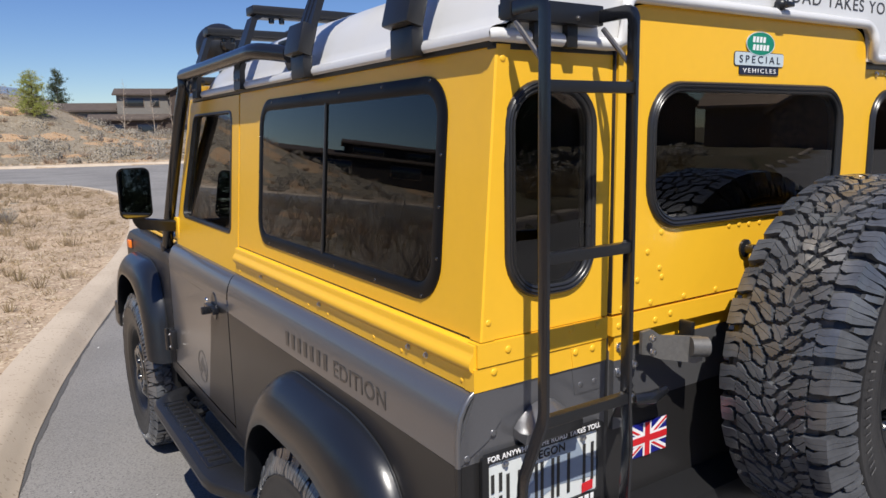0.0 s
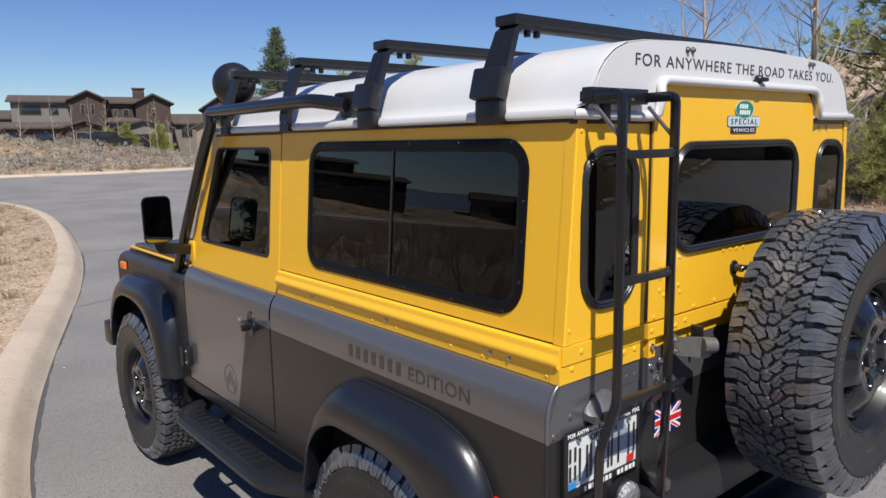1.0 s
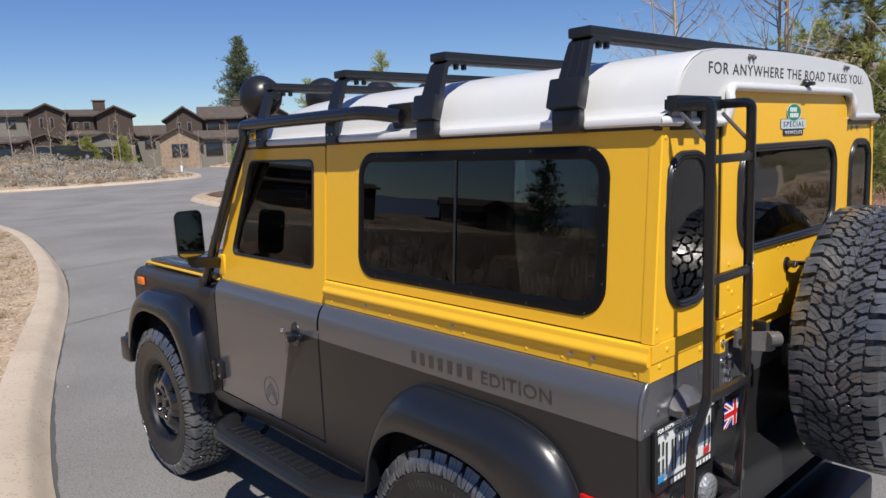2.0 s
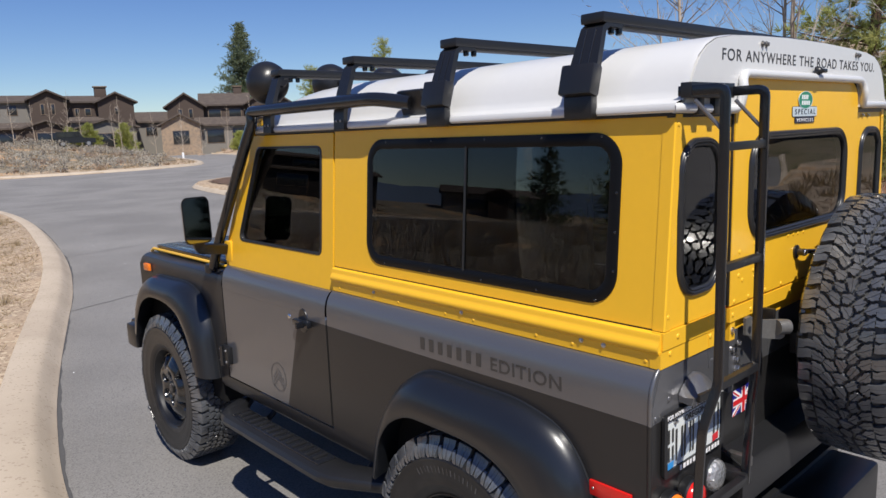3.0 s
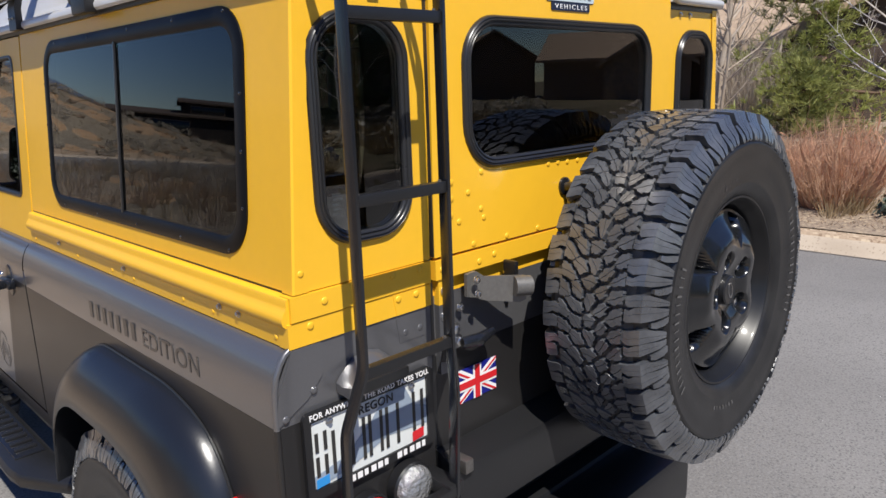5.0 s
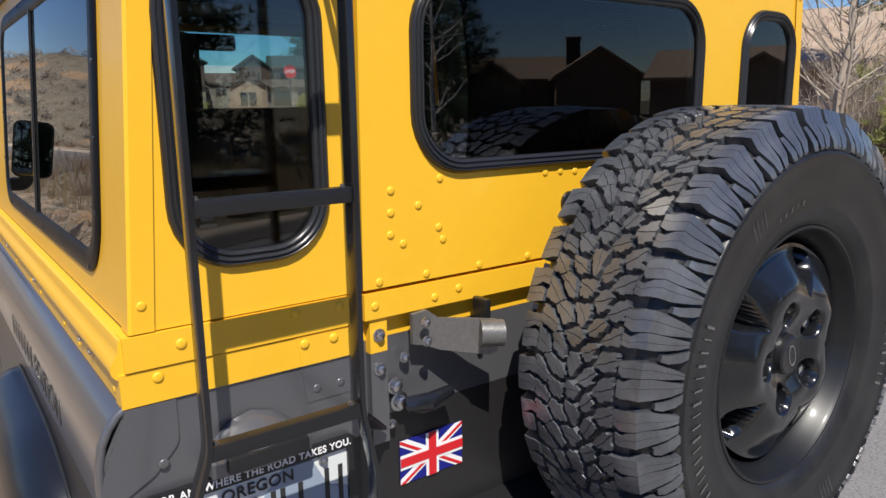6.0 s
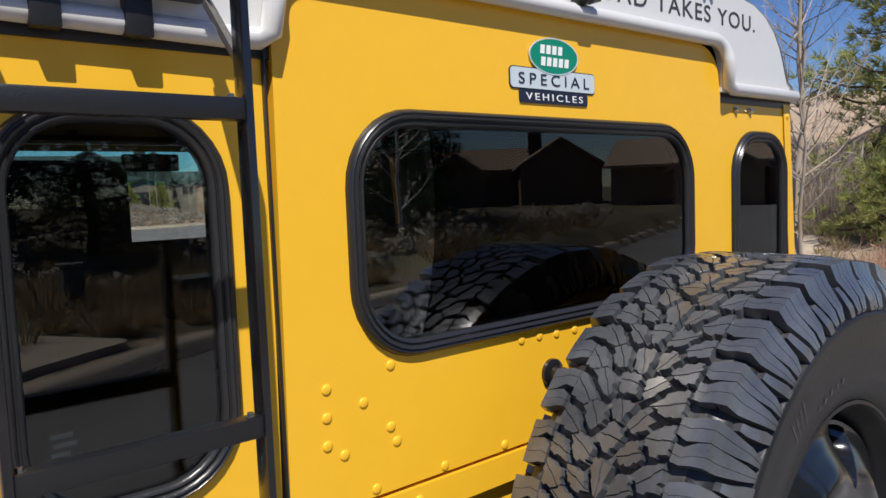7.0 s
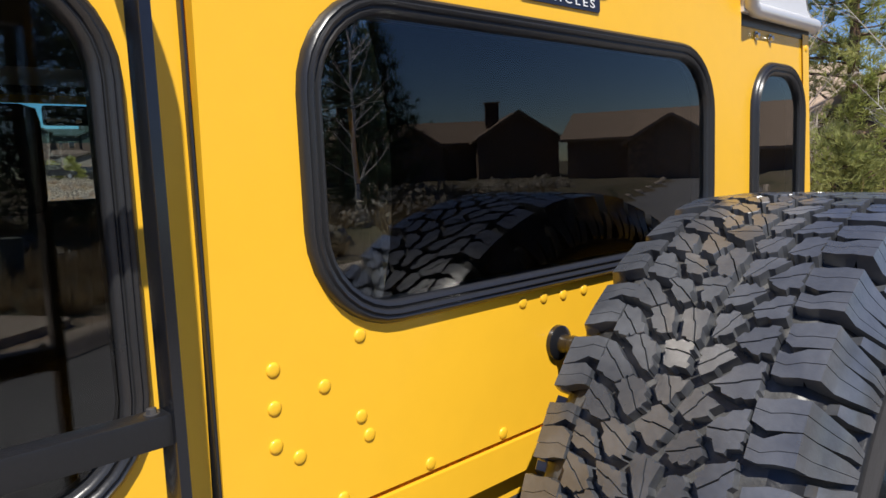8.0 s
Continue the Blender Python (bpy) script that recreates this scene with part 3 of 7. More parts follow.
def window_rubber(path, f, parent, tint):
    seal = part("window_seal", ring(path, [(-0.003, 0.012), (-0.003, -0.004), (-0.001, -0.0075), (0.002, -0.0085), (0.004, -0.006), (0.005, -0.006), (0.0065, -0.0095), (0.0095, -0.0105), (0.0115, -0.0078), (0.0125, -0.0078), (0.0142, -0.0095), (0.017, -0.0075), (0.0195, -0.001), (0.0195, 0.002)], f), SEAL, parent, "black rubber window seal", 50)
    x0, x1, z0, z1, r = path
    part("pane", plate(rrect(x0 - 0.004, x1 + 0.004, z0 - 0.004, z1 + 0.004, r), [], 0.004, lambda x, z, w: f(x, z, w)), tint, seal, "dark tinted glass", 30, None, tint)
    return seal


for sgn in (-1, 1):
    pil = PIL if sgn < 0 else mirrored(PIL)
    q = QUARTER if sgn < 0 else (0.524, 0.704, 1.356, 1.713, 0.066)
    pan = part("rear_pillar_panel", plate(pil, [rrect(*q)], 0.018, rear), YELLOW, car, "yellow rear corner panel", 30, None, TRIM)
    window_rubber(q, rear, car, PRIVACY)
    e = lambda z: UP(z) + 0.0015
    part("corner_angle", loft([[Vector((sgn * (e(z) - 0.031), -0.003, z)), Vector((sgn * (e(z) - 0.004), -0.0035, z)), Vector((sgn * e(z), -0.001, z)), Vector((sgn * e(z), 0.03, z))] for z in (1.268, 1.79)]), YELLOW, car, "", 25)
    for z in (1.302, 1.766):
        fastener("rivet", rivet_me, YELLOW, pan, (sgn * (UP(z) - 0.014), -0.003, z), (0, -1, 0))
    # ledge strip and the panels under it
    s = lambda pts: pts if sgn < 0 else mirrored(pts)
    part("rear_ledge", plate(s([(-0.792, 1.222), (-0.468, 1.222), (-0.468, 1.266), (-0.792, 1.266)]), [], 0.03, lambda x, z, w: rear(x, z, w - 0.006)), YELLOW, car, "", 25, None, TRIM)
    part("rear_strip", plate(s([(-0.799, 1.176), (-0.468, 1.176), (-0.468, 1.220), (-0.799, 1.220)]), [], 0.03, lambda x, z, w: rear(x, z, w - 0.0035)), YELLOW, car, "", 25, None, TRIM)
    for x, z in ((-0.723, 1.246), (-0.566, 1.256), (-0.497, 1.254), (-0.754, 1.208), (-0.554, 1.208), (-0.508, 1.208)):
        fastener("rivet", rivet_me, YELLOW, car, (sgn * -x, -0.006 if z > 1.222 else (-0.0047 if x > -0.56 else -0.0035), z), (0, -1, 0), 1.15)
    part("corner_patch", plate(s([(-0.560, 1.1762), (-0.470, 1.1762), (-0.470, 1.2185), (-0.567, 1.2185)]), [], 0.0012, lambda x, z, w: rear(x, z, w - 0.0047)), YELLOW, car, "", 0, None, YELLOW)
    part("corner_patch_low", plate(s([(-0.552, 1.118), (-0.470, 1.118), (-0.470, 1.1744), (-0.560, 1.1744)]), [], 0.0012, lambda x, z, w: rear(x, z, w - 0.0012)), GREY_LIGHT, car, "", 0, None, GREY_LIGHT)
    cap = rounded([(-0.7955, 1.1745), (-0.735, 1.1745), (-0.735, 1.115), (-0.77, 1.078), (-0.832, 1.045), (-0.832, 1.085)], [0, 0, 0.03, 0.03, 0.0, 0.10], 6)
    part("tub_corner_cap", plate(s(cap), [], 0.02, lambda x, z, w: rear(x, z, w - 0.0035)), GREY_LIGHT, car, "", 30, None, TRIM)
    part("tub_rear_panel", plate(s([(-0.8332, 0.60), (-0.468, 0.60), (-0.468, 1.040), (-0.8332, 1.040)]), [], 0.02, rear), GREY, car, "dark graphite rear tub panel", 30, None, TRIM)
    part("tub_rear_band", plate(s(rounded([(-0.8332, 1.0405), (-0.468, 1.0405), (-0.468, 1.1745), (-0.7955, 1.1745), (-0.8332, 1.10)], [0, 0, 0, 0.02, 0.06])), [], 0.02, rear), GREY_LIGHT, car, "light graphite band on the rear tub", 30, None, TRIM)
    edge = [(0.7955, 1.174), (0.805, 1.168), (0.816, 1.154), (0.8255, 1.134), (0.8305, 1.110), (0.832, 1.085), (0.832, 1.04)]
    part("tub_corner_bead", tube([(sgn * x, 0.003, z) for x, z in edge], 0.006, 8), GREY_LIGHT, car, "", 60)
    part("tub_corner_bead_low", tube([(sgn * 0.832, 0.003, 1.039), (sgn * 0.832, 0.003, 0.60)], 0.006, 8), GREY, car, "", 60)
    for x, z in ((-0.757, 1.091), (-0.817, 1.056), (-0.536, 1.136), (-0.498, 1.136)):
        fastener("rivet", rivet_me, GREY_LIGHT, car, (sgn * -x, -0.0035 if x < -0.73 else 0, z), (0, -1, 0), 1.15)

# rear door
door = part("rear_door", plate(rounded([(-0.458, 1.270), (0.452, 1.270), (0.452, 1.882), (-0.449, 1.882)], [0, 0, 0.085, 0.085], 8), [rrect(-0.3485, 0.3335, 1.4505, 1.7175, 0.076)], 0.03, lambda x, z, w: rear(x, z, w - 0.008)), YELLOW, car, "yellow rear door", 30, None, TRIM)
window_rubber((-0.3485, 0.3335, 1.4505, 1.7175, 0.076), lambda x, z, w: rear(x, z, w - 0.008), car, PRIVACY)
for x, z in ((-0.406, 1.414), (-0.357, 1.388), (-0.407, 1.381), (-0.319, 1.350), (-0.311, 1.330), (-0.408, 1.348), (-0.386, 1.332), (-0.43, 1.279), (-0.344, 1.279), (-0.237, 1.278), (-0.128, 1.278), (-0.316, 1.426), (-0.089, 1.42), (-0.052, 1.42), (-0.015, 1.418), (0.026, 1.418), (0.10, 1.277), (0.22, 1.277), (0.34, 1.277), (0.42, 1.279)):
    fastener("rivet", rivet_me, YELLOW, door, (x, -0.008, z), (0, -1, 0), 1.05)
part("door_waist_strip", plate([(-0.458, 1.224), (0.440, 1.224), (0.440, 1.264), (-0.458, 1.264)], [], 0.03, lambda x, z, w: rear(x, z, w - 0.010)), YELLOW, car, "", 25, None, TRIM)
for x, z in ((-0.446, 1.244), (-0.336, 1.239), (-0.288, 1.246), (-0.063, 1.240), (0.1, 1.24), (0.3, 1.24)):
    fastener("rivet", rivet_me, YELLOW, door, (x + 0.006, -0.010, z), (0, -1, 0), 1.1)
part("door_recess_band", plate([(-0.458, 1.188), (0.440, 1.188), (0.440, 1.224), (-0.458, 1.224)], [], 0.012, lambda x, z, w: rear(x, z, w + 0.008)), YELLOW, car, "", 25, None, TRIM)
part("door_light_band", plate([(-0.458, 1.0585), (0.440, 1.0585), (0.440, 1.1875), (-0.458, 1.1875)], [], 0.012, lambda x, z, w: rear(x, z, w + 0.008)), GREY_LIGHT, car, "", 25, None, TRIM)
part("door_lower_panel", plate([(-0.458, 0.850), (0.440, 0.850), (0.440, 1.058), (-0.458, 1.058)], [], 0.012, lambda x, z, w: rear(x, z, w + 0.008)), GREY, car, "dark graphite lower rear door", 25, None, TRIM)
part("door_hinge_strip", plate([(-0.448, 1.02), (-0.418, 1.02), (-0.418, 1.169), (-0.448, 1.169)], [], 0.014, lambda x, z, w: rear(x, z, w - 0.006)), GREY_LIGHT, car, "", 25, None, GREY)
part("door_hinge_strip_top", plate([(-0.448, 1.1695), (-0.418, 1.1695), (-0.418, 1.226), (-0.448, 1.226)], [], 0.014, lambda x, z, w: rear(x, z, w - 0.006)), YELLOW, car, "", 25, None, YELLOW)
for z in (1.197, 1.143):
    fastener("bolt", bolt_me, STEEL, car, (-0.433, -0.006, z), (0, -1, 0), 1.1)

# roof
ROOF = [(0.735, 1.800), (0.757, 1.794), (0.763, 1.799), (0.764, 1.807), (0.760, 1.815), (0.748, 1.820), (0.728, 1.823), (0.716, 1.830), (0.708, 1.848), (0.697, 1.875), (0.682, 1.903), (0.660, 1.930), (0.625, 1.956), (0.580, 1.974), (0.50, 1.985), (0.35, 1.992), (0.15, 1.997), (0.0, 1.998)]


def roof_row(y, k, grow=0.0):
    half = [(x - (1 - k) * 0.05 * (z > 1.825), 1.82 + (z - 1.82) * k if z > 1.822 else z) for x, z in ROOF]
    return [Vector((-x, y, z)) for x, z in half] + [Vector((x, y, z)) for x, z in reversed(half[:-1])]


rows = [roof_row(y, k) for y, k in ((-0.012, 0.985), (-0.006, 0.996), (0.006, 1), (0.5, 1), (1.0, 1), (1.45, 1), (1.6, 0.98), (1.75, 0.93), (1.87, 0.85), (1.96, 0.74), (2.02, 0.60), (2.055, 0.45), (2.075, 0.28))]
roof = part("roof", loft(rows), WHITE, car, "white painted roof with rounded edges", 40)
notch = rounded([(0.450, 1.80), (0.450, 1.887), (-0.452, 1.887), (-0.452, 1.80)], [0, 0.085, 0.085, 0], 8)
half = [(x, z) for x, z in ROOF if z > 1.816]
cap = [(-x, z) for x, z in half] + [(x, z) for x, z in reversed(half[:-1])]
cap = [(x * 0.985, 1.81 + (z - 1.81) * 0.985) for x, z in cap]
cap = [(-0.73, 1.80)] + cap[1:-1] + [(0.73, 1.80)] + notch
part("roof_end", plate(cap, [], 0.01, lambda x, z, w: rear(x, z, w - 0.013)), WHITE, car, "white roof end with door recess", 30, None, TRIM)
nl = [Vector((x, -0.030 + 0.011 * min(1, max(0, (z - 1.84) / 0.045)), z + 0.003)) for x, z in notch]
lip = [Vector((0.757, -0.004, 1.807)), Vector((0.745, -0.011, 1.807))] + [Vector((0.49, -0.012, 1.807)), Vector((0.460, -0.020, 1.812))] + nl[1:-1] + [Vector((-0.457, -0.022, 1.806)), Vector((-0.468, -0.015, 1.800)), Vector((-0.493, -0.012, 1.799)), Vector((-0.745, -0.011, 1.804)), Vector((-0.757, -0.004, 1.804))]
part("roof_lip", tube(lip, 0.0122, 10), WHITE, car, "rolled white roof lip", 60)
for sgn in (-1, 1):
    part("gutter_gap", box(*sorted((sgn * 0.70, sgn * 0.748)), 0.0, 2.04, 1.786, 1.801, 0.002), BLACK, car, "", 30)
part("rear_gutter_gap", box(-0.745, 0.745, -0.002, 0.02, 1.782, 1.800, 0.001), BLACK, car, "", 30)
headliner = [[p + Vector((0, 0.02, -0.02)) for p in r] for r in rows[1:-3]]
part("headliner", loft([[Vector((p.x * 0.97, p.y, p.z)) for p in r] for r in headliner]), TRIM, car)

# front doors
DOOR_UP = [(1.436, 1.171), (2.335, 1.171), (2.335, 1.262), (2.300, 1.300), (2.092, 1.783), (1.436, 1.783)]
DOOR_WIN = rounded([(1.515, 1.300), (2.236, 1.300), (2.045, 1.735), (1.515, 1.735)], [0.03, 0.035, 0.045, 0.04], 6)
for sgn, f, g in ((-1, left_side, tub_left), (1, right_side, tub_right)):
    fd = part("front_door", plate(rounded(DOOR_UP, [0, 0, 0.0, 0.06, 0.02, 0]), [DOOR_WIN], 0.03, f), YELLOW, car, "yellow upper front door with window", 30, None, TRIM)
    part("pane", plate([(p[0], p[1]) for p in DOOR_WIN], [], 0.004, lambda y, z, w: f(y, z, w + 0.014)), TINT, fd, "", 30, None, TINT)
    bm = bmesh.new()
    c = Vector((1.86, 1.51))
    rws = []
    for sc, h in ((1.0, -0.001), (0.985, -0.003), (0.965, -0.002), (0.96, 0.015)):
        rws.append([f(*(c + (Vector(p) - c) * sc), h) for p in DOOR_WIN])
    part("window_channel", loft(rws, bm, True), SEAL, fd, "", 50)
    shoulder = [(0.788, 1.1705), (0.7975, 1.1695), (0.807, 1.164), (0.818, 1.150), (0.827, 1.130), (0.8325, 1.106), (TUB, 1.085), (TUB, 1.06)]
    part("door_shoulder", loft([[Vector((sgn * x, y, z)) for x, z in shoulder] for y in (1.437, 1.9, 2.334)]), GREY_LIGHT, car, "", 35)
    part("door_skin", plate([(1.437, 0.621), (1.775, 0.621), (1.66, 0.98), (1.60, 1.04), (1.437, 1.04)], [], 0.03, g), GREY, car, "dark graphite door skin", 25, None, TRIM)
    part("door_skin_light", plate([(1.775, 0.621), (2.334, 0.621), (2.334, 1.0595), (1.437, 1.0595), (1.437, 1.04), (1.60, 1.04), (1.66, 0.98)], [], 0.03, g), GREY_LIGHT, car, "lighter graphite door graphic", 25, None, TRIM)
    part("sill", loft([[Vector((sgn * x, y, z)) for x, z in ((TUB, 0.614), (TUB + 0.001, 0.57), (0.826, 0.55), (0.78, 0.548))] for y in (1.426, 2.42)]), GREY, car)
    # door handle
    hd = part("door_handle", box(-0.035, 0.035, -0.008, 0.008, -0.014, 0.014, 0.005, None, Matrix.Translation((sgn * 0.857, 1.567, 1.026))), BLACK_GLOSS, car, "black door handle", 40)
    part("handle_recess", lathe([(0.052, 0), (0.050, 0.003), (0.046, 0.004), (0.03, 0.002), (0.002, 0.001)], 24, Matrix.Translation((sgn * TUB, 1.60, 1.03)) @ Vector((sgn, 0, 0)).to_track_quat("Z", "Y").to_matrix().to_4x4() @ Matrix.Diagonal((0.7, 1.0, 1, 1))), FLARE, hd)
    part("handle_pull", box(*sorted((sgn * 0.836, sgn * 0.862)), 1.53, 1.645, 1.012, 1.038, 0.006), BLACK_GLOSS, hd, "", 40)
    part("lock", lathe(dome(0.012, 0.006), 14, Matrix.Translation((sgn * TUB, 1.71, 1.03)) @ Vector((sgn, 0, 0)).to_track_quat("Z", "Y").to_matrix().to_4x4()), CHROME, hd)
    # hinges on the pillar
    for z in (0.735,):
        hg = part("door_hinge", box(*sorted((sgn * 0.830, sgn * 0.862)), 2.285, 2.375, z - 0.045, z + 0.045, 0.01), BLACK, car, "black door hinge", 40)
        part("hinge_pin", tube([(sgn * 0.866, 2.335, z - 0.05), (sgn * 0.866, 2.335, z + 0.05)], 0.011), BLACK_GLOSS, hg)
        for y in (2.30, 2.36):
            for dz in (-0.028, 0.028):
                fastener("bolt", bolt_me, STEEL, hg, (sgn * 0.862, y, z + dz), (sgn, 0, 0), 0.7)

# wings, bonnet and front
for sgn, g in ((-1, tub_left), (1, tub_right)):
    arch = [(2.43, 0.57), (2.48, 0.80), (2.56, 0.97), (2.68, 1.02), (3.22, 1.02), (3.32, 0.96), (3.405, 0.78)]
    part("wing_side", plate([(2.345, 0.57)] + arch + [(3.44, 0.78), (3.44, 1.07), (2.345, 1.07)], [], 0.02, g), GREY, car, "dark graphite front wing", 25, None, TRIM)
    prof = [(TUB, 1.07), (0.8325, 1.10), (0.822, 1.122), (0.80, 1.134), (0.77, 1.137), (0.70, 1.138)]
    part("wing_top", loft([[Vector((sgn * x, y, z + dz)) for x, z in prof] for y, dz in ((2.345, 0), (3.40, -0.006), (3.43, -0.02), (3.445, -0.06))]), GREY, car, "", 35)
    part("bonnet_edge", tube([(sgn * 0.757, 2.38, 1.150), (sgn * 0.757, 3.40, 1.148), (sgn * 0.755, 3.44, 1.128)], 0.0095, 8), YELLOW, car, "yellow edge strip along the wing top")
    # indicator repeater
    ind = part("side_indicator", box(*sorted((sgn * 0.829, sgn * 0.852)), 3.255, 3.335, 1.040, 1.082, 0.006), ORANGE, car, "amber side indicator", 40)
    part("base", box(*sorted((sgn * 0.828, sgn * 0.838)), 3.247, 3.343, 1.034, 1.088, 0.004), BLACK, ind)
    # checker plate on the wing top
    part("chequer_plate", box(*sorted((sgn * 0.605, sgn * 0.744)), 2.42, 3.38, 1.137, 1.172, 0.003), BLACK_GLOSS, car, "black chequer plate on the wing top")
part("bonnet", loft([[Vector((x, y, z)) for x, z in ((-0.685, zz - 0.02), (-0.67, zz), (-0.35, zz + 0.012), (0.35, zz + 0.012), (0.67, zz), (0.685, zz - 0.02))] for y, zz in ((2.40, 1.155), (3.40, 1.147), (3.44, 1.12), (3.45, 1.02))]), GREY, car, "graphite bonnet", 30)
cp = part("bonnet_chequer_plate", box(-0.60, 0.60, 2.50, 3.36, 1.158, 1.172, 0.003), BLACK_GLOSS, car, "black chequer plate on the bonnet")
many = bmesh.new()
for i in range(25):
    for j in range(26):
        y, x = 2.53 + 0.03 * j, -0.72 + 0.06 * i
        a = 1 if (i + j) % 2 else -1
        u, v = Vector((0.016, 0.016 * a, 0)), Vector((-0.004 * a, 0.004, 0))
        o = Vector((x, y, 1.1722))
        many.faces.new([many.verts.new(o + p) for p in (u + v, -u + v, -u - v, u - v)])
        many.faces.new([many.verts.new(o + p * 0.6 + Vector((0, 0, 0.002))) for p in (u + v, -u + v, -u - v, u - v)])
tagged(part("tread_pattern", many, DARK_STEEL, cp, "", 0), kind="stuff")
part("grille_panel", box(-0.70, 0.70, 3.40, 3.46, 0.66, 1.10, 0.02), BLACK, car, "black front grille panel")
part("front_bumper", box(-0.86, 0.86, 3.50, 3.66, 0.54, 0.70, 0.03), BLACK, car, "black steel front bumper")
for sgn in (-1, 1):
    part("bumper_bracket", box(*sorted((sgn * 0.36, sgn * 0.44)), 3.38, 3.52, 0.56, 0.68, 0.01), BLACK, car)
    part("bumper_end_cap", box(*sorted((sgn * 0.84, sgn * 0.92)), 3.40, 3.55, 0.56, 0.70, 0.02), BLACK, car)

# windscreen frame
for sgn in (-1, 1):
    part("windscreen_pillar", loft([[Vector((sgn * (xx - 0.03), y - 0.03, z)), Vector((sgn * xx, y - 0.028, z)), Vector((sgn * xx, y + 0.03, z)), Vector((sgn * (xx - 0.05), y + 0.045, z))] for y, z, xx in ((2.36, 1.17, 0.775), (2.34, 1.27, 0.772), (2.10, 1.80, 0.735))], None, True, True), YELLOW, car, "yellow windscreen pillar", 30)
part("windscreen_header", loft([[Vector((x, 2.02, 1.850)), Vector((x, 2.060, 1.850)), Vector((x, 2.080, 1.830)), Vector((x, 2.045, 1.828))] for x in (-0.72, 0.72)], None, True, True), YELLOW, car, "", 30)
part("windscreen_sill", loft([[Vector((x, 2.30, 1.16)), Vector((x, 2.40, 1.16)), Vector((x, 2.375, 1.27)), Vector((x, 2.32, 1.27))] for x in (-0.76, 0.76)], None, True, True), YELLOW, car, "", 30)
part("windscreen", loft([[Vector((-0.735, 2.35, 1.26)), Vector((0.735, 2.35, 1.26))], [Vector((-0.703, 2.142, 1.705)), Vector((0.703, 2.142, 1.705))]]), CLEAR, car, "clear raked windscreen", 0)

part("shade_band", loft([[Vector((-0.703, 2.142, 1.705)), Vector((0.703, 2.142, 1.705))], [Vector((-0.70, 2.080, 1.832)), Vector((0.70, 2.080, 1.832))]]), SHADEBAND, car, "cyan shade band of the windscreen", 0)
for x in (-0.461, 0.458):
    part("door_gap_seal", box(x - 0.009, x + 0.009, 0.006, 0.020, 0.86, 1.84, 0.002), SEAL, car, "", 30)

part("door_edge_seal", box(-0.4602, -0.4578, -0.0074, 0.012, 1.272, 1.79, 0.0008), SEAL, car, "", 30)

# ---- wheels ----
TYRE_R = 0.415
ACROSS = [(0.0, 0.4045), (0.06, 0.4040), (0.095, 0.4020), (0.108, 0.3975), (0.119, 0.3895), (0.128, 0.3780), (0.1345, 0.3640), (0.139, 0.3480)]
ARC = [0.0]
for (z0, r0), (z1, r1) in zip(ACROSS, ACROSS[1:]):
    ARC.append(ARC[-1] + math.hypot(z1 - z0, r1 - r0))


def on_tyre(v, h):
    """Radius and axial place on the tread, v metres across it along the surface and h above it."""
    a = abs(v)
    z, r = np.interp(a, ARC, [p[0] for p in ACROSS]), np.interp(a, ARC, [p[1] for p in ACROSS])
    z2, r2 = np.interp(a + 0.004, ARC, [p[0] for p in ACROSS]), np.interp(a + 0.004, ARC, [p[1] for p in ACROSS])
    d = Vector((z2 - z, r2 - r))
    d = d.normalized() if d.length > 1e-6 else Vector((1, 0))
    z, r = z - d.y * h, r + d.x * h
    return r, math.copysign(z, v)


def clip_poly(poly, p, n):
    """The part of a polygon on the side of a line that n points to."""
    out = []
    for a, b in zip(poly, poly[1:] + poly[:1]):
        da, db = (a[0] - p[0]) * n[0] + (a[1] - p[1]) * n[1], (b[0] - p[0]) * n[0] + (b[1] - p[1]) * n[1]
        if da >= 0:
            out.append(a)
        if (da >= 0) != (db >= 0):
            s = da / (da - db)
            out.append((a[0] + s * (b[0] - a[0]), a[1] + s * (b[1] - a[1])))
    return out


def tread_block(bm, poly, tall=0.0125):
    """One rubber block with chamfered top, standing on the tread. poly in metres round and across."""
    if len(poly) < 3:
        return
    cx, cy = sum(p[0] for p in poly) / len(poly), sum(p[1] for p in poly) / len(poly)
    rows = []
    for k, h in ((1.03, -0.004), (1.0, tall - 0.0008), (0.975, tall)):
        row = []
        for u, v in poly:
            u, v = cx + (u - cx) * k, cy + (v - cy) * k
            r, z = on_tyre(v, h)
            a = u / TYRE_R
            row.append(bm.verts.new((r * math.cos(a), r * math.sin(a), z)))
        rows.append(row)
    for a, b in zip(rows, rows[1:]):
        for k in range(len(a)):
            bm.faces.new((a[k], a[(k + 1) % len(a)], b[(k + 1) % len(a)], b[k]))
    bm.faces.new(rows[-1])


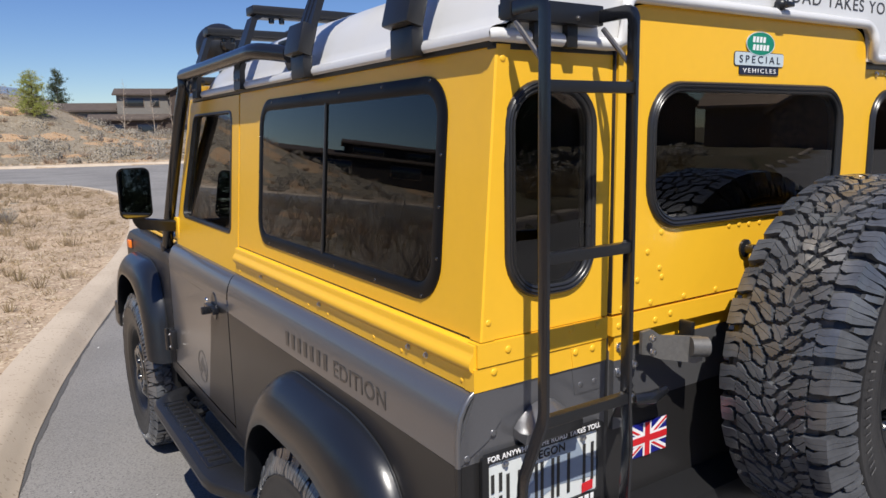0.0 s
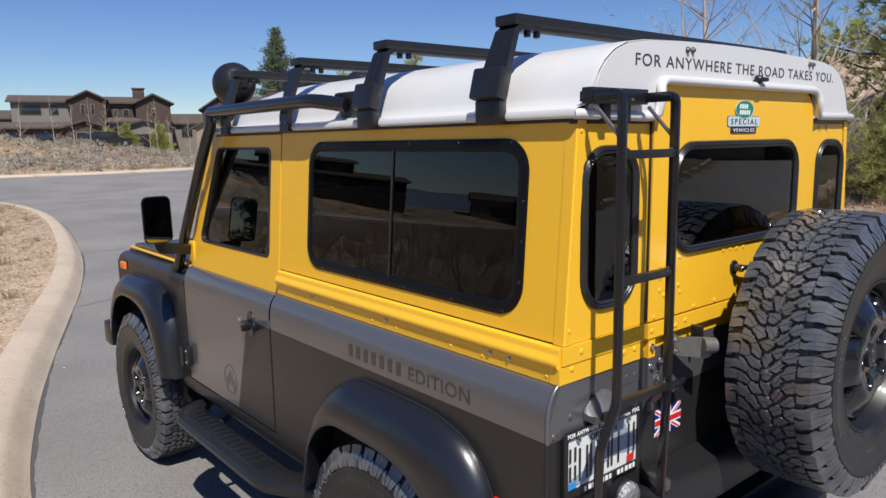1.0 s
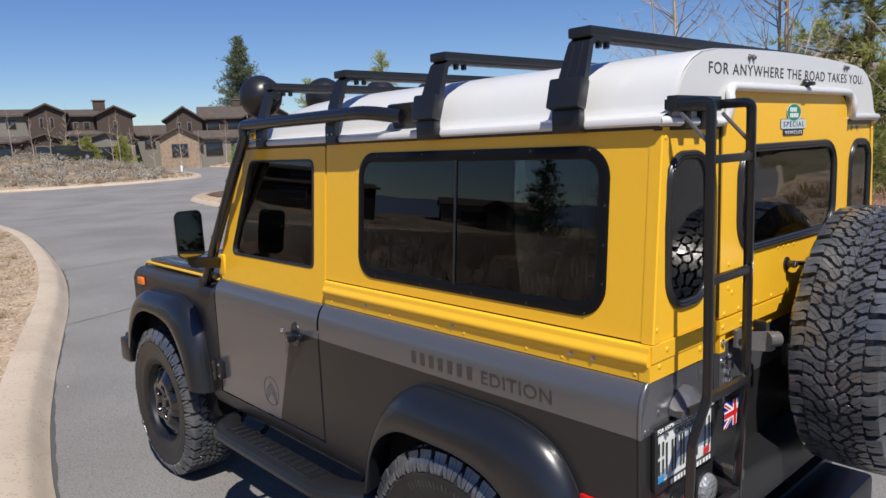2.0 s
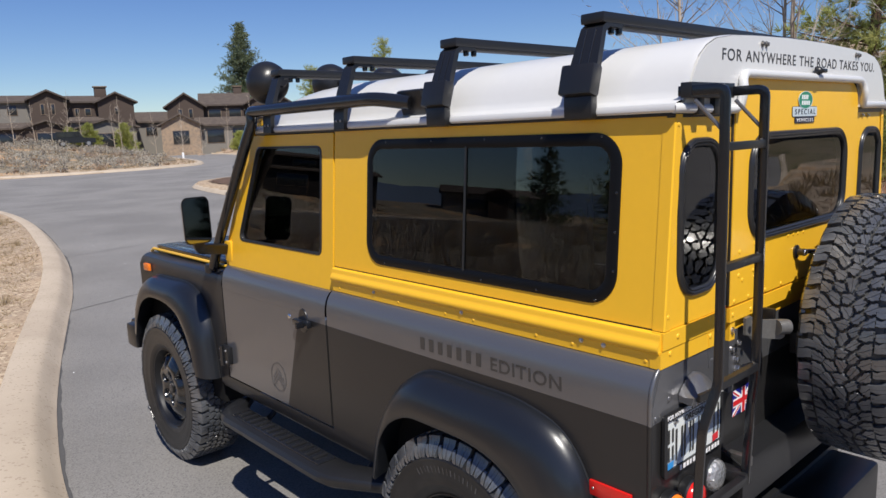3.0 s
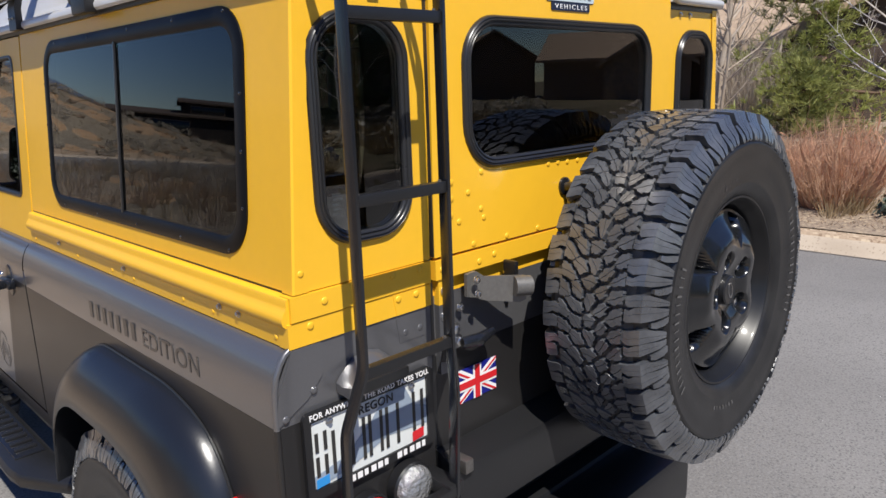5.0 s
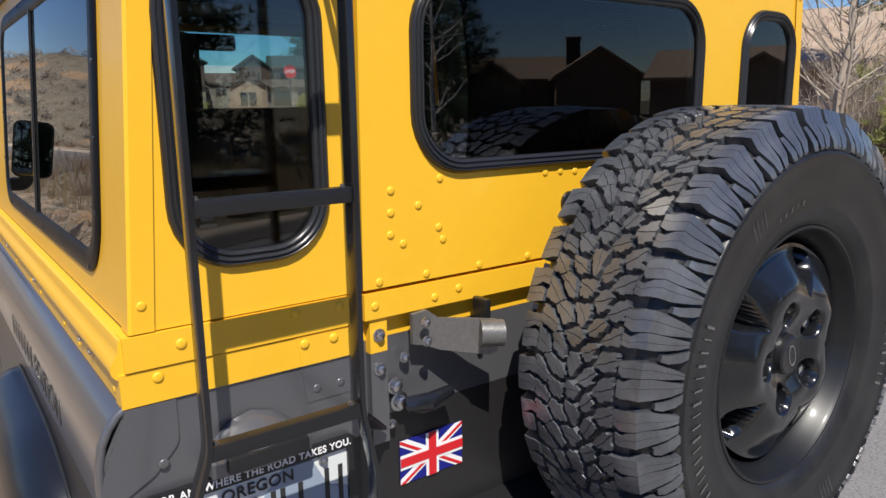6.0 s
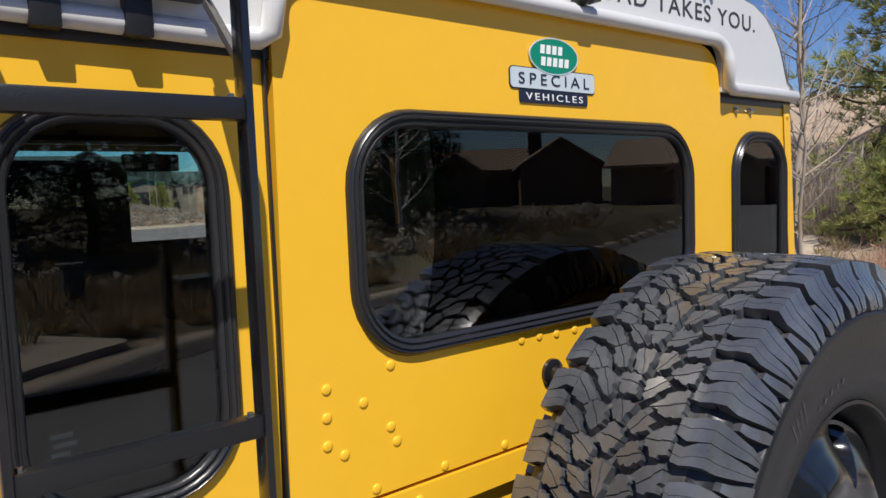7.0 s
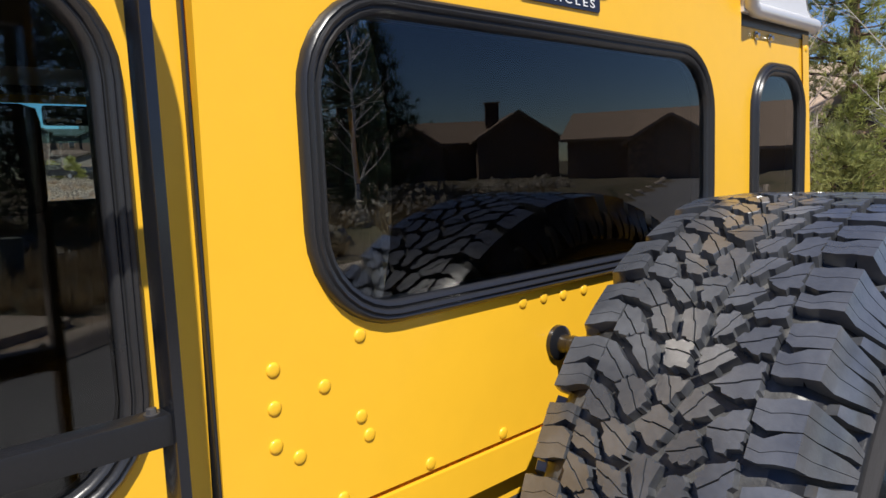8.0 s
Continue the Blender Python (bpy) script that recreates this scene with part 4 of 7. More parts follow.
def tyre_meshes():
    """Interlocking jagged tread blocks and the casing of an all-terrain tyre, about z."""
    rnd = random.Random(4)
    bm = bmesh.new()
    around = 2 * math.pi * TYRE_R
    n, cols, reach = 66, 5, 0.0750
    pitch = around / n

    def seed_at(c, k):
        """Where the cell of column c and row k sits, round and across, the same each time."""
        r = random.Random(c * 977 + (k % n) * 31 + 5)
        v = -0.0600 + 0.0300 * c
        return ((k + 0.5 * (c % 2) + r.uniform(-0.24, 0.24)) * pitch + 0.30 * v * (1 if c < 2 else -1), v + r.uniform(-0.0058, 0.0058))

    def block_of(c, k):
        """Cells of one block share a number: pairs across in the outer columns, pairs along in the middle one."""
        k = k % n
        if c == 2:
            return (2, k // 2)
        odd = random.Random(k // 2 + 50 * c).random() < 0.3
        if c < 2:
            return (0, k)
        return (3, (k + (c == 4)) % n) if not odd else (c + 5, k)

    def grain(c, k):
        """The way a block is drawn out: slanting one way in one half of the tread, the other way in the other."""
        t = radians((62, 48, 80 if k % 2 else 20, -48, -62)[c])
        return Vector((math.cos(t), math.sin(t)))

    for k in range(n):
        for c in range(cols):
            u0, v0 = seed_at(c, k)
            e = grain(c, k)
            poly = [(u0 - 0.06, -reach), (u0 + 0.06, -reach), (u0 + 0.06, reach), (u0 - 0.06, reach)]
            for dc in (-1, 0, 1):
                for dk in (-2, -1, 0, 1, 2):
                    if (dc or dk) and 0 <= c + dc < cols:
                        u1, v1 = seed_at(c + dc, k + dk)
                        d = Vector((u0 - u1, v0 - v1))
                        e2 = grain(c + dc, (k + dk) % n)
                        d = d - 0.28 * (e * e.dot(d) + e2 * e2.dot(d))
                        d.normalize()
                        gap = 0.0009 if block_of(c, k) == block_of(c + dc, k + dk) else 0.0046
                        poly = clip_poly(poly, ((u0 + u1) / 2 + d.x * gap, (v0 + v1) / 2 + d.y * gap), tuple(d))
            if len(poly) < 3:
                continue
            # a sipe along the grain parts the block; its outer sides are crooked
            mid = Vector((sum(p[0] for p in poly) / len(poly), sum(p[1] for p in poly) / len(poly)))
            t = rnd.uniform(-0.35, 0.35)
            along = Vector((e.x * math.cos(t) - e.y * math.sin(t), e.x * math.sin(t) + e.y * math.cos(t)))
            nrm = Vector((-along.y, along.x))
            tall = 0.0135 + rnd.uniform(-0.0004, 0.0004)
            for sign in (1, -1):
                o = mid + nrm * sign * 0.0006
                half = clip_poly(poly, tuple(o), tuple(nrm * sign))
                bent = []
                for p, q in zip(half, half[1:] + half[:1]):
                    bent.append(p)
                    ln = math.hypot(q[0] - p[0], q[1] - p[1])
                    on_cut = abs((Vector(p) - o).dot(nrm)) < 1e-4 and abs((Vector(q) - o).dot(nrm)) < 1e-4
                    if ln > 0.009:
                        nx_, ny_ = (q[1] - p[1]) / ln, -(q[0] - p[0]) / ln
                        if on_cut:
                            f, turn = 0.0022, -sign
                            ts = (0.36, 0.44) if sign > 0 else (0.56, 0.64)
                            for s_, w in zip(ts, (0, 1) if sign > 0 else (1, 0)):
                                bent.append((p[0] + (q[0] - p[0]) * s_ + nx_ * f * turn * w * 0.6, p[1] + (q[1] - p[1]) * s_ + ny_ * f * turn * w * 0.6))
                        else:
                            f, turn = rnd.uniform(0.0010, 0.0026), rnd.choice((-1, 1))
                            for s_, w in ((0.34, f * turn), (0.48, -0.5 * f * turn)):
                                bent.append((p[0] + (q[0] - p[0]) * s_ + nx_ * w, p[1] + (q[1] - p[1]) * s_ + ny_ * w))
                tread_block(bm, bent, tall)
    # square-edged shoulder lugs: (radius, across, first side, second side as parts of the pitch, half the notch)
    face = [(0.4172, 0.0785, 0.14, 0.84, 0.0052), (0.4169, 0.090, 0.12, 0.86, 0.0036), (0.4160, 0.102, 0.06, 0.82, 0.0010), (0.4137, 0.1175, 0.04, 0.80, 0.0005), (0.3960, 0.1232, 0.04, 0.80, 0.0005),
            (0.3840, 0.1310, 0.08, 0.76, 0.0010), (0.3700, 0.1395, 0.12, 0.70, 0.0024), (0.3540, 0.1440, 0.20, 0.62, 0.0036), (0.3500, 0.1425, 0.22, 0.60, 0.0036)]
    bar = [(0.3880, 0.1270, 0.86, 1.0, 0), (0.3800, 0.1335, 0.84, 1.02, 0), (0.3620, 0.1415, 0.74, 0.96, 0), (0.3490, 0.1425, 0.70, 0.88, 0)]
    lugs = 36
    pitch = around / lugs

    def lug(rows, side, k, shrink):
        """A strip of rubber that follows rows of (radius, across, start, end), with walls down into the casing."""
        grid = []
        for m, (r, z, u0, u1) in enumerate(rows):
            line = []
            for u in (u0, u1):
                r1, z1 = r - shrink * (1 if z < 0.12 else 0.4), z - shrink * (0 if z < 0.11 else 1)
                a = side * u / TYRE_R
                low = 0.014 if z < 0.12 else 0.020
                rb, zb = (r1 - low, z1) if z < 0.11 else (r1 - low * 0.35, z1 - low)
                line.append((bm.verts.new((r1 * math.cos(a), r1 * math.sin(a), side * z1)), bm.verts.new((rb * math.cos(a), rb * math.sin(a), side * zb))))
            grid.append(line)
        for p, q in zip(grid, grid[1:]):
            bm.faces.new((p[0][0], p[1][0], q[1][0], q[0][0]))
            for c in (0, 1):
                bm.faces.new((p[c][0], q[c][0], q[c][1], p[c][1]))
        for line in (grid[0], grid[-1]):
            bm.faces.new((line[0][0], line[1][0], line[1][1], line[0][1]))

    for side in (-1, 1):
        for k in range(lugs):
            at = k * pitch + (0.0 if side > 0 else 0.4 * pitch)
            shrink = 0.0022 * (k % 2) + rnd.uniform(-0.0004, 0.0004)
            cut = 0.47 + rnd.uniform(-0.05, 0.05)
            ins = (rnd.uniform(-0.004, 0.006), rnd.uniform(-0.006, 0.004))
            if k % 2:
                cut += 0.06
            half = [[], []]
            for m, (r, z, u0, u1, gap) in enumerate(face):
                mid = u0 + (u1 - u0) * cut + (0.05 if m == 1 else 0.03 if m == 2 else 0)
                for h in (0, 1):
                    dz = ins[h] if m == 0 else 0
                    lo, hi = (u0 * pitch, mid * pitch - gap) if h == 0 else (mid * pitch + gap, u1 * pitch)
                    half[h].append((r, z + dz, at + lo, at + hi))
            for h in half:
                thin = rnd.uniform(0.42, 0.58)
                lug([(r, z, u0, u0 + (u1 - u0) * thin - 0.0003) for r, z, u0, u1 in h], side, k, shrink)
                lug([(r, z, u0 + (u1 - u0) * thin + 0.0003, u1) for r, z, u0, u1 in h], side, k, shrink + rnd.uniform(-0.0003, 0.0003))
            lug([(r, z, at + u0 * pitch, at + u1 * pitch) for r, z, u0, u1, gap in bar], side, k, 0.0)
    bmesh.ops.recalc_face_normals(bm, faces=bm.faces[:])
    tread = bpy.data.meshes.new("tread")
    bm.to_mesh(tread)
    bm.free()
    prof = [(0.219, 0.108), (0.226, 0.119), (0.240, 0.127), (0.252, 0.1310), (0.256, 0.1325), (0.260, 0.1318), (0.290, 0.1385), (0.318, 0.1412), (0.338, 0.1410), (0.341, 0.1425), (0.345, 0.1408), (0.3475, 0.139), (0.3500, 0.1330), (0.364, 0.1275), (0.378, 0.121), (0.3895, 0.114), (0.3975, 0.106), (0.402, 0.095), (0.404, 0.06), (0.4045, 0.0)]
    prof = prof + [(r, -z) for r, z in reversed(prof[:-1])]
    cas = lathe(prof, 96)
    bmesh.ops.recalc_face_normals(cas, faces=cas.faces[:])
    for f in cas.faces:
        f.material_index = 1 if f.calc_center_median().xy.length > 0.4025 else 0
    wall = bpy.data.meshes.new("tyre")
    wall.materials.append(RUBBER_WALL)
    wall.materials.append(RUBBER_DUST)
    cas.to_mesh(wall)
    cas.free()
    # raised marks on the outer wall: plain bars
    marks = bmesh.new()
    for start, count, r0, r1, wide in ((50, 16, 0.300, 0.322, 1.9), (230, 15, 0.300, 0.320, 2.2), (352, 5, 0.268, 0.276, 2.2), (140, 7, 0.270, 0.279, 2.0), (15, 4, 0.285, 0.320, 0.5), (182, 4, 0.285, 0.322, 0.5)):
        for k in range(count):
            a0, a1 = radians(start + k * (wide + 1.5)), radians(start + k * (wide + 1.5) + wide * (0.42, 0.2, 0.3)[k % 3])
            lo = [(r, a, np.interp(r, [0.26, 0.29, 0.318, 0.338], [0.1318, 0.1385, 0.1412, 0.1410])) for r, a in ((r0, a0), (r1, a0), (r1, a1), (r0, a1))]
            marks.faces.new([marks.verts.new((r * math.cos(a), r * math.sin(a), z + 0.0014)) for r, a, z in lo])
    mk = bpy.data.meshes.new("sidewall_marking")
    marks.to_mesh(mk)
    marks.free()
    return tread, wall, mk


TREAD, WALL, MARKS = tyre_meshes()


def rim_meshes():
    lip = lathe([(0.150, -0.10), (0.186, -0.105), (0.212, -0.112), (0.222, -0.117), (0.221, -0.110), (0.196, -0.09), (0.189, -0.02), (0.190, 0.03), (0.196, 0.072), (0.204, 0.094), (0.2115, 0.104), (0.2135, 0.112), (0.2185, 0.119), (0.2235, 0.1185), (0.2245, 0.112), (0.220, 0.106)], 72)
    bmesh.ops.recalc_face_normals(lip, faces=lip.faces[:])
    a = bpy.data.meshes.new("rim_barrel")
    lip.to_mesh(a)
    lip.free()

    def soft(x, lo, hi):
        t = min(max((x - lo) / (hi - lo), 0), 1)
        return t * t * (3 - 2 * t)

    def face(r, t):
        """Height of the cast face: a domed hub, five broad bulging spokes, slots between them, lug wells."""
        z = 0.104 + 0.016 * soft(r, 0.035, 0.085) - 0.036 * soft(r, 0.10, 0.188)
        off = (t + math.pi / 5) % (2 * math.pi / 5) - math.pi / 5
        arm = 1 - soft(abs(off), 0.10, 0.58)
        z += 0.011 * arm * soft(r, 0.09, 0.135) * (1 - 0.4 * soft(r, 0.16, 0.188))
        gap = (math.pi / 5 - abs(off)) * r
        reach = 0.023 * soft(r, 0.104, 0.160) + 0.004 * soft(r, 0.104, 0.112)
        cut = (1 - soft(gap, reach - 0.004, reach)) * soft(r, 0.104, 0.110) * (1 - soft(r, 0.179, 0.183))
        z -= 0.07 * cut
        u, v = r * math.cos(t), r * math.sin(t)
        for j in range(5):
            c = 2 * math.pi * j / 5
            dd = math.hypot(u - 0.076 * math.cos(c), v - 0.076 * math.sin(c))
            z -= 0.036 * (1 - soft(dd, 0.0185, 0.0265))
        return z

    bm = bmesh.new()
    rr = [0.030 + 0.159 * k / 54 for k in range(55)]
    rows = [[Vector((r * math.cos(2 * math.pi * k / 240), r * math.sin(2 * math.pi * k / 240), face(r, 2 * math.pi * k / 240))) for k in range(240)] for r in rr]
    loft(rows, bm, True)
    bmesh.ops.recalc_face_normals(bm, faces=bm.faces[:])
    b = bpy.data.meshes.new("rim_face")
    bm.to_mesh(b)
    bm.free()
    cup = bmesh.new()
    nuts = bmesh.new()
    for j in range(1):
        t = 2 * math.pi * j / 5
        m = Matrix.Translation((0.076 * math.cos(t), 0.076 * math.sin(t), 0))
        lathe([(0.0195, 0.0865), (0.0178, 0.0855), (0.0165, 0.084), (0.002, 0.0838)], 20, m, cup)
        lathe([(0.0130, 0.084), (0.0125, 0.100), (0.0105, 0.104), (0.0005, 0.105)], 6, m, nuts)
    out = []
    for nm, q in (("lug_cup", cup), ("wheel_nut", nuts)):
        bmesh.ops.recalc_face_normals(q, faces=q.faces[:])
        me = bpy.data.meshes.new(nm)
        q.to_mesh(me)
        q.free()
        out.append(me)
    capm = lathe([(0.036, 0.102), (0.0345, 0.113), (0.031, 0.1155), (0.029, 0.1145), (0.001, 0.115)], 32)
    bmesh.ops.recalc_face_normals(capm, faces=capm.faces[:])
    c = bpy.data.meshes.new("hub_cap")
    capm.to_mesh(c)
    capm.free()
    bk = lathe([(0.15, -0.06), (0.15, -0.02), (0.04, -0.02), (0.0005, -0.02)], 32)
    d = bpy.data.meshes.new("brake_drum")
    bk.to_mesh(d)
    bk.free()
    return a, b, out[0], out[1], c, d


BARREL, FACE, CUPS, NUTS, CAP, DRUM = rim_meshes()


ering = [(0.020 * math.cos(k * math.pi / 16), 0.0105 * math.sin(k * math.pi / 16)) for k in range(32)]
emb = plate(ering, [[(x * 0.9, y * 0.84) for x, y in ering]], 0.0008, lambda x, y, w: Vector((x, y, 0.1158 - w)))
EMBLEM = bpy.data.meshes.new("hub_emblem")
emb.to_mesh(EMBLEM)
emb.free()


def wheel(name, at, outward, spin, label, size=1.0):
    q = Vector(outward).to_track_quat("Z", "Y").to_matrix().to_4x4()
    m = Matrix.Translation(at) @ q @ Matrix.Rotation(radians(spin), 4, "Z") @ Matrix.Scale(size, 4)
    w = link(name, BARREL, RIM_BARREL, car, label, 40, m)
    link("tyre", WALL, RUBBER_WALL, w, "black rubber tyre casing", 50)
    link("tread", TREAD, RUBBER, w, "chunky all-terrain tread blocks", 25)
    tagged(link("sidewall_marking", MARKS, SCUFF, w, "", 0), kind="stuff")
    link("rim_face", FACE, RIM, w, "black five-spoke alloy face", 80)
    for j in range(5):
        turn = Matrix.Rotation(2 * math.pi * j / 5, 4, "Z")
        link("lug_cup", CUPS, RIM, w, "", 40, turn)
        link("wheel_nut", NUTS, CHROME, w, "chrome wheel nut", 30, turn)
    link("hub_cap", CAP, BLACK, w, "", 40)
    link("hub_emblem", EMBLEM, STEEL, w, "", 0)
    link("brake_drum", DRUM, DARK_STEEL, w, "", 40)
    return w


for sgn in (-1, 1):
    for y, spin in ((0.64, 20), (3.0, 75)):
        wheel("wheel", (sgn * 0.775, y, 0.413), (sgn, 0, 0), spin, "black alloy wheel with all-terrain tyre")
spare = wheel("spare_wheel", (0.167, -0.222, 1.121), (0, -1, 0), 108, "spare wheel on the rear door", 0.981)

# wheel-arch flares
for sgn in (-1, 1):
    for body, lipp in (
        ([(0.150, 0.60), (0.175, 0.84), (0.265, 0.960), (0.42, 1.003), (0.82, 1.006), (0.945, 0.935), (1.03, 0.80), (1.09, 0.575)],
         [(0.285, 0.60), (0.315, 0.735), (0.42, 0.835), (0.56, 0.868), (0.84, 0.868), (0.94, 0.815), (1.0, 0.73), (1.035, 0.575)]),
        ([(2.445, 0.585), (2.485, 0.86), (2.575, 1.0), (2.72, 1.046), (3.18, 1.035), (3.33, 0.965), (3.41, 0.86), (3.45, 0.70)],
         [(2.53, 0.60), (2.58, 0.76), (2.70, 0.90), (2.86, 0.940), (3.08, 0.940), (3.22, 0.885), (3.315, 0.76), (3.35, 0.66)]),
    ):
        B = curve([(0, y, z) for y, z in body], 5, 0.10)
        P = curve([(0, y, z) for y, z in lipp], 5, 0.10)
        rows = []
        for b, p in zip(B, P):
            row = [Vector((sgn * 0.830, b.y, b.z))]
            for k in range(9):
                s = k / 8 * math.pi / 2
                row.append(Vector((sgn * (0.836 + 0.094 * math.sin(s)), b.y + (p.y - b.y) * (1 - math.cos(s)), b.z + (p.z - b.z) * (1 - math.cos(s)))))
            inward = Vector((0, 0.0, 0))
            row += [Vector((sgn * 0.928, p.y, p.z - 0.006)), Vector((sgn * 0.918, p.y, p.z - 0.004)), Vector((sgn * 0.80, p.y + (b.y - p.y) * 0.5, p.z + (b.z - p.z) * 0.5))]
            rows.append(row)
        fl = part("wheel_arch_flare", loft(rows), FLARE, car, "satin black wide wheel-arch flare", 40)
        part("flare_edge", tube([r[1] + Vector((sgn * 0.001, 0, 0)) for r in rows], 0.0028, 6), SEAL, fl)
    # dark inner arches and underbody
    for y0, y1, top in ((0.12, 1.12, 0.99), (2.43, 3.42, 1.03)):
        part("inner_arch", loft([[Vector((sgn * x, y0 + 0.02, 0.45)), Vector((sgn * x, y0 + 0.06, top - 0.12)), Vector((sgn * x, y0 + 0.2, top)), Vector((sgn * x, y1 - 0.2, top)), Vector((sgn * x, y1 - 0.06, top - 0.12)), Vector((sgn * x, y1 - 0.02, 0.45))] for x in (0.815, 0.45)], None, False, True), TRIM, car)
part("chassis", box(-0.42, 0.42, -0.02, 3.45, 0.46, 0.60, 0.02), BLACK, car, "black chassis frame")
part("floor_pan", box(-0.80, 0.80, 0.03, 2.42, 0.60, 0.64, 0.004), TRIM, car)
for y in (0.64, 3.0):
    part("axle", tube([(-0.68, y, 0.413), (0.68, y, 0.413)], 0.05, 12), BLACK, car)

# side steps
for sgn in (-1, 1):
    prof = [(0.962, 0.462), (0.985, 0.478), (0.990, 0.500), (0.980, 0.516), (0.955, 0.524), (0.868, 0.524), (0.852, 0.512), (0.850, 0.478), (0.866, 0.462)]
    rows = []
    for y, inn, k in ((1.02, 0.16, 0.75), (1.10, 0.10, 0.9), (1.27, 0.01, 1), (1.34, 0, 1), (2.10, 0, 1), (2.16, 0.01, 1), (2.23, 0.06, 0.95), (2.27, 0.11, 0.8)):
        rows.append([Vector((sgn * (0.92 + (x - 0.92) * k - inn), y, 0.493 + (z - 0.493) * k)) for x, z in prof])
    st = part("side_step", loft(rows, None, True, True), BLACK, car, "black side step bar with grip pad", 40)
    part("grip_pad", box(*sorted((sgn * 0.872, sgn * 0.958)), 1.36, 2.08, 0.522, 0.529, 0.003), BLACK_GLOSS, st)
    for k in range(13):
        y = 1.40 + 0.052 * k
        part("grip_rib", box(*sorted((sgn * 0.884, sgn * 0.946)), y, y + 0.020, 0.528, 0.536, 0.003), BLACK, st)
    for y in (1.27, 2.05):
        part("step_bracket", tube(curve([(sgn * 0.90, y, 0.475), (sgn * 0.78, y, 0.46), (sgn * 0.70, y, 0.60)], 4, 0.05), 0.014, 8), BLACK, st)

# ---- ladder ----
lad = part("ladder_base", box(-0.742, -0.526, -0.040, -0.012, 1.826, 1.862, 0.003), BLACK, car, "black steel rear ladder hooked over the roof lip")
for x, low in ((-0.735, -0.762), (-0.534, -0.500)):
    pts = [(x, -0.005, 1.842), (x, -0.119, 1.842), (x, -0.119, 1.150), (low, -0.095, 1.035), (low, -0.085, 0.80)]
    line = [Vector(p) for p in curve(pts, 4, 0.018)]
    rows = []
    for k, p in enumerate(line):
        d = (line[min(k + 1, len(line) - 1)] - line[max(k - 1, 0)]).normalized()
        across = Vector((1, 0, 0))
        out = across.cross(d).normalized()
        rows.append([p + across * (0.0040 * a) + out * (0.0115 * b) for a, b in ((-1, -0.8), (-0.8, -1), (0.8, -1), (1, -0.8), (1, 0.8), (0.8, 1), (-0.8, 1), (-1, 0.8))])
    part("rail", loft(rows, None, True, True), BLACK_GLOSS, lad, "", 30)
    part("rail_brace", tube([(x + 0.002, -0.045, 1.820), (x + 0.004, -0.116, 1.745)], 0.005, 8), DARK_STEEL, lad)
    part("rail_foot", box(low - 0.02, low + 0.02, -0.095, 0.0, 0.80, 0.83, 0.004), BLACK, lad)
part("support_brace", tube([(-0.530, -0.112, 1.135), (-0.440, -0.012, 1.05)], 0, 8, None, (0.022, 0.006)), BLACK, lad)
for z in (1.712, 1.431, 1.146):
    rg = part("rung", box(-0.734, -0.535, -0.1275, -0.1105, z - 0.0097, z + 0.0097, 0.002), BLACK, lad)
    for x in (-0.546, -0.726):
        fastener("bolt", bolt_me, DARK_STEEL, rg, (x, -0.119, z + 0.0092), (0, 0, 1), 0.5)
part("foot_rung", box(-0.766, -0.500, -0.096, -0.074, 0.802, 0.824, 0.003), BLACK, lad)
for x in (-0.666, -0.589):
    part("roof_clip", box(x - 0.0125, x + 0.0125, -0.027, -0.010, 1.787, 1.845, 0.002), BLACK, lad)
    fastener("bolt", bolt_me, DARK_STEEL, lad, (x, -0.040, 1.836), (0, -1, 0), 0.5)

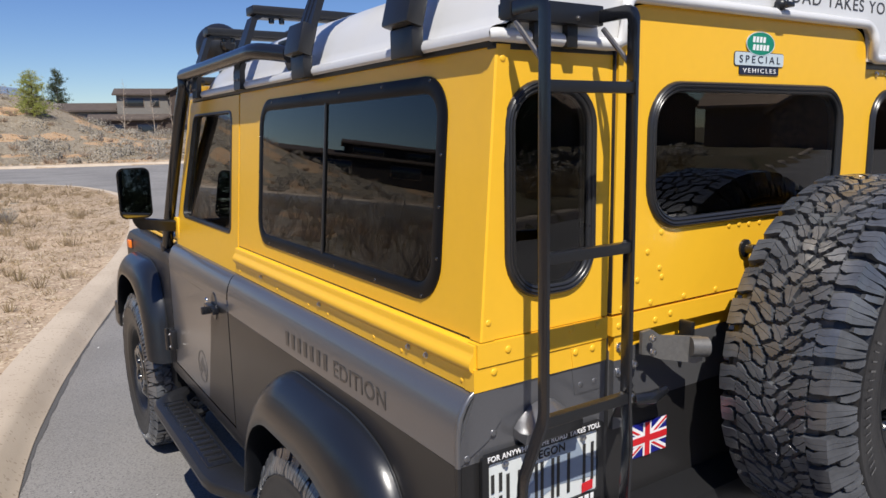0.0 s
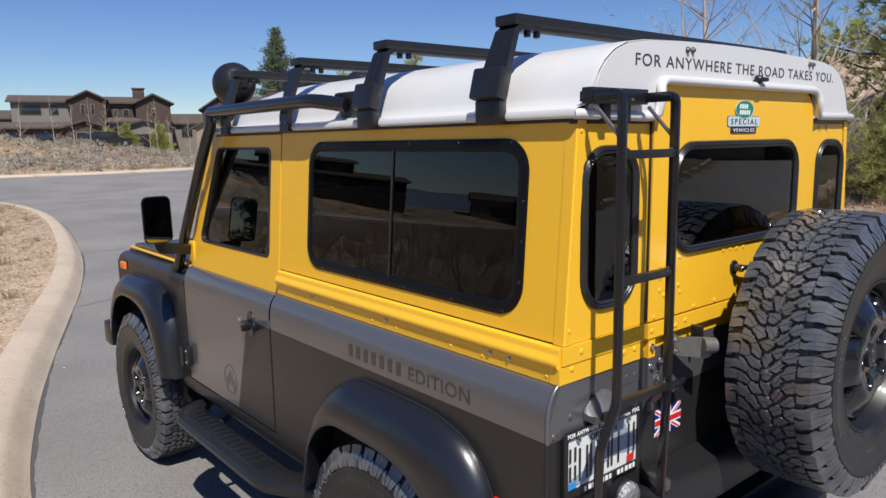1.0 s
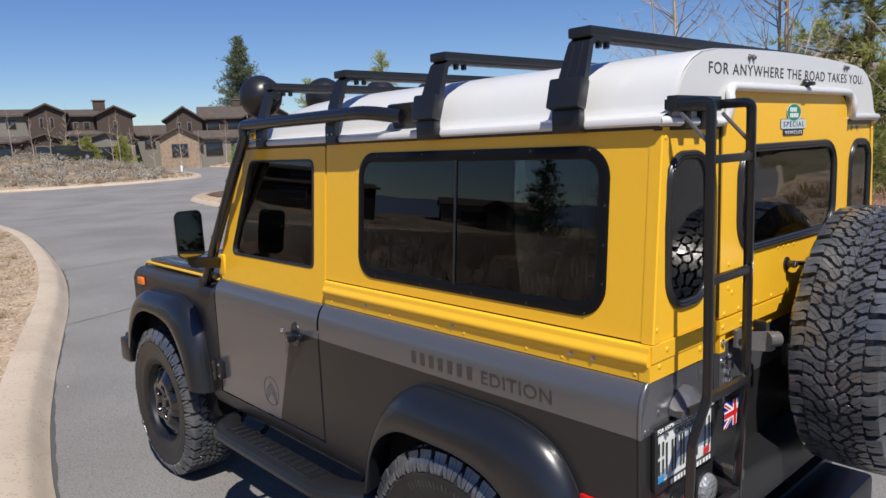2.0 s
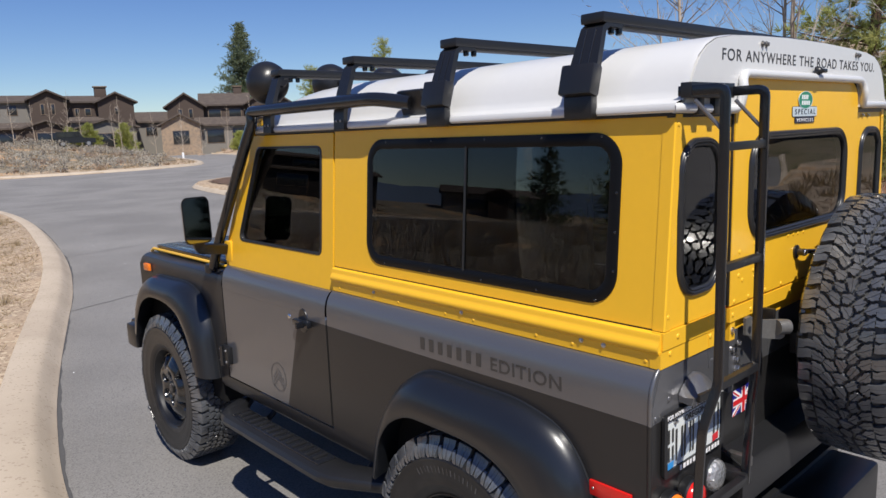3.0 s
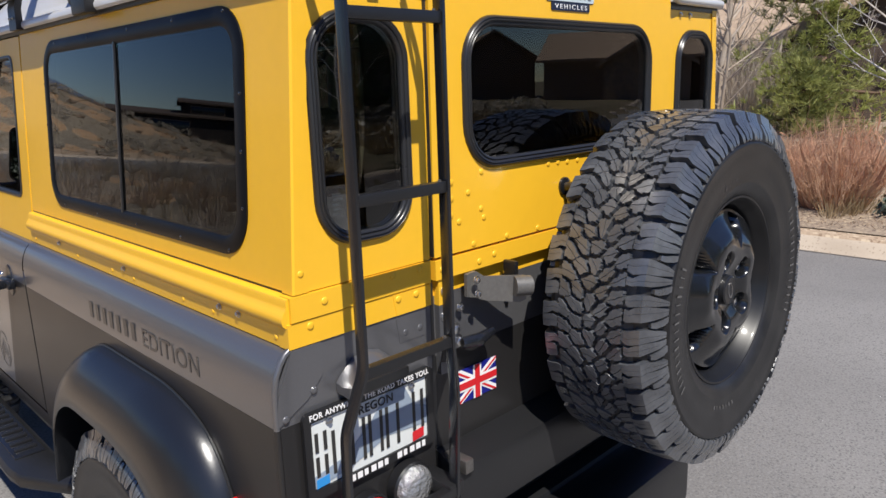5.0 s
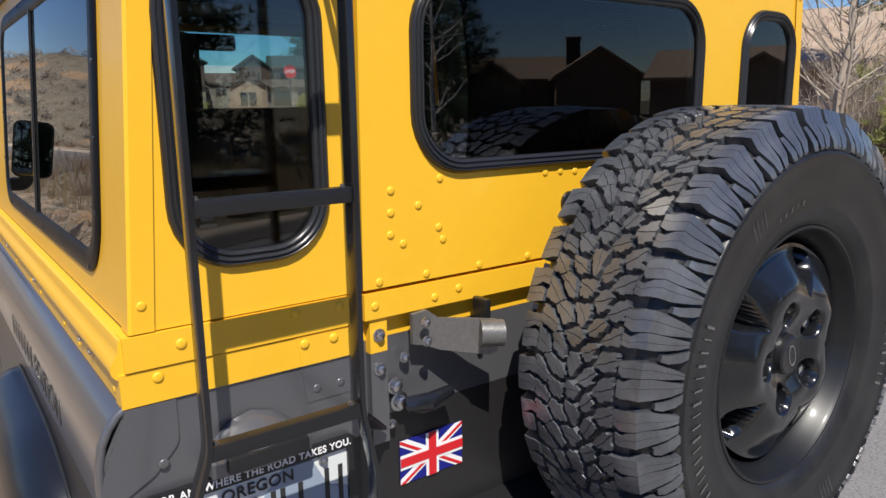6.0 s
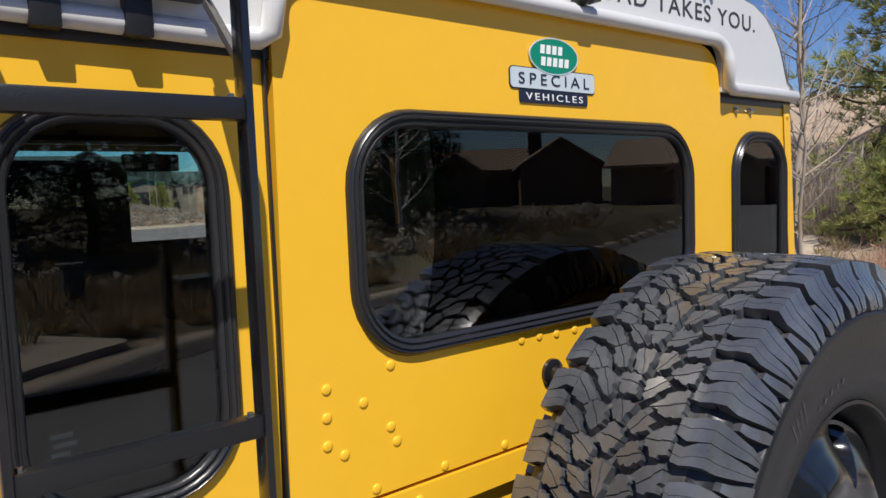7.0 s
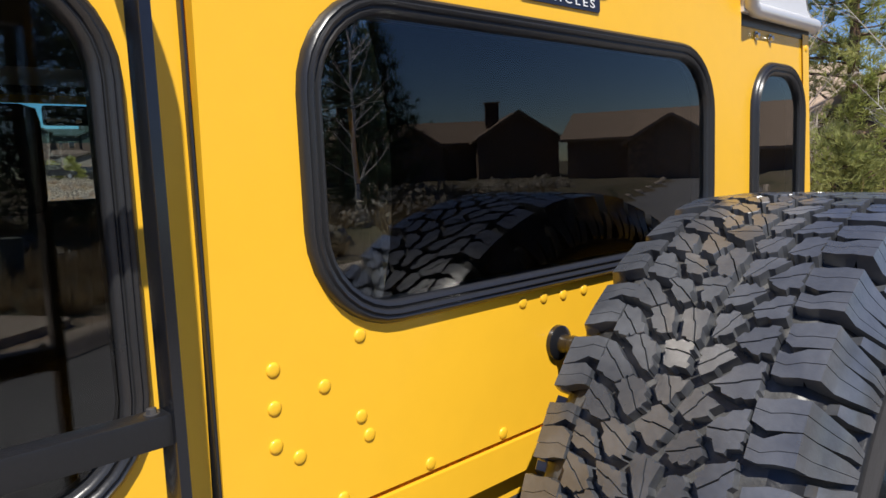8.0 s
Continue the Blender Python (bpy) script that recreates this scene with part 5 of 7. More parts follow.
# ---- roof bars, hoop and lamps ----
for k, y in enumerate((0.252, 0.800, 1.345, 1.885)):
    rb = part("roof_bar", box(-0.720, 0.720, y - 0.037, y + 0.037, 2.030, 2.058, 0.006), BLACK, car, "black aluminium roof bar", 40)
    part("bar_channel", box(-0.70, 0.70, y - 0.012, y + 0.012, 2.022, 2.0302, 0.001), DARK_STEEL, rb)
    for sgn in (-1, 1):
        big = k < 2
        up = [Vector((sgn * 0.768, y, 1.792)), Vector((sgn * 0.766, y, 1.85)), Vector((sgn * 0.745, y, 1.93)), Vector((sgn * 0.712, y, 2.015)), Vector((sgn * 0.690, y, 2.030)), Vector((sgn * 0.63, y, 2.030))]
        rows = []
        w = 0.042 if big else 0.033
        for j, p in enumerate(up):
            hw = w if j < 3 else w * 0.82
            d = (up[min(j + 1, 5)] - up[max(j - 1, 0)]).normalized()
            nrm = Vector((d.z, 0, -d.x)) * 0.009 * (1 if sgn < 0 else -1)
            rows.append([p + Vector((0, -hw, 0)) - nrm, p + Vector((0, hw, 0)) - nrm, p + Vector((0, hw, 0)) + nrm, p + Vector((0, -hw, 0)) + nrm])
        ft = part("bar_foot", loft(rows, None, True, True), BLACK, rb, "", 30)
        for dy in (-0.014, 0.014):
            a = [p + Vector((sgn * 0.0098, dy, 0)) for p in up[1:4]]
            part("foot_rib", tube(a, 0.0022, 6), BLACK_GLOSS, ft) if big else None
        if big:
            part("clamp_block", box(-0.020, 0.020, -0.052, 0.052, -0.040, 0.040, 0.008, None, Matrix.Translation((sgn * 0.772, y, 1.885)) @ Matrix.Rotation(-sgn * 0.26, 4, "Y")), BLACK, rb, "", 30)
            part("gutter_hook", box(*sorted((sgn * 0.758, sgn * 0.784)), y - 0.044, y + 0.044, 1.788, 1.846, 0.004), BLACK, rb)
        for dx in (0.0, 0.035):
            part("bar_bolt", lathe([(0.0095, 0), (0.0095, -0.016), (0.006, -0.019), (0.0005, -0.019)], 10, Matrix.Translation((sgn * (0.652 - dx), y - 0.012, 2.024))), BLACK_GLOSS, rb)
        for dy in (-0.015, 0.012):
            fastener("bolt", bolt_me, STEEL, rb, (sgn * 0.778, y + dy, 1.824), (sgn, 0, 0), 0.5) if not big else None

for sgn in (-1, 1):
    pts = [(sgn * 0.800, 2.515, 1.10), (sgn * 0.803, 2.43, 1.235), (sgn * 0.798, 2.06, 1.735), (sgn * 0.79, 1.985, 1.838), (sgn * 0.79, 1.992, 1.886), (sgn * 0.79, 1.10, 1.890), (sgn * 0.735, 0.975, 1.870)]
    hp = part("roof_hoop", tube(curve(pts, 8, 0.05), 0.0245, 14), BLACK_GLOSS, car, "black tubular hoop over the windscreen pillar and roof side", 60)
    part("hoop_bracket", box(-0.010, 0.010, -0.062, 0.062, -0.042, 0.042, 0.006, None, Matrix.Translation((sgn * 0.724, 0.975, 1.872)) @ Matrix.Rotation(sgn * 0.32, 4, "Y")), BLACK, hp)
    part("hoop_foot", box(*sorted((sgn * 0.775, sgn * 0.825)), 2.47, 2.55, 1.075, 1.16, 0.012), BLACK, hp)
    for t in (0.25, 0.55, 0.8):
        p = Vector((sgn * 0.803, 2.43, 1.235)).lerp(Vector((sgn * 0.798, 2.06, 1.735)), t)
        part("hoop_stud", lathe(dome(0.013, 0.02), 12, Matrix.Translation(p + Vector((0, 0.024, 0.008))) @ Vector((0, 1, 0.3)).to_track_quat("Z", "Y").to_matrix().to_4x4()), BLACK, hp)
    part("hoop_stay", tube([(sgn * 0.79, 1.985, 1.85), (sgn * 0.70, 2.07, 1.865)], 0.018, 10), BLACK, hp)
part("lamp_bar", tube([(-0.72, 2.075, 1.872), (0.72, 2.075, 1.872)], 0.018, 10), BLACK, car, "black tube carrying the roof lamps")
for x in (-0.565, -0.205, 0.155, 0.515):
    m = Matrix.Translation((x, 2.20, 2.030)) @ Vector((0, -1, 0)).to_track_quat("Z", "Y").to_matrix().to_4x4()
    lp = part("roof_lamp", lathe([(0.099, -0.055), (0.101, -0.045), (0.101, -0.02), (0.097, -0.008), (0.090, 0.012), (0.074, 0.042), (0.050, 0.062), (0.022, 0.070), (0.0005, 0.071)], 32, m), BLACK, car, "round black roof driving lamp", 50)
    part("lens", lathe([(0.0985, -0.054), (0.06, -0.060), (0.0005, -0.062)], 32, m), LENS, lp)
    part("lamp_stand", box(x - 0.02, x + 0.02, 2.05, 2.21, 1.885, 1.935, 0.006), BLACK, lp)
    part("lamp_knob", lathe([(0.03, 0), (0.03, 0.05), (0.024, 0.06), (0.0005, 0.061)], 14, Matrix.Translation((x, 2.15, 2.03)) @ Matrix.Rotation(math.pi / 2, 4, "X")), BLACK, lp)

# ---- door mirrors ----
for sgn in (-1, 1):
    m = Matrix.Translation((sgn * 0.965, 2.262, 1.413)) @ Matrix.Rotation(radians(-sgn * 6.2), 4, "Z") @ Matrix.Rotation(radians(-1.6), 4, "X")
    mr = part("door_mirror", plate(rrect(-0.068, 0.068, -0.108, 0.108, 0.03), [], 0.036, lambda x, z, w: m @ Vector((x * (1 - 6.0 * w), w - 0.01, z * (1 - 3.0 * w)))), BLACK_GLOSS, car, "black door mirror", 40, None, BLACK)
    part("mirror_pane", plate(rrect(-0.0615, 0.0615, -0.101, 0.101, 0.026), [], 0.002, lambda x, z, w: m @ Vector((x, w - 0.0125, z))), MIRROR, mr, "", 30, None, MIRROR)
    part("mirror_arm", tube(curve([(sgn * 0.955, 2.285, 1.31), (sgn * 0.945, 2.29, 1.278), (sgn * 0.79, 2.345, 1.250)], 4, 0.02), 0, 8, None, (0.05, 0.022)), BLACK, mr)
    part("mirror_base", box(*sorted((sgn * 0.765, sgn * 0.79)), 2.30, 2.37, 1.19, 1.29, 0.006), YELLOW, car)

# ---- rear fittings ----
hn = part("rear_handle", lathe([(0.0215, 0), (0.021, 0.005), (0.0185, 0.007), (0.012, 0.009), (0.0105, 0.020), (0.012, 0.023), (0.011, 0.029), (0.0005, 0.030)], 24, Matrix.Translation((-0.028, -0.008, 1.362)) @ Vector((0, -1, 0)).to_track_quat("Z", "Y").to_matrix().to_4x4()), BLACK_GLOSS, car, "black rear door handle", 40)
part("lever", tube(curve([(-0.034, -0.030, 1.364), (-0.010, -0.038, 1.363), (0.030, -0.040, 1.358), (0.070, -0.034, 1.354)], 4, 0.02), 0.0078, 12), BLACK_GLOSS, hn)
part("handle_lock", lathe(dome(0.010, 0.006), 12, Matrix.Translation((-0.028, -0.037, 1.362)) @ Vector((0, -1, 0)).to_track_quat("Z", "Y").to_matrix().to_4x4()), CHROME, hn)
br = part("carrier_bracket", plate([(-0.380, 1.174), (-0.357, 1.168), (-0.335, 1.158), (-0.300, 1.152), (-0.268, 1.146), (-0.256, 1.152), (-0.256, 1.204), (-0.300, 1.208), (-0.335, 1.210), (-0.352, 1.224), (-0.380, 1.222)], [], 0.008, lambda x, z, w: rear(x, z, w - 0.020 - 0.60 * max(0, x + 0.35))), GALV, car, "bare steel spare-wheel carrier bracket", 30, None, GALV)
part("carrier_tube", tube([(-0.283, -0.064, 1.184), (-0.249, -0.081, 1.182)], 0.0215, 16), GALV, br)
part("carrier_tab", box(-0.254, -0.243, -0.045, -0.01, 1.190, 1.228, 0.003), BLACK, br)
for x, z in ((-0.366, 1.210), (-0.364, 1.180)):
    fastener("bolt", bolt_me, STEEL, br, (x, -0.034, z), (0, -1, 0), 0.9)
part("carrier_arm", box(-0.08, 0.30, -0.075, -0.02, 1.05, 1.12, 0.008), BLACK, br)
part("carrier_post", box(0.10, 0.20, -0.13, -0.0, 0.90, 1.26, 0.008), BLACK, br)
ltc = part("carrier_latch", tube([(-0.395, -0.018, 1.078), (-0.36, -0.034, 1.080), (-0.315, -0.030, 1.086)], [0.012, 0.014, 0.009], 10), BLACK_GLOSS, car, "black latch lever")
for x, z, s in ((-0.405, 1.108, 1.5), (-0.398, 1.080, 1.7), (-0.385, 1.150, 1.0), (-0.412, 1.045, 0.8), (-0.372, 1.064, 0.7)):
    fastener("bolt", bolt_me, STEEL, ltc, (x, -0.002, z), (0, -1, 0), s)
lampb = part("plate_lamp", loft([[Vector((x, y, z)) for x, y, z in ((-0.708 + k, -0.002, 1.070), (-0.708 + k, -0.045 + abs(k - 0.07) * 0.1, 1.066), (-0.708 + k, -0.050 + abs(k - 0.07) * 0.1, 1.088), (-0.708 + k, -0.02, 1.128 - 9 * (k - 0.07) ** 2), (-0.708 + k, -0.002, 1.132 - 9 * (k - 0.07) ** 2))] for k in (0.0, 0.01, 0.04, 0.07, 0.10, 0.13, 0.14)], None, True, True), GREY_LIGHT, car, "grey number-plate lamp housing", 40)
part("plate_lamp_hood", box(-0.690, -0.575, -0.052, -0.012, 1.071, 1.093, 0.005), BLACK, lampb)

# lower rear: crossmember, bumper and lamps
part("rear_crossmember", loft([[Vector((x, y, z)) for y, z in ((0.03, 0.852), (0.0, 0.850), (-0.055, 0.822), (-0.062, 0.80), (-0.062, 0.70), (0.03, 0.70))] for x in (-0.46, 0.46)], None, True, True), BLACK, car, "black rear crossmember", 30)
bp = part("rear_bumper", box(-0.56, 0.36, -0.17, 0.0, 0.42, 0.585, 0.02), BLACK, car, "black steel rear step bumper", 40)
for x in (-0.36,):
    tp = part("bumper_tread", box(x, x + 0.20, -0.165, -0.005, 0.584, 0.591, 0.002), FLARE, bp)
    for i in range(7):
        for j in range(6):
            fastener("tread_stud", rivet_me, DARK_STEEL, tp, (x + 0.016 + 0.028 * i, -0.152 + 0.028 * j, 0.591), (0, 0, 1), 1.1)
part("catch_plate", box(-0.455, -0.43, -0.075, -0.01, 0.82, 0.85, 0.004), DARK_STEEL, bp)
for sgn in (-1, 1):
    for x, mt, kind in ((0.765, ORANGE, "indicator_lamp"), (0.665, RED, "brake_lamp"), (0.556, LENS, "reversing_lamp")):
        z = 0.800 if x > 0.6 else 0.822
        m = Matrix.Translation((sgn * x, -0.002, z)) @ Vector((0, -1, 0)).to_track_quat("Z", "Y").to_matrix().to_4x4()
        tl = part(kind, lathe([(0.050, 0), (0.050, 0.022), (0.046, 0.026), (0.044, 0.022)], 28, m), BLACK, car, "", 40)
        part("lens", lathe([(0.0445, 0.020), (0.043, 0.032), (0.036, 0.040), (0.02, 0.045), (0.0005, 0.046)], 28, m), mt, tl, "round coloured lamp lens", 50)
    rf = part("side_reflector", box(*sorted((sgn * 0.833, sgn * 0.842)), 0.050, 0.178, 0.802, 0.844, 0.003), RED, car, "red side reflector", 40)
    for y in (0.062, 0.166):
        fastener("screw", rivet_me, STEEL, rf, (sgn * 0.842, y, 0.823), (sgn, 0, 0), 0.6)

# number plate with its surround; the registration is drawn as plain bars
def on_rear(x, z, y=-0.012):
    return Matrix.Translation((x, y, z)) @ Matrix.Rotation(math.pi / 2, 4, "X")


npl = part("number_plate_surround", plate(rrect(-0.790, -0.482, 0.886, 1.054, 0.012), [rrect(-0.775, -0.497, 0.905, 1.036, 0.004)], 0.009, lambda x, z, w: rear(x, z, w - 0.013)), BLACK, car, "black number-plate surround", 30, None, BLACK)
part("number_plate", plate(rrect(-0.782, -0.490, 0.893, 1.046, 0.006), [], 0.002, lambda x, z, w: rear(x, z, w - 0.008)), PLATEW, npl, "white number plate with blue hills", 30, None, PLATEW)


def sticker(name, poly, mat, parent, y, t=0.0006):
    return part(name, plate(poly, [], t, lambda x, z, w: rear(x, z, w + y)), mat, parent, "", 0, None, mat)


sticker("plate_hill_print", [(-0.775, 0.93), (-0.70, 0.945), (-0.64, 0.99), (-0.60, 1.033), (-0.555, 1.033), (-0.53, 0.985), (-0.498, 0.972), (-0.498, 0.935), (-0.60, 0.945), (-0.70, 0.915), (-0.775, 0.907)], PLATEB, npl, -0.0095)
for x0, x1, z0, z1 in ((-0.768, -0.742, 0.975, 1.012), (-0.768, -0.742, 0.927, 0.966), (-0.732, -0.697, 0.92, 1.005), (-0.690, -0.655, 0.92, 1.005), (-0.648, -0.613, 0.92, 1.005), (-0.606, -0.571, 0.92, 1.005), (-0.536, -0.506, 0.93, 1.012)):
    w = 0.0075
    bars = [[(x0, z0), (x0 + w, z0), (x0 + w, z1), (x0, z1)], [(x1 - w, z0), (x1, z0), (x1, z1), (x1 - w, z1)]]
    for b in bars:
        sticker("plate_bar", b, LETTER, npl, -0.0103)
sticker("plate_tag", [(-0.77, 0.906), (-0.742, 0.908), (-0.742, 0.925), (-0.77, 0.923)], SKYBLUE, npl, -0.0103)
sticker("plate_tag", [(-0.538, 0.907), (-0.508, 0.910), (-0.508, 0.930), (-0.538, 0.927)], STICKR, npl, -0.0103)
lettering("plate_lettering", "OREGON", 0.024, on_rear(-0.690, 1.013, -0.0103), LETTER, npl, 1.0, "", 0.0004, 0.0004, 0.105)
lettering("surround_lettering", "FOR ANYWHERE THE ROAD TAKES YOU.", 0.0150, on_rear(-0.778, 1.0405, -0.0134), STICKW, npl, 1.0, "", 0.0003, 0.0004, 0.286)
for k in range(13):
    x = -0.715 + 0.0165 * k
    sticker("surround_bar", [(x, 0.889), (x + (0.012 if k % 3 else 0.009), 0.889), (x + (0.012 if k % 3 else 0.009), 0.902), (x, 0.902)], STICKW, npl, -0.0134) if k != 7 else None
for x in (-0.735, -0.537):
    fastener("bolt", bolt_me, STEEL, npl, (x, -0.010, 1.028), (0, -1, 0), 0.8)

# flag sticker
FX0, FX1, FZ0, FZ1 = -0.393, -0.266, 0.928, 1.005
fg = part("flag_sticker", plate([(FX0, FZ0), (FX1, FZ0), (FX1, FZ1), (FX0, FZ1)], [], 0.001, lambda x, z, w: rear(x, z, w + 0.0055)), STICKB, car, "small union flag sticker", 0, None, STICKB)


def band(a, b, w, mat, y):
    """A strip of the flag from a to b, cut to the flag's edge."""
    a, b = Vector(a), Vector(b)
    n = Vector((-(b - a).y, (b - a).x)).normalized() * w / 2
    poly = [tuple(p) for p in (a - n, b - n, b + n, a + n)]
    for p, q in (((FX0, 0), (1, 0)), ((FX1, 0), (-1, 0)), ((0, FZ0), (0, 1)), ((0, FZ1), (0, -1))):
        poly = clip_poly(poly, p, q)
    sticker("flag_stripe", poly, mat, fg, y, 0.0003)


mx, mz = (FX0 + FX1) / 2, (FZ0 + FZ1) / 2
for a, b in (((FX0 - 0.02, FZ0 - 0.0121), (FX1 + 0.02, FZ1 + 0.0121)), ((FX0 - 0.02, FZ1 + 0.0121), (FX1 + 0.02, FZ0 - 0.0121))):
    band(a, b, 0.0155, STICKW, 0.0050)
    n = Vector((-(b[1] - a[1]), b[0] - a[0])).normalized() * 0.0018
    band(Vector(a) - n, Vector(b) - n, 0.0052, STICKR, 0.0045)
band((FX0, mz), (FX1, mz), 0.0258, STICKW, 0.0040)
band((mx, FZ0), (mx, FZ1), 0.0258, STICKW, 0.0037)
band((FX0, mz), (FX1, mz), 0.0155, STICKR, 0.0032)
band((mx, FZ0), (mx, FZ1), 0.0155, STICKR, 0.0029)

# badge above the rear window: plain oval over a two-tone plate
bd = part("badge_plate", plate(rrect(-0.097, 0.083, 1.775, 1.803, 0.006), [], 0.002, lambda x, z, w: rear(x, z, w - 0.0105)), PALEBLUE, car, "pale blue badge plate over the rear window", 30, None, PALEBLUE)
part("badge_border", plate(rrect(-0.0985, 0.0845, 1.7735, 1.8045, 0.007), [], 0.0015, lambda x, z, w: rear(x, z, w - 0.0096)), NAVY, bd, "", 0, None, NAVY)
part("badge_lower", plate(rrect(-0.080, 0.066, 1.755, 1.7735, 0.004), [], 0.002, lambda x, z, w: rear(x, z, w - 0.0103)), NAVY, bd, "", 0, None, NAVY)
ell = [(-0.007 + 0.050 * math.cos(k * math.pi / 20), 1.823 + 0.0245 * math.sin(k * math.pi / 20)) for k in range(40)]
part("badge_oval", plate(ell, [], 0.0014, lambda x, z, w: rear(x, z, w - 0.0108)), GREEN, bd, "", 0, None, GREEN)
part("badge_oval_edge", plate([(-0.007 + (x + 0.007) * 1.05, 1.823 + (z - 1.823) * 1.08) for x, z in ell], [[(-0.007 + (x + 0.007) * 1.012, 1.823 + (z - 1.823) * 1.02) for x, z in ell]], 0.0015, lambda x, z, w: rear(x, z, w - 0.0111)), PALEBLUE, bd, "", 0, None, PALEBLUE)
for x0, z0, n in ((-0.037, 1.8255, 4), (-0.036, 1.8085, 5)):
    for k in range(n):
        x = x0 + 0.0125 * k
        sticker("badge_bar", [(x, z0), (x + 0.0085, z0), (x + 0.010, z0 + 0.0125), (x + 0.0015, z0 + 0.0125)], STICKW, bd, -0.0113)
lettering("badge_lettering", "SPECIAL", 0.0225, on_rear(-0.083, 1.7810, -0.0112), NAVY, bd, 1.0, "", -0.0001, 0.0004, 0.152, 1.5)
lettering("badge_lettering", "VEHICLES", 0.0140, on_rear(-0.068, 1.7592, -0.0108), STICKW, bd, 1.0, "", 0.0, 0.0004, 0.122, 1.4)

# words on the roof end and the tub side
tagged(lettering("roof_lettering", "FOR ANYWHERE THE ROAD TAKES YOU.", 0.0415, on_rear(-0.548, 1.921, -0.0135), LETTER_ROOF, car, 1.0, "charcoal lettering on the white roof end", 0.0001, 0.0004, 1.12, 1.15), kind="stuff")
for x in (-0.31, 0.40):
    for dx in (-0.012, 0.012):
        fastener("roof_bolt", bolt_me, DARK_STEEL, roof, (x + dx, -0.014, 1.970), (0, -1, 0), 0.9)
for x in (0.521, 0.576):
    fastener("bolt", bolt_me, STEEL, car, (x, -0.001, 1.771), (0, -1, 0), 0.75)
wj = part("washer_jet", lathe(dome(0.014, 0.02), 12, Matrix.Translation((0.035, -0.02, 1.908)) @ Vector((0, -1, 0)).to_track_quat("Z", "Y").to_matrix().to_4x4()), BLACK, car, "small black washer jet")
part("washer_nozzle", box(0.03, 0.062, -0.045, -0.02, 1.902, 1.914, 0.004), BLACK, wj)
for sgn, y0 in ((-1, 0.868), (1, 0.268)):
    m = Matrix.Translation((sgn * 0.8346, y0, 1.063)) @ (Matrix.Rotation(-math.pi / 2, 4, "Z") if sgn < 0 else Matrix.Rotation(math.pi / 2, 4, "Z")) @ Matrix.Rotation(math.pi / 2, 4, "X")
    lettering("side_lettering", "EDITION", 0.058, m @ Matrix.Translation((0.325, 0, 0)), SIDELETTER, car, 1.0, "dark lettering on the tub side", 0.0004, 0.0004, 0.270)
    for k in range(7):
        u = 0.0435 * k
        part("side_marking", plate([(u + 0.008, 0), (u + 0.028, 0), (u + 0.028, 0.041), (u + 0.008, 0.041)], [], 0.0004, lambda x, z, w: m @ Vector((x, z, 0.0008 - w))), SIDELETTER, car, "", 0, None, SIDELETTER)
    mm = Matrix.Translation((sgn * 0.8346, 1.845, 0.732)) @ (Matrix.Rotation(-math.pi / 2, 4, "Z") if sgn < 0 else Matrix.Rotation(math.pi / 2, 4, "Z")) @ Matrix.Rotation(math.pi / 2, 4, "X")
    circ = lambda r: [(r * math.cos(k * math.pi / 18), r * math.sin(k * math.pi / 18)) for k in range(36)]
    em = part("door_emblem", plate(circ(0.066), [circ(0.060)], 0.0004, lambda x, z, w: mm @ Vector((x, z, 0.0006 - w))), GREY_FAINT, car, "faint round emblem on the door", 0, None, GREY_FAINT)
    for dz in (-0.020, 0.0, 0.020):
        ch = [(-0.045, -0.022 + dz), (0, 0.022 + dz), (0.045, -0.022 + dz), (0.045, -0.034 + dz), (0, 0.010 + dz), (-0.045, -0.034 + dz)]
        part("emblem_chevron", plate(ch, [], 0.0004, lambda x, z, w: mm @ Vector((x, z, 0.0006 - w))), GREY_FAINT, em, "", 0, None, GREY_FAINT)

STICK_X, STICK_Z = -0.673, 1.388
# sticker with small print on the inside of the rear corner window
for k in range(5):
    z = STICK_Z + 0.0085 * k
    sticker("window_sticker_bar", [(STICK_X - 0.011 + 0.002 * (k % 2), z), (STICK_X + 0.011 - 0.003 * (k % 3), z), (STICK_X + 0.011 - 0.003 * (k % 3), z + 0.0042), (STICK_X - 0.011 + 0.002 * (k % 2), z + 0.0042)], PLATEW, car, 0.0055)

# ---- inside the vehicle ----
part("load_floor", box(-0.76, 0.76, 0.04, 1.30, 0.86, 0.90, 0.01), TRIM, car)
part("dashboard", loft([[Vector((x, y, z)) for y, z in ((2.36, 1.20), (2.20, 1.235), (2.14, 1.215), (2.12, 1.10), (2.16, 0.95), (2.36, 0.9))] for x in (-0.76, 0.76)], None, True, True), TRIM, car, "black dashboard", 40)
for x in (-0.40, 0.40):
    se = part("front_seat", box(x - 0.24, x + 0.24, 1.42, 1.92, 0.85, 1.02, 0.05), SEATM, car, "black front seat", 60)
    part("seat_back", box(-0.24, 0.24, -0.06, 0.06, 0, 0.56, 0.05, None, Matrix.Translation((x, 1.40, 0.98)) @ Matrix.Rotation(radians(12), 4, "X")), SEATM, se, "", 60)
    part("head_rest", box(x - 0.15, x + 0.15, 1.22, 1.31, 1.50, 1.75, 0.05), SEATM, se, "", 60)
sw = part("steering_wheel", tube([Vector((-0.40 + 0.19 * math.cos(a), 1.99 + 0.19 * math.sin(a) * 0.42, 1.20 + 0.19 * math.sin(a) * 0.9)) for a in [k * math.pi / 16 for k in range(33)]], 0.014, 8), TRIM, car, "black steering wheel")
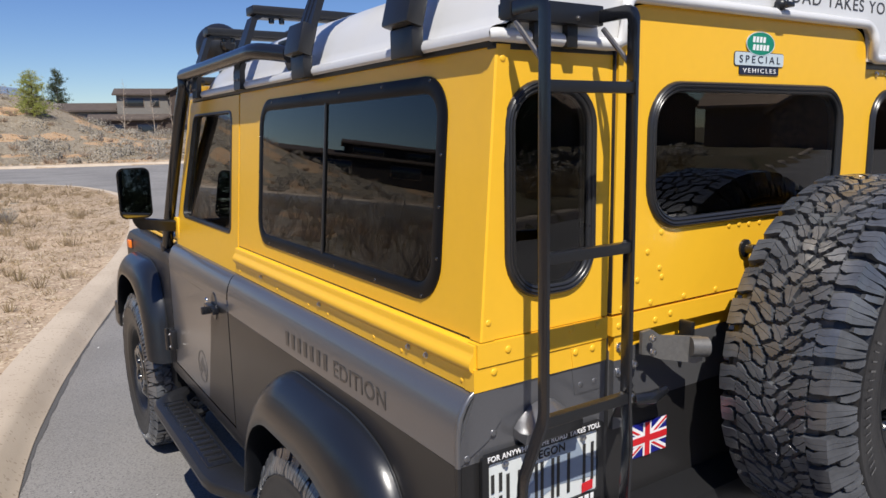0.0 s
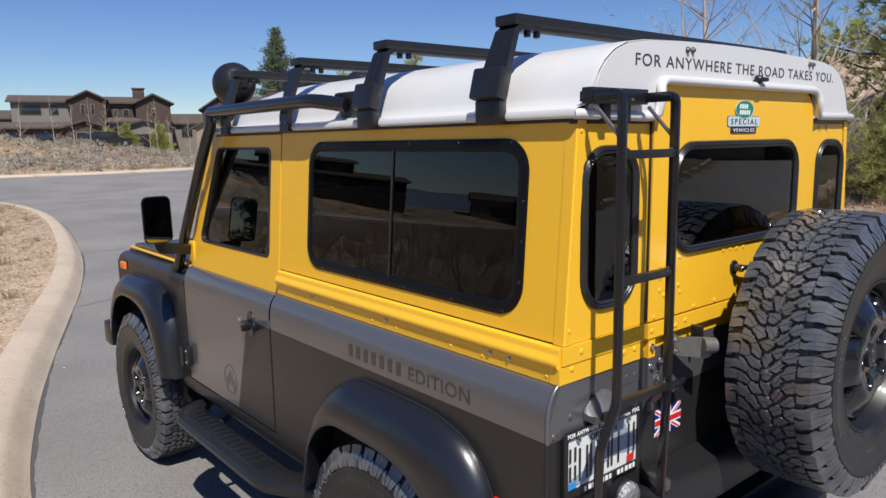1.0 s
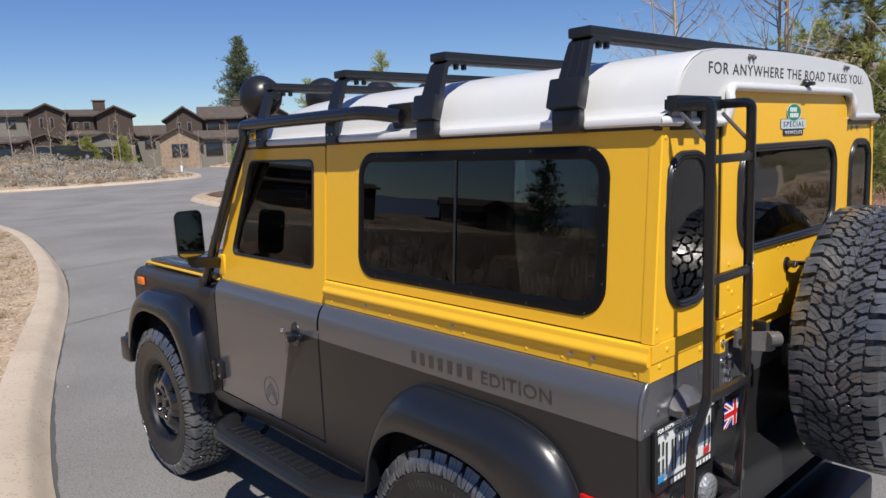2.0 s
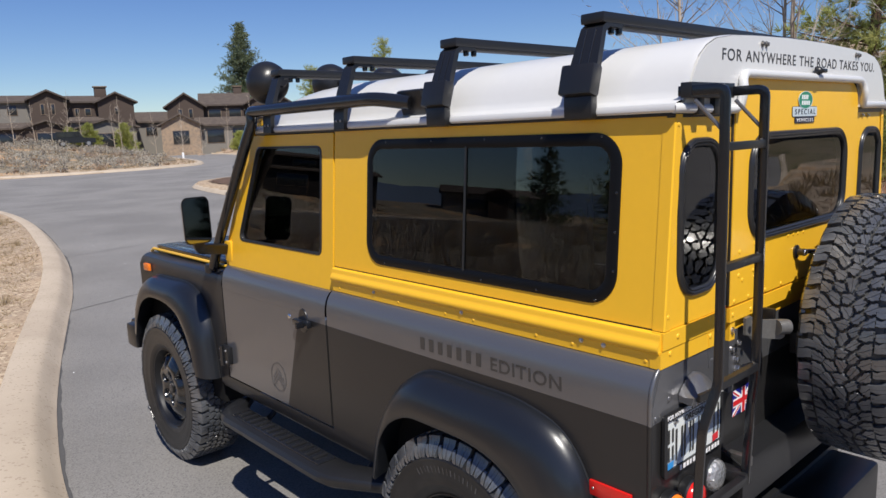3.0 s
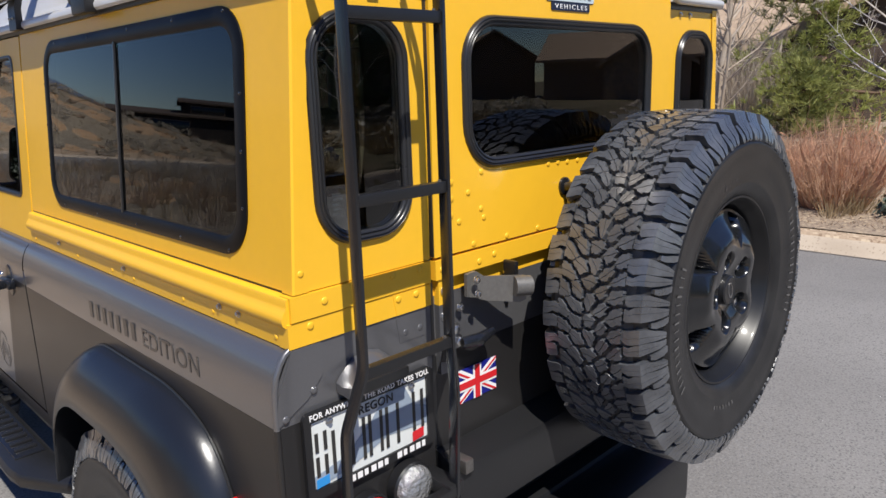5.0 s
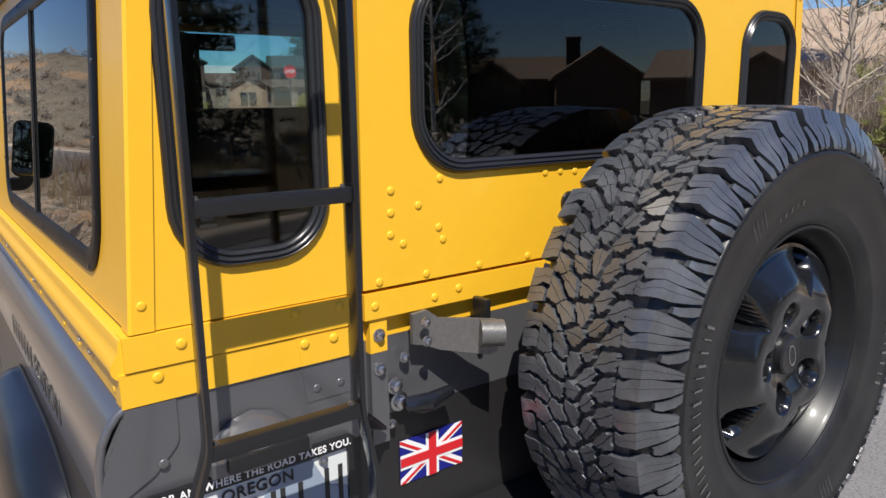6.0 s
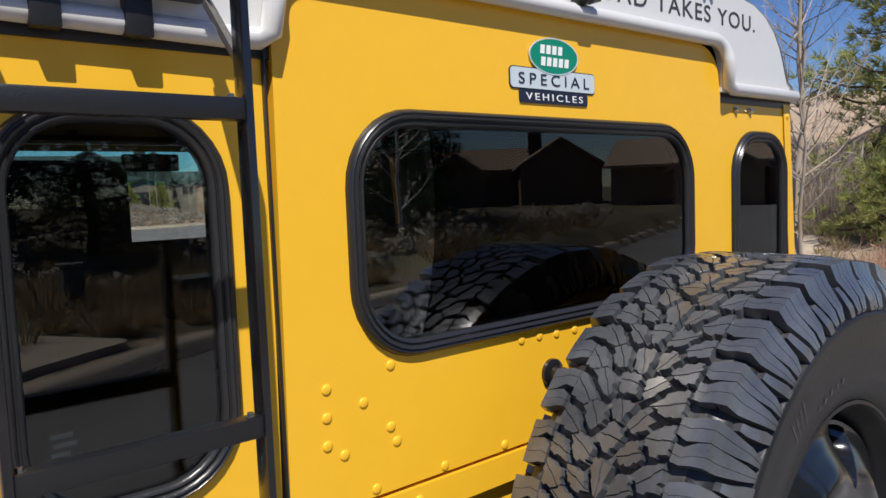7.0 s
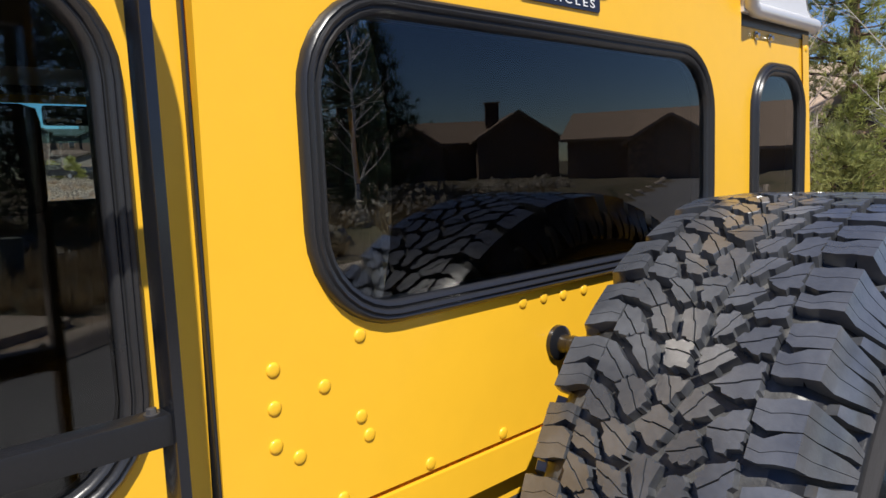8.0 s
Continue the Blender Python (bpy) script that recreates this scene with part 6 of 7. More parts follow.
part("steering_column", tube([(-0.40, 1.99, 1.20), (-0.40, 2.18, 1.08)], 0.03, 10), TRIM, sw)
rm = part("interior_mirror", box(-0.075, 0.125, 1.935, 1.958, 1.750, 1.812, 0.012), TRIM, car, "black interior mirror", 40)
part("mirror_pane", box(-0.068, 0.118, 1.932, 1.936, 1.757, 1.805, 0.001), MIRROR, rm)
part("bulkhead", box(-0.70, 0.70, 1.30, 1.335, 0.90, 1.532, 0.012), TRIM, car, "dark bulkhead behind the front seats", 40)
part("bulkhead_bar", tube([(-0.69, 1.30, 1.78), (-0.70, 1.30, 1.0)], 0.022, 10), TRIM, car)
part("bulkhead_bar", tube([(0.69, 1.30, 1.78), (0.70, 1.30, 1.0)], 0.022, 10), TRIM, car)

# ---- plants ----
def height(x, y):
    d = road_distance(np.array([x], float), np.array([y], float))
    return float(terrain([x], [y], d)[0])


def cards(name, centres, sizes, mat, parent=None, label="", seed=1, flat=0.0, long=1.0, face=None):
    """Many small leaf-like quads, one at each centre, in one mesh."""
    rng = np.random.default_rng(seed)
    c = np.asarray(centres, float)
    n = len(c)
    a = rng.normal(size=(n, 3))
    a[:, 2] *= 1 - flat
    a /= np.linalg.norm(a, axis=1)[:, None]
    b = np.cross(a, rng.normal(size=(n, 3)))
    b /= np.linalg.norm(b, axis=1)[:, None]
    s = np.asarray(sizes, float).reshape(-1, 1) * np.ones((n, 1))
    u, v = a * s * long * 0.5, b * s * 0.5
    if face is not None:
        away = (np.cross(u, v) * face).sum(1) < 0
        v[away] *= -1
    pts = np.stack([c - u - v * 0.4, c + u * 0.2 - v, c + u + v * 0.3, c - u * 0.1 + v], 1).reshape(-1, 3)
    me = bpy.data.meshes.new(name)
    me.from_pydata(pts.tolist(), [], np.arange(4 * n).reshape(-1, 4).tolist())
    ob = link(name, me, mat, parent, label, 0)
    if face is not None:
        me.polygons.foreach_set("use_smooth", [True] * n)
        me.normals_split_custom_set(np.repeat(np.asarray(face, float), 4, 0).tolist())
    return ob


def blades(name, bases, tips, width, mat, parent=None, label="", seed=2):
    """Many thin blades or twigs from base to tip, in one mesh."""
    rng = np.random.default_rng(seed)
    p, q = np.asarray(bases, float), np.asarray(tips, float)
    n = len(p)
    d = q - p
    s = np.cross(d, rng.normal(size=(n, 3)))
    s /= np.linalg.norm(s, axis=1)[:, None] + 1e-9
    w = (np.asarray(width, float).reshape(-1, 1) * np.ones((n, 1))) / 2
    mid = p + d * 0.55 + rng.normal(size=(n, 3)) * np.linalg.norm(d, axis=1)[:, None] * 0.05
    pts = np.stack([p - s * w, p + s * w, mid + s * w * 0.7, q, mid - s * w * 0.7], 1).reshape(-1, 3)
    me = bpy.data.meshes.new(name)
    me.from_pydata(pts.tolist(), [], np.arange(5 * n).reshape(-1, 5).tolist())
    return link(name, me, mat, parent, label, 0)


def scatter(n, x0, x1, y0, y1, least, seed, most=1e9, keep=None):
    """Random places off the road, at least so many metres from its edge, with the ground's height."""
    rng = np.random.default_rng(seed)
    x, y = rng.uniform(x0, x1, n), rng.uniform(y0, y1, n)
    d = road_distance(x, y)
    ok = (d > least) & (d < most)
    if keep is not None:
        ok &= keep(x, y)
    x, y, d = x[ok], y[ok], d[ok]
    return np.stack([x, y, terrain(x, y, d)], -1)


def tufts(name, at, tall, wide, each, blade, mat, label, seed, sort="grass"):
    rng = np.random.default_rng(seed)
    k = len(at)
    s = rng.uniform(0.6, 1.3, k)
    c = np.repeat(at, each, 0)
    sc = np.repeat(s, each)[:, None]
    ang, rad = rng.uniform(0, 2 * np.pi, k * each), np.sqrt(rng.uniform(0, 1, k * each)) * wide
    base = c + np.stack([np.cos(ang) * rad * 0.35, np.sin(ang) * rad * 0.35, np.zeros(k * each) - 0.01], -1) * sc
    tip = c + np.stack([np.cos(ang) * rad, np.sin(ang) * rad, tall * rng.uniform(0.45, 1.0, k * each)], -1) * sc
    return tagged(blades(name, base, tip, blade * rng.uniform(0.7, 1.3, k * each), mat, None, label, seed), category=sort, kind="stuff")


def shrubs(name, at, r, tall, each, leaf, mat, label, seed):
    rng = np.random.default_rng(seed)
    k = len(at)
    s = np.repeat(rng.uniform(0.55, 1.35, k), each)[:, None]
    v = rng.normal(size=(k * each, 3))
    v /= np.linalg.norm(v, axis=1)[:, None]
    v *= rng.uniform(0.45, 1.0, (k * each, 1)) ** 0.5
    v[:, 2] = np.abs(v[:, 2])
    lump = 1 + 0.25 * np.sin(v[:, :1] * 5 + np.repeat(rng.uniform(0, 6, k), each)[:, None]) * np.cos(v[:, 1:2] * 4)
    c = np.repeat(at, each, 0) + v * s * lump * np.array([r, r, tall])
    soft = v / np.linalg.norm(v, axis=1)[:, None] + rng.normal(size=v.shape) * 0.25 + np.array([0, 0, 0.25])
    soft /= np.linalg.norm(soft, axis=1)[:, None]
    return tagged(cards(name, c, leaf * rng.uniform(0.6, 1.4, k * each), mat, None, label, seed, 0.0, 1.6, soft), category="shrub", kind="stuff")


shrubs("sagebrush_far", scatter(480, -40, 45, 42, 112, 1.3, 11), 0.82, 0.75, 260, 0.08, SAGE, "pale grey-green rounded sagebrush on the dry bank", 1)
tufts("sagebrush_stalks_far", scatter(260, -40, 45, 42, 112, 1.3, 41), 0.66, 0.75, 90, 0.018, SAGE, "dry sagebrush stalks on the bank", 15, "shrub")
tufts("brown_brush_far", scatter(340, -60, 45, 42, 112, 1.2, 12), 0.5, 0.62, 110, 0.018, BRUSH, "brown dry brush on the bank", 2, "shrub")
tufts("dry_grass_far", scatter(5500, -60, 45, 40, 105, 0.6, 13), 0.26, 0.40, 12, 0.020, DRYGRASS, "dry tan grass across the road", 3)
tufts("verge_grass", scatter(9000, -4, 2.0, 2, 32, 0.4, 14), 0.045, 0.11, 9, 0.006, DRYGRASS, "short dry grass on the verge", 4)
tufts("verge_sagebrush", np.array([[-1.78, 8.7, 0.14], [-1.95, 7.9, 0.14], [-2.0, 9.5, 0.14], [-1.2, 14.5, 0.16]]), 0.42, 0.40, 260, 0.007, SAGE, "grey sagebrush clump at the edge of the verge", 23, "shrub")
tufts("verge_tufts", scatter(260, -4, 2.0, 3, 32, 0.6, 15), 0.20, 0.16, 26, 0.008, DRYGRASS, "dry grass tufts on the verge", 5)
tufts("sagebrush_field", scatter(700, -45, -4.0, -14, 42, 2.2, 16), 0.7, 0.6, 150, 0.009, SAGE, "grey-green sagebrush in the field", 6, "shrub")
tufts("brown_brush_field", scatter(600, -45, -3.4, -14, 42, 1.8, 17), 0.55, 0.5, 110, 0.009, BRUSH, "brown dry brush in the field", 7, "shrub")
tufts("field_grass", scatter(1800, -30, -2.6, -12, 34, 0.9, 18), 0.50, 0.16, 12, 0.012, DRYGRASS, "tall dry grass in the field", 8)
tufts("bank_grass", scatter(420, 5.6, 14, -7, 14, 0.7, 19), 0.28, 0.22, 40, 0.010, DRYGRASS, "dry grass clumps in the planted bed", 9)
tufts("bed_litter", scatter(9000, 5.4, 13, -5, 14, 0.5, 20), 0.05, 0.12, 8, 0.009, BRUSH, "dry stalks and litter on the bed", 10)
tufts("ornamental_grass", scatter(420, -3, 16, -24, -7, 0.9, 21), 0.5, 0.42, 60, 0.014, DRYGRASS, "rounded ornamental grass clumps", 11)
tufts("grass_clumps", scatter(150, 0.9, 6.5, -13.5, -7.4, 0.8, 26), 0.34, 0.36, 160, 0.009, DRYGRASS, "rounded dry grass clumps round the cabinets", 14)
shrubs("low_shrubs_behind", scatter(240, -4, 26, -32, -9, 2.0, 22), 0.5, 0.5, 70, 0.10, SAGE, "low rounded shrubs", 12)

# gravel scattered on verge and road edge
rng = np.random.default_rng(5)
gp = np.concatenate([scatter(7000, -5, 2.2, 1.5, 26, 0.44, 31), scatter(3500, 5.3, 9, -6, 10, 0.44, 32)])
stones = bpy.data.meshes.new("gravel")
off = np.array([[1, 0, 0], [-0.5, 0.85, 0], [-0.5, -0.85, 0], [0.1, 0.1, 0.8]])
sz = rng.uniform(0.006, 0.022, (len(gp), 1, 1))
rot = rng.uniform(0, 6.28, len(gp))
cs, sn = np.cos(rot)[:, None], np.sin(rot)[:, None]
ox = np.stack([off[:, 0] * cs - off[:, 1] * sn, off[:, 0] * sn + off[:, 1] * cs, np.broadcast_to(off[:, 2], (len(gp), 4))], -1)
gv = (gp[:, None, :] + ox * sz).reshape(-1, 3)
gi = np.arange(len(gp))[:, None] * 4
gf = np.concatenate([gi + np.array([[0, 1, 3]]), gi + np.array([[1, 2, 3]]), gi + np.array([[2, 0, 3]])])
stones.from_pydata(gv.tolist(), [], gf.tolist())
GRAVEL = material("gravel", (0.42, 0.31, 0.22), 0.9, 0, 0.3, 0.2, 20, 90, 0, 50, 0, (0.30, 0.25, 0.21), 0.5, 0.35)
tagged(link("gravel", stones, GRAVEL, None, "loose tan gravel on the verges", 0), category="gravel", kind="stuff")


PINEGREY = material("grey_green_needles", (0.075, 0.105, 0.06), 0.7, 0, 0.3, 0.2, 0.8, 30, 0, 50, 0, (0.115, 0.14, 0.08), 0.5, 0.3)
leafy(PINEGREY)
# Paler grey-green for the distant tall pine: air haze put into the needle colour.
FARPINE = material("haze_paled_pine_needles", (0.17, 0.215, 0.13), 0.7, 0, 0.3, 0.2, 0.3, 30, 0, 50, 0, (0.23, 0.27, 0.16), 0.5, 0.3)
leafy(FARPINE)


def conifer(name, at, tall, wide, n_limb, per, leaf, mat, label, seed, bare=0.12, thick=0.13, uneven=0.25, tuft=7, needle=0.09):
    """A conifer: tapered trunk, limbs in rough whorls, needle clumps along them."""
    rnd = random.Random(seed)
    x, y = at
    z = height(x, y) - 0.1
    tree = thing(name, (x, y, z), label, "tree", "conifers")
    lean = Vector((rnd.uniform(-0.02, 0.02), rnd.uniform(-0.02, 0.02), 1))
    top = Vector((x, y, z)) + lean * tall
    spine = [Vector((x, y, z)).lerp(top, k / 8) + Vector((rnd.uniform(-1, 1), rnd.uniform(-1, 1), 0)) * 0.01 * tall * (0 < k < 8) for k in range(9)]
    part("trunk", tube(spine, [thick * (1 - k / 8.6) + 0.01 for k in range(9)], 8), BARK, tree, "", 60)
    limbs, pts, size = bmesh.new(), [], []
    for k in range(n_limb):
        t = bare + (0.985 - bare) * (k / n_limb) ** 0.9
        p = Vector((x, y, z)).lerp(top, t)
        reach = wide * (1 - t) ** 0.75 * rnd.uniform(1 - uneven * 1.6, 1 + uneven) + 0.05 * wide
        a = rnd.uniform(0, 6.28)
        d = Vector((math.cos(a), math.sin(a), rnd.uniform(-0.12, 0.35) + 0.3 * t))
        q = p + d * reach
        mid = p.lerp(q, 0.5) + Vector((0, 0, -0.06 * reach))
        tube([p, mid, q], [0.02 * reach + 0.006, 0.012 * reach + 0.004, 0.004], 4, limbs)
        m = max(4, int(per * reach / wide))
        for j in range(m):
            s = rnd.uniform(0.15, 1.05)
            o = p.lerp(q, s)
            spread = 0.16 * reach * (1.2 - 0.5 * s) + leaf * 0.4
            c = o + Vector((rnd.gauss(0, spread), rnd.gauss(0, spread), rnd.gauss(0, spread * 0.55)))
            axis = (d.normalized() * 0.8 + Vector((rnd.uniform(-0.6, 0.6), rnd.uniform(-0.6, 0.6), rnd.uniform(-0.1, 0.9)))).normalized()
            for _ in range(tuft):
                e = (axis + Vector((rnd.gauss(0, 0.55), rnd.gauss(0, 0.55), rnd.gauss(0, 0.45)))).normalized()
                pts.append(c)
                size.append(c + e * leaf * rnd.uniform(0.6, 1.3))
    for j in range(per):
        c = top + Vector((rnd.gauss(0, 0.05 * wide), rnd.gauss(0, 0.05 * wide), -abs(rnd.gauss(0, 0.04 * tall))))
        pts.append(c)
        size.append(c + Vector((rnd.gauss(0, 0.4), rnd.gauss(0, 0.4), 1)) * leaf)
    tagged(part("branchwork", limbs, BARK, tree, "", 0), kind="stuff")
    blades("crown", [tuple(p) for p in pts], [tuple(p) for p in size], leaf * needle, mat, tree, "", seed)
    return tree


def bare_tree(name, at, tall, mat, label, seed, stems=1, limbs=22, spread=0.55, thick=0.06):
    """A leafless tree: pale stems, forked limbs and fine twigs."""
    rnd = random.Random(seed)
    x, y = at
    z = height(x, y) - 0.05
    tree = thing(name, (x, y, z), label, "tree", "bare trees")
    tw_a, tw_b = [], []
    for sidx in range(stems):
        lean = Vector((rnd.uniform(-0.05, 0.05) + 0.13 * (sidx > 0) * rnd.choice((-1, 1)), rnd.uniform(-0.05, 0.05) + 0.12 * (sidx > 0) * rnd.choice((-1, 1)), 1))
        h = tall * (1 if sidx == 0 else rnd.uniform(0.6, 0.85))
        base = Vector((x + 0.06 * sidx, y - 0.05 * sidx, z))
        sp = [base + lean * h * k / 7 + Vector((rnd.uniform(-1, 1), rnd.uniform(-1, 1), 0)) * 0.012 * h * (k > 0) for k in range(8)]
        th = thick * (1 if sidx == 0 else 0.5)
        part("stem", tube(sp, [th * (1 - k / 7.6) + 0.004 for k in range(8)], 8), mat, tree, "", 60)
        bm = bmesh.new()
        for k in range(limbs // (1 if sidx == 0 else 2)):
            t = rnd.uniform(0.14, 0.95)
            i = min(6, int(t * 7))
            p = sp[i].lerp(sp[i + 1], t * 7 - i)
            a = rnd.uniform(0, 6.28)
            ln = h * spread * (1.05 - t) * rnd.uniform(0.5, 1.0) + 0.15
            d = Vector((math.cos(a), math.sin(a), rnd.uniform(0.45, 1.3))).normalized()
            q1 = p + d * ln * 0.5 + Vector((0, 0, -0.02 * ln))
            q2 = p + d * ln + Vector((0, 0, 0.1 * ln))
            tube([p, q1, q2], [0.35 * th * (1.1 - t) + 0.004, 0.008, 0.003], 5, bm)
            for j in range(9):
                s = rnd.uniform(0.25, 1.0)
                o = (p.lerp(q1, s * 2) if s < 0.5 else q1.lerp(q2, s * 2 - 1))
                e = o + (d + Vector((rnd.uniform(-1, 1), rnd.uniform(-1, 1), rnd.uniform(-0.2, 0.9)))).normalized() * ln * rnd.uniform(0.15, 0.4)
                tw_a.append(tuple(o)), tw_b.append(tuple(e))
                for _ in range(2):
                    o2 = o.lerp(e, rnd.uniform(0.3, 0.9))
                    e2 = o2 + Vector((rnd.uniform(-1, 1), rnd.uniform(-1, 1), rnd.uniform(-0.1, 1))).normalized() * ln * rnd.uniform(0.08, 0.18)
                    tw_a.append(tuple(o2)), tw_b.append(tuple(e2))
        tagged(part("branchwork", bm, mat, tree, "", 0), kind="stuff")
    tagged(blades("twigwork", tw_a, tw_b, 0.007, mat, tree, "", seed), kind="stuff")
    return tree


def twiggy_bush(name, at, r, tall, n, mat, label, seed):
    rnd = np.random.default_rng(seed)
    x, y = at
    z = height(x, y)
    top = thing(name, (x, y, z), label, "bush", "bushes")
    a, e = rnd.uniform(0, 6.28, n), np.sqrt(rnd.uniform(0, 1, n))
    b = np.stack([x + np.cos(a) * e * r * 0.4, y + np.sin(a) * e * r * 0.4, np.full(n, z - 0.02)], -1)
    t = np.stack([x + np.cos(a) * e * r * rnd.uniform(0.6, 1.15, n), y + np.sin(a) * e * r * rnd.uniform(0.6, 1.15, n), z + tall * rnd.uniform(0.45, 1.0, n) * (1.05 - 0.35 * e)], -1)
    tagged(blades("stalkwork", b, t, 0.007, mat, top, "", seed), kind="stuff")
    k = rnd.integers(0, n, n * 2)
    s = rnd.uniform(0.35, 0.95, (n * 2, 1))
    o = b[k] * (1 - s) + t[k] * s
    tagged(blades("twigwork", o, o + rnd.normal(size=(n * 2, 3)) * np.array([0.10, 0.10, 0.12]) * r + np.array([0, 0, 0.10]), 0.005, mat, top, "", seed + 1), kind="stuff")
    return top


# right of the road
twiggy_bush("red_twig_bush", (6.9, 1.45), 0.78, 1.12, 1500, REDTWIG, "leafless red-brown twiggy bush in the bed", 3)
twiggy_bush("red_twig_bush", (7.5, 2.1), 0.5, 0.85, 500, REDTWIG, "smaller red-brown twiggy bush in the bed", 4)
twiggy_bush("red_twig_bush", (8.3, 5.9), 0.6, 0.9, 500, REDTWIG, "red-brown twiggy bush beneath the bare tree", 5)
twiggy_bush("grey_twig_bush", (12.8, 4.9), 1.3, 2.3, 900, TWIG, "tangled leafless bush beneath the pine", 33)
twiggy_bush("grey_twig_bush", (8.9, 0.6), 0.5, 0.5, 400, TWIG, "low grey twiggy bush in the bed", 6)
twiggy_bush("grey_twig_bush", (7.9, -0.6), 0.5, 0.5, 400, TWIG, "low grey twiggy bush near the kerb", 7)
shrubs("juniper", np.array([[6.75, 0.62, height(6.75, 0.62)], [7.2, 0.35, height(7.2, 0.35)], [8.1, 3.2, height(8.1, 3.2)]]), 0.34, 0.32, 700, 0.035, material("juniper_leaf", (0.12, 0.15, 0.11), 0.8, 0, 0.2, 0.2, 3, 40, 0, 50, 0, (0.20, 0.22, 0.17), 0.5, 0.3), "low blue-green juniper in the bed", 15)
bare_tree("aspen_tree", (11.3, 2.05), 6.4, PALEBARK, "leafless pale-barked aspen with several stems", 8, 2, 40, 0.38, 0.05)
bare_tree("bare_tree", (9.3, 3.85), 5.2, TWIG, "leafless grey tree with dense twigs", 9, 2, 34, 0.5, 0.06)
bare_tree("bare_tree", (12.5, 7.5), 6.5, TWIG, "leafless grey tree before the house", 10, 2, 34, 0.5, 0.06)
bare_tree("bare_tree", (14.8, 6.2), 7.0, TWIG, "tall leafless tree before the house", 19, 2, 34, 0.5, 0.06)
conifer("pine_tree", (14.6, 4.3), 9.0, 1.8, 80, 40, 0.22, NEEDLE, "green ponderosa pine beside the house", 21, 0.05, 0.13, 0.45, 20, 0.07)
conifer("young_pine_tree", (17.4, 4.2), 3.4, 1.6, 60, 40, 0.17, NEEDLE, "bushy green young pine beside the house", 31, 0.03, 0.08, 0.35, 14, 0.06)
conifer("young_pine_tree", (12.1, 3.7), 1.5, 1.0, 44, 34, 0.16, NEEDLE, "low bushy green pine beneath the tall one", 24, 0.02, 0.06, 0.35, 14, 0.07)
# in the field beside the verge
for k, (x, y, r) in enumerate(((-3.7, 6.1, 0.75), (-4.8, 4.7, 0.8), (-3.3, 8.6, 0.6), (-5.6, 7.4, 0.9), (-4.2, 11.0, 0.8), (-6.8, 5.4, 0.9), (-3.9, 2.6, 0.7))):
    twiggy_bush("bare_bush", (x, y), r, r * 1.15, 420, TWIG, "tangled leafless grey-brown bush in the dry field", 120 + k)
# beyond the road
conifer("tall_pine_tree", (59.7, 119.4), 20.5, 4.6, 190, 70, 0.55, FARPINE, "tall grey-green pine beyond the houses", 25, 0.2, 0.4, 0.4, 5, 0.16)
conifer("spruce_tree", (40.6, 54.4), 10.6, 2.3, 150, 24, 0.36, YOUNG, "light green young spruce", 26, 0.03, 0.12)
conifer("spruce_tree", (35.0, 58.3), 8.2, 1.9, 130, 24, 0.36, YOUNG, "light green young spruce beyond the corner", 27, 0.03, 0.12)
conifer("pine_tree", (12.6, 158), 13.2, 3.0, 90, 30, 0.6, PINEGREY, "thin grey-green pine on the skyline", 28, 0.1, 0.25)
conifer("young_pine_tree", (3.0, 74), 3.9, 1.6, 70, 24, 0.32, YOUNG, "small bright green pine on the bank", 29, 0.03, 0.12)
for k, (x, y, h) in enumerate(((30.6, 97, 3.9), (26.6, 98.5, 3.4), (24.6, 99.5, 2.6), (43.5, 90, 2.4))):
    conifer("young_spruce_tree", (x, y), h, 1.3, 80, 60, 0.3, YOUNG, "small bright green spruce before the houses", 40 + k, 0.02, 0.1, 0.25, 6, 0.12)
for k, (x, y) in enumerate(((20, 97), (22, 97), (23.4, 96), (25, 96), (28.5, 95), (29.6, 95.5), (31, 94.5), (33.4, 94), (36, 92), (38.5, 91.5), (41.5, 90), (44, 88), (47, 86), (18, 98), (14.5, 99))):
    bare_tree("bare_sapling", (x, y), 5.2 + (k % 3), TWIG, "slim leafless sapling before the houses", 60 + k, 1, 22, 0.28, 0.05)
# behind the camera
conifer("pine_tree", (11.2, -16.6), 7.2, 1.75, 130, 40, 0.22, PINEGREY, "dark pine across the road", 70, 0.04, 0.16)
conifer("pine_tree", (13.4, -17.6), 6.0, 1.5, 110, 36, 0.22, PINEGREY, "dark pine across the road", 72, 0.04, 0.16)
for k, (x, y, h) in enumerate(((0.8, -20, 9), (5.8, -20.5, 9.5), (2.0, -23, 10), (-2.0, -21, 8.5))):
    conifer("pine_tree", (x, y), h, 2.0, 120, 40, 0.26, PINEGREY, "tall dark pine behind the road", 160 + k, 0.04, 0.16, 0.3, 6, 0.16)
conifer("pine_tree", (3.4, -17.5), 9.5, 1.5, 130, 40, 0.22, PINEGREY, "tall dark pine behind the road", 71, 0.05, 0.16)
bare_tree("aspen_tree", (10.0, -14.2), 6.0, PALEBARK, "leafless pale aspen across the road", 73, 1, 26, 0.35, 0.06)
for k, (x, y, h) in enumerate(((-15, -27, 6), (-19, -30, 7), (-12, -31, 6.5), (-23, -27, 6), (-17, -36, 8), (-9, -29, 6))):
    conifer("pine_tree", (x, y), h, 2.2, 90, 30, 0.35, PINEGREY, "dark pine behind the dry field", 140 + k, 0.04, 0.15, 0.3, 5, 0.18)
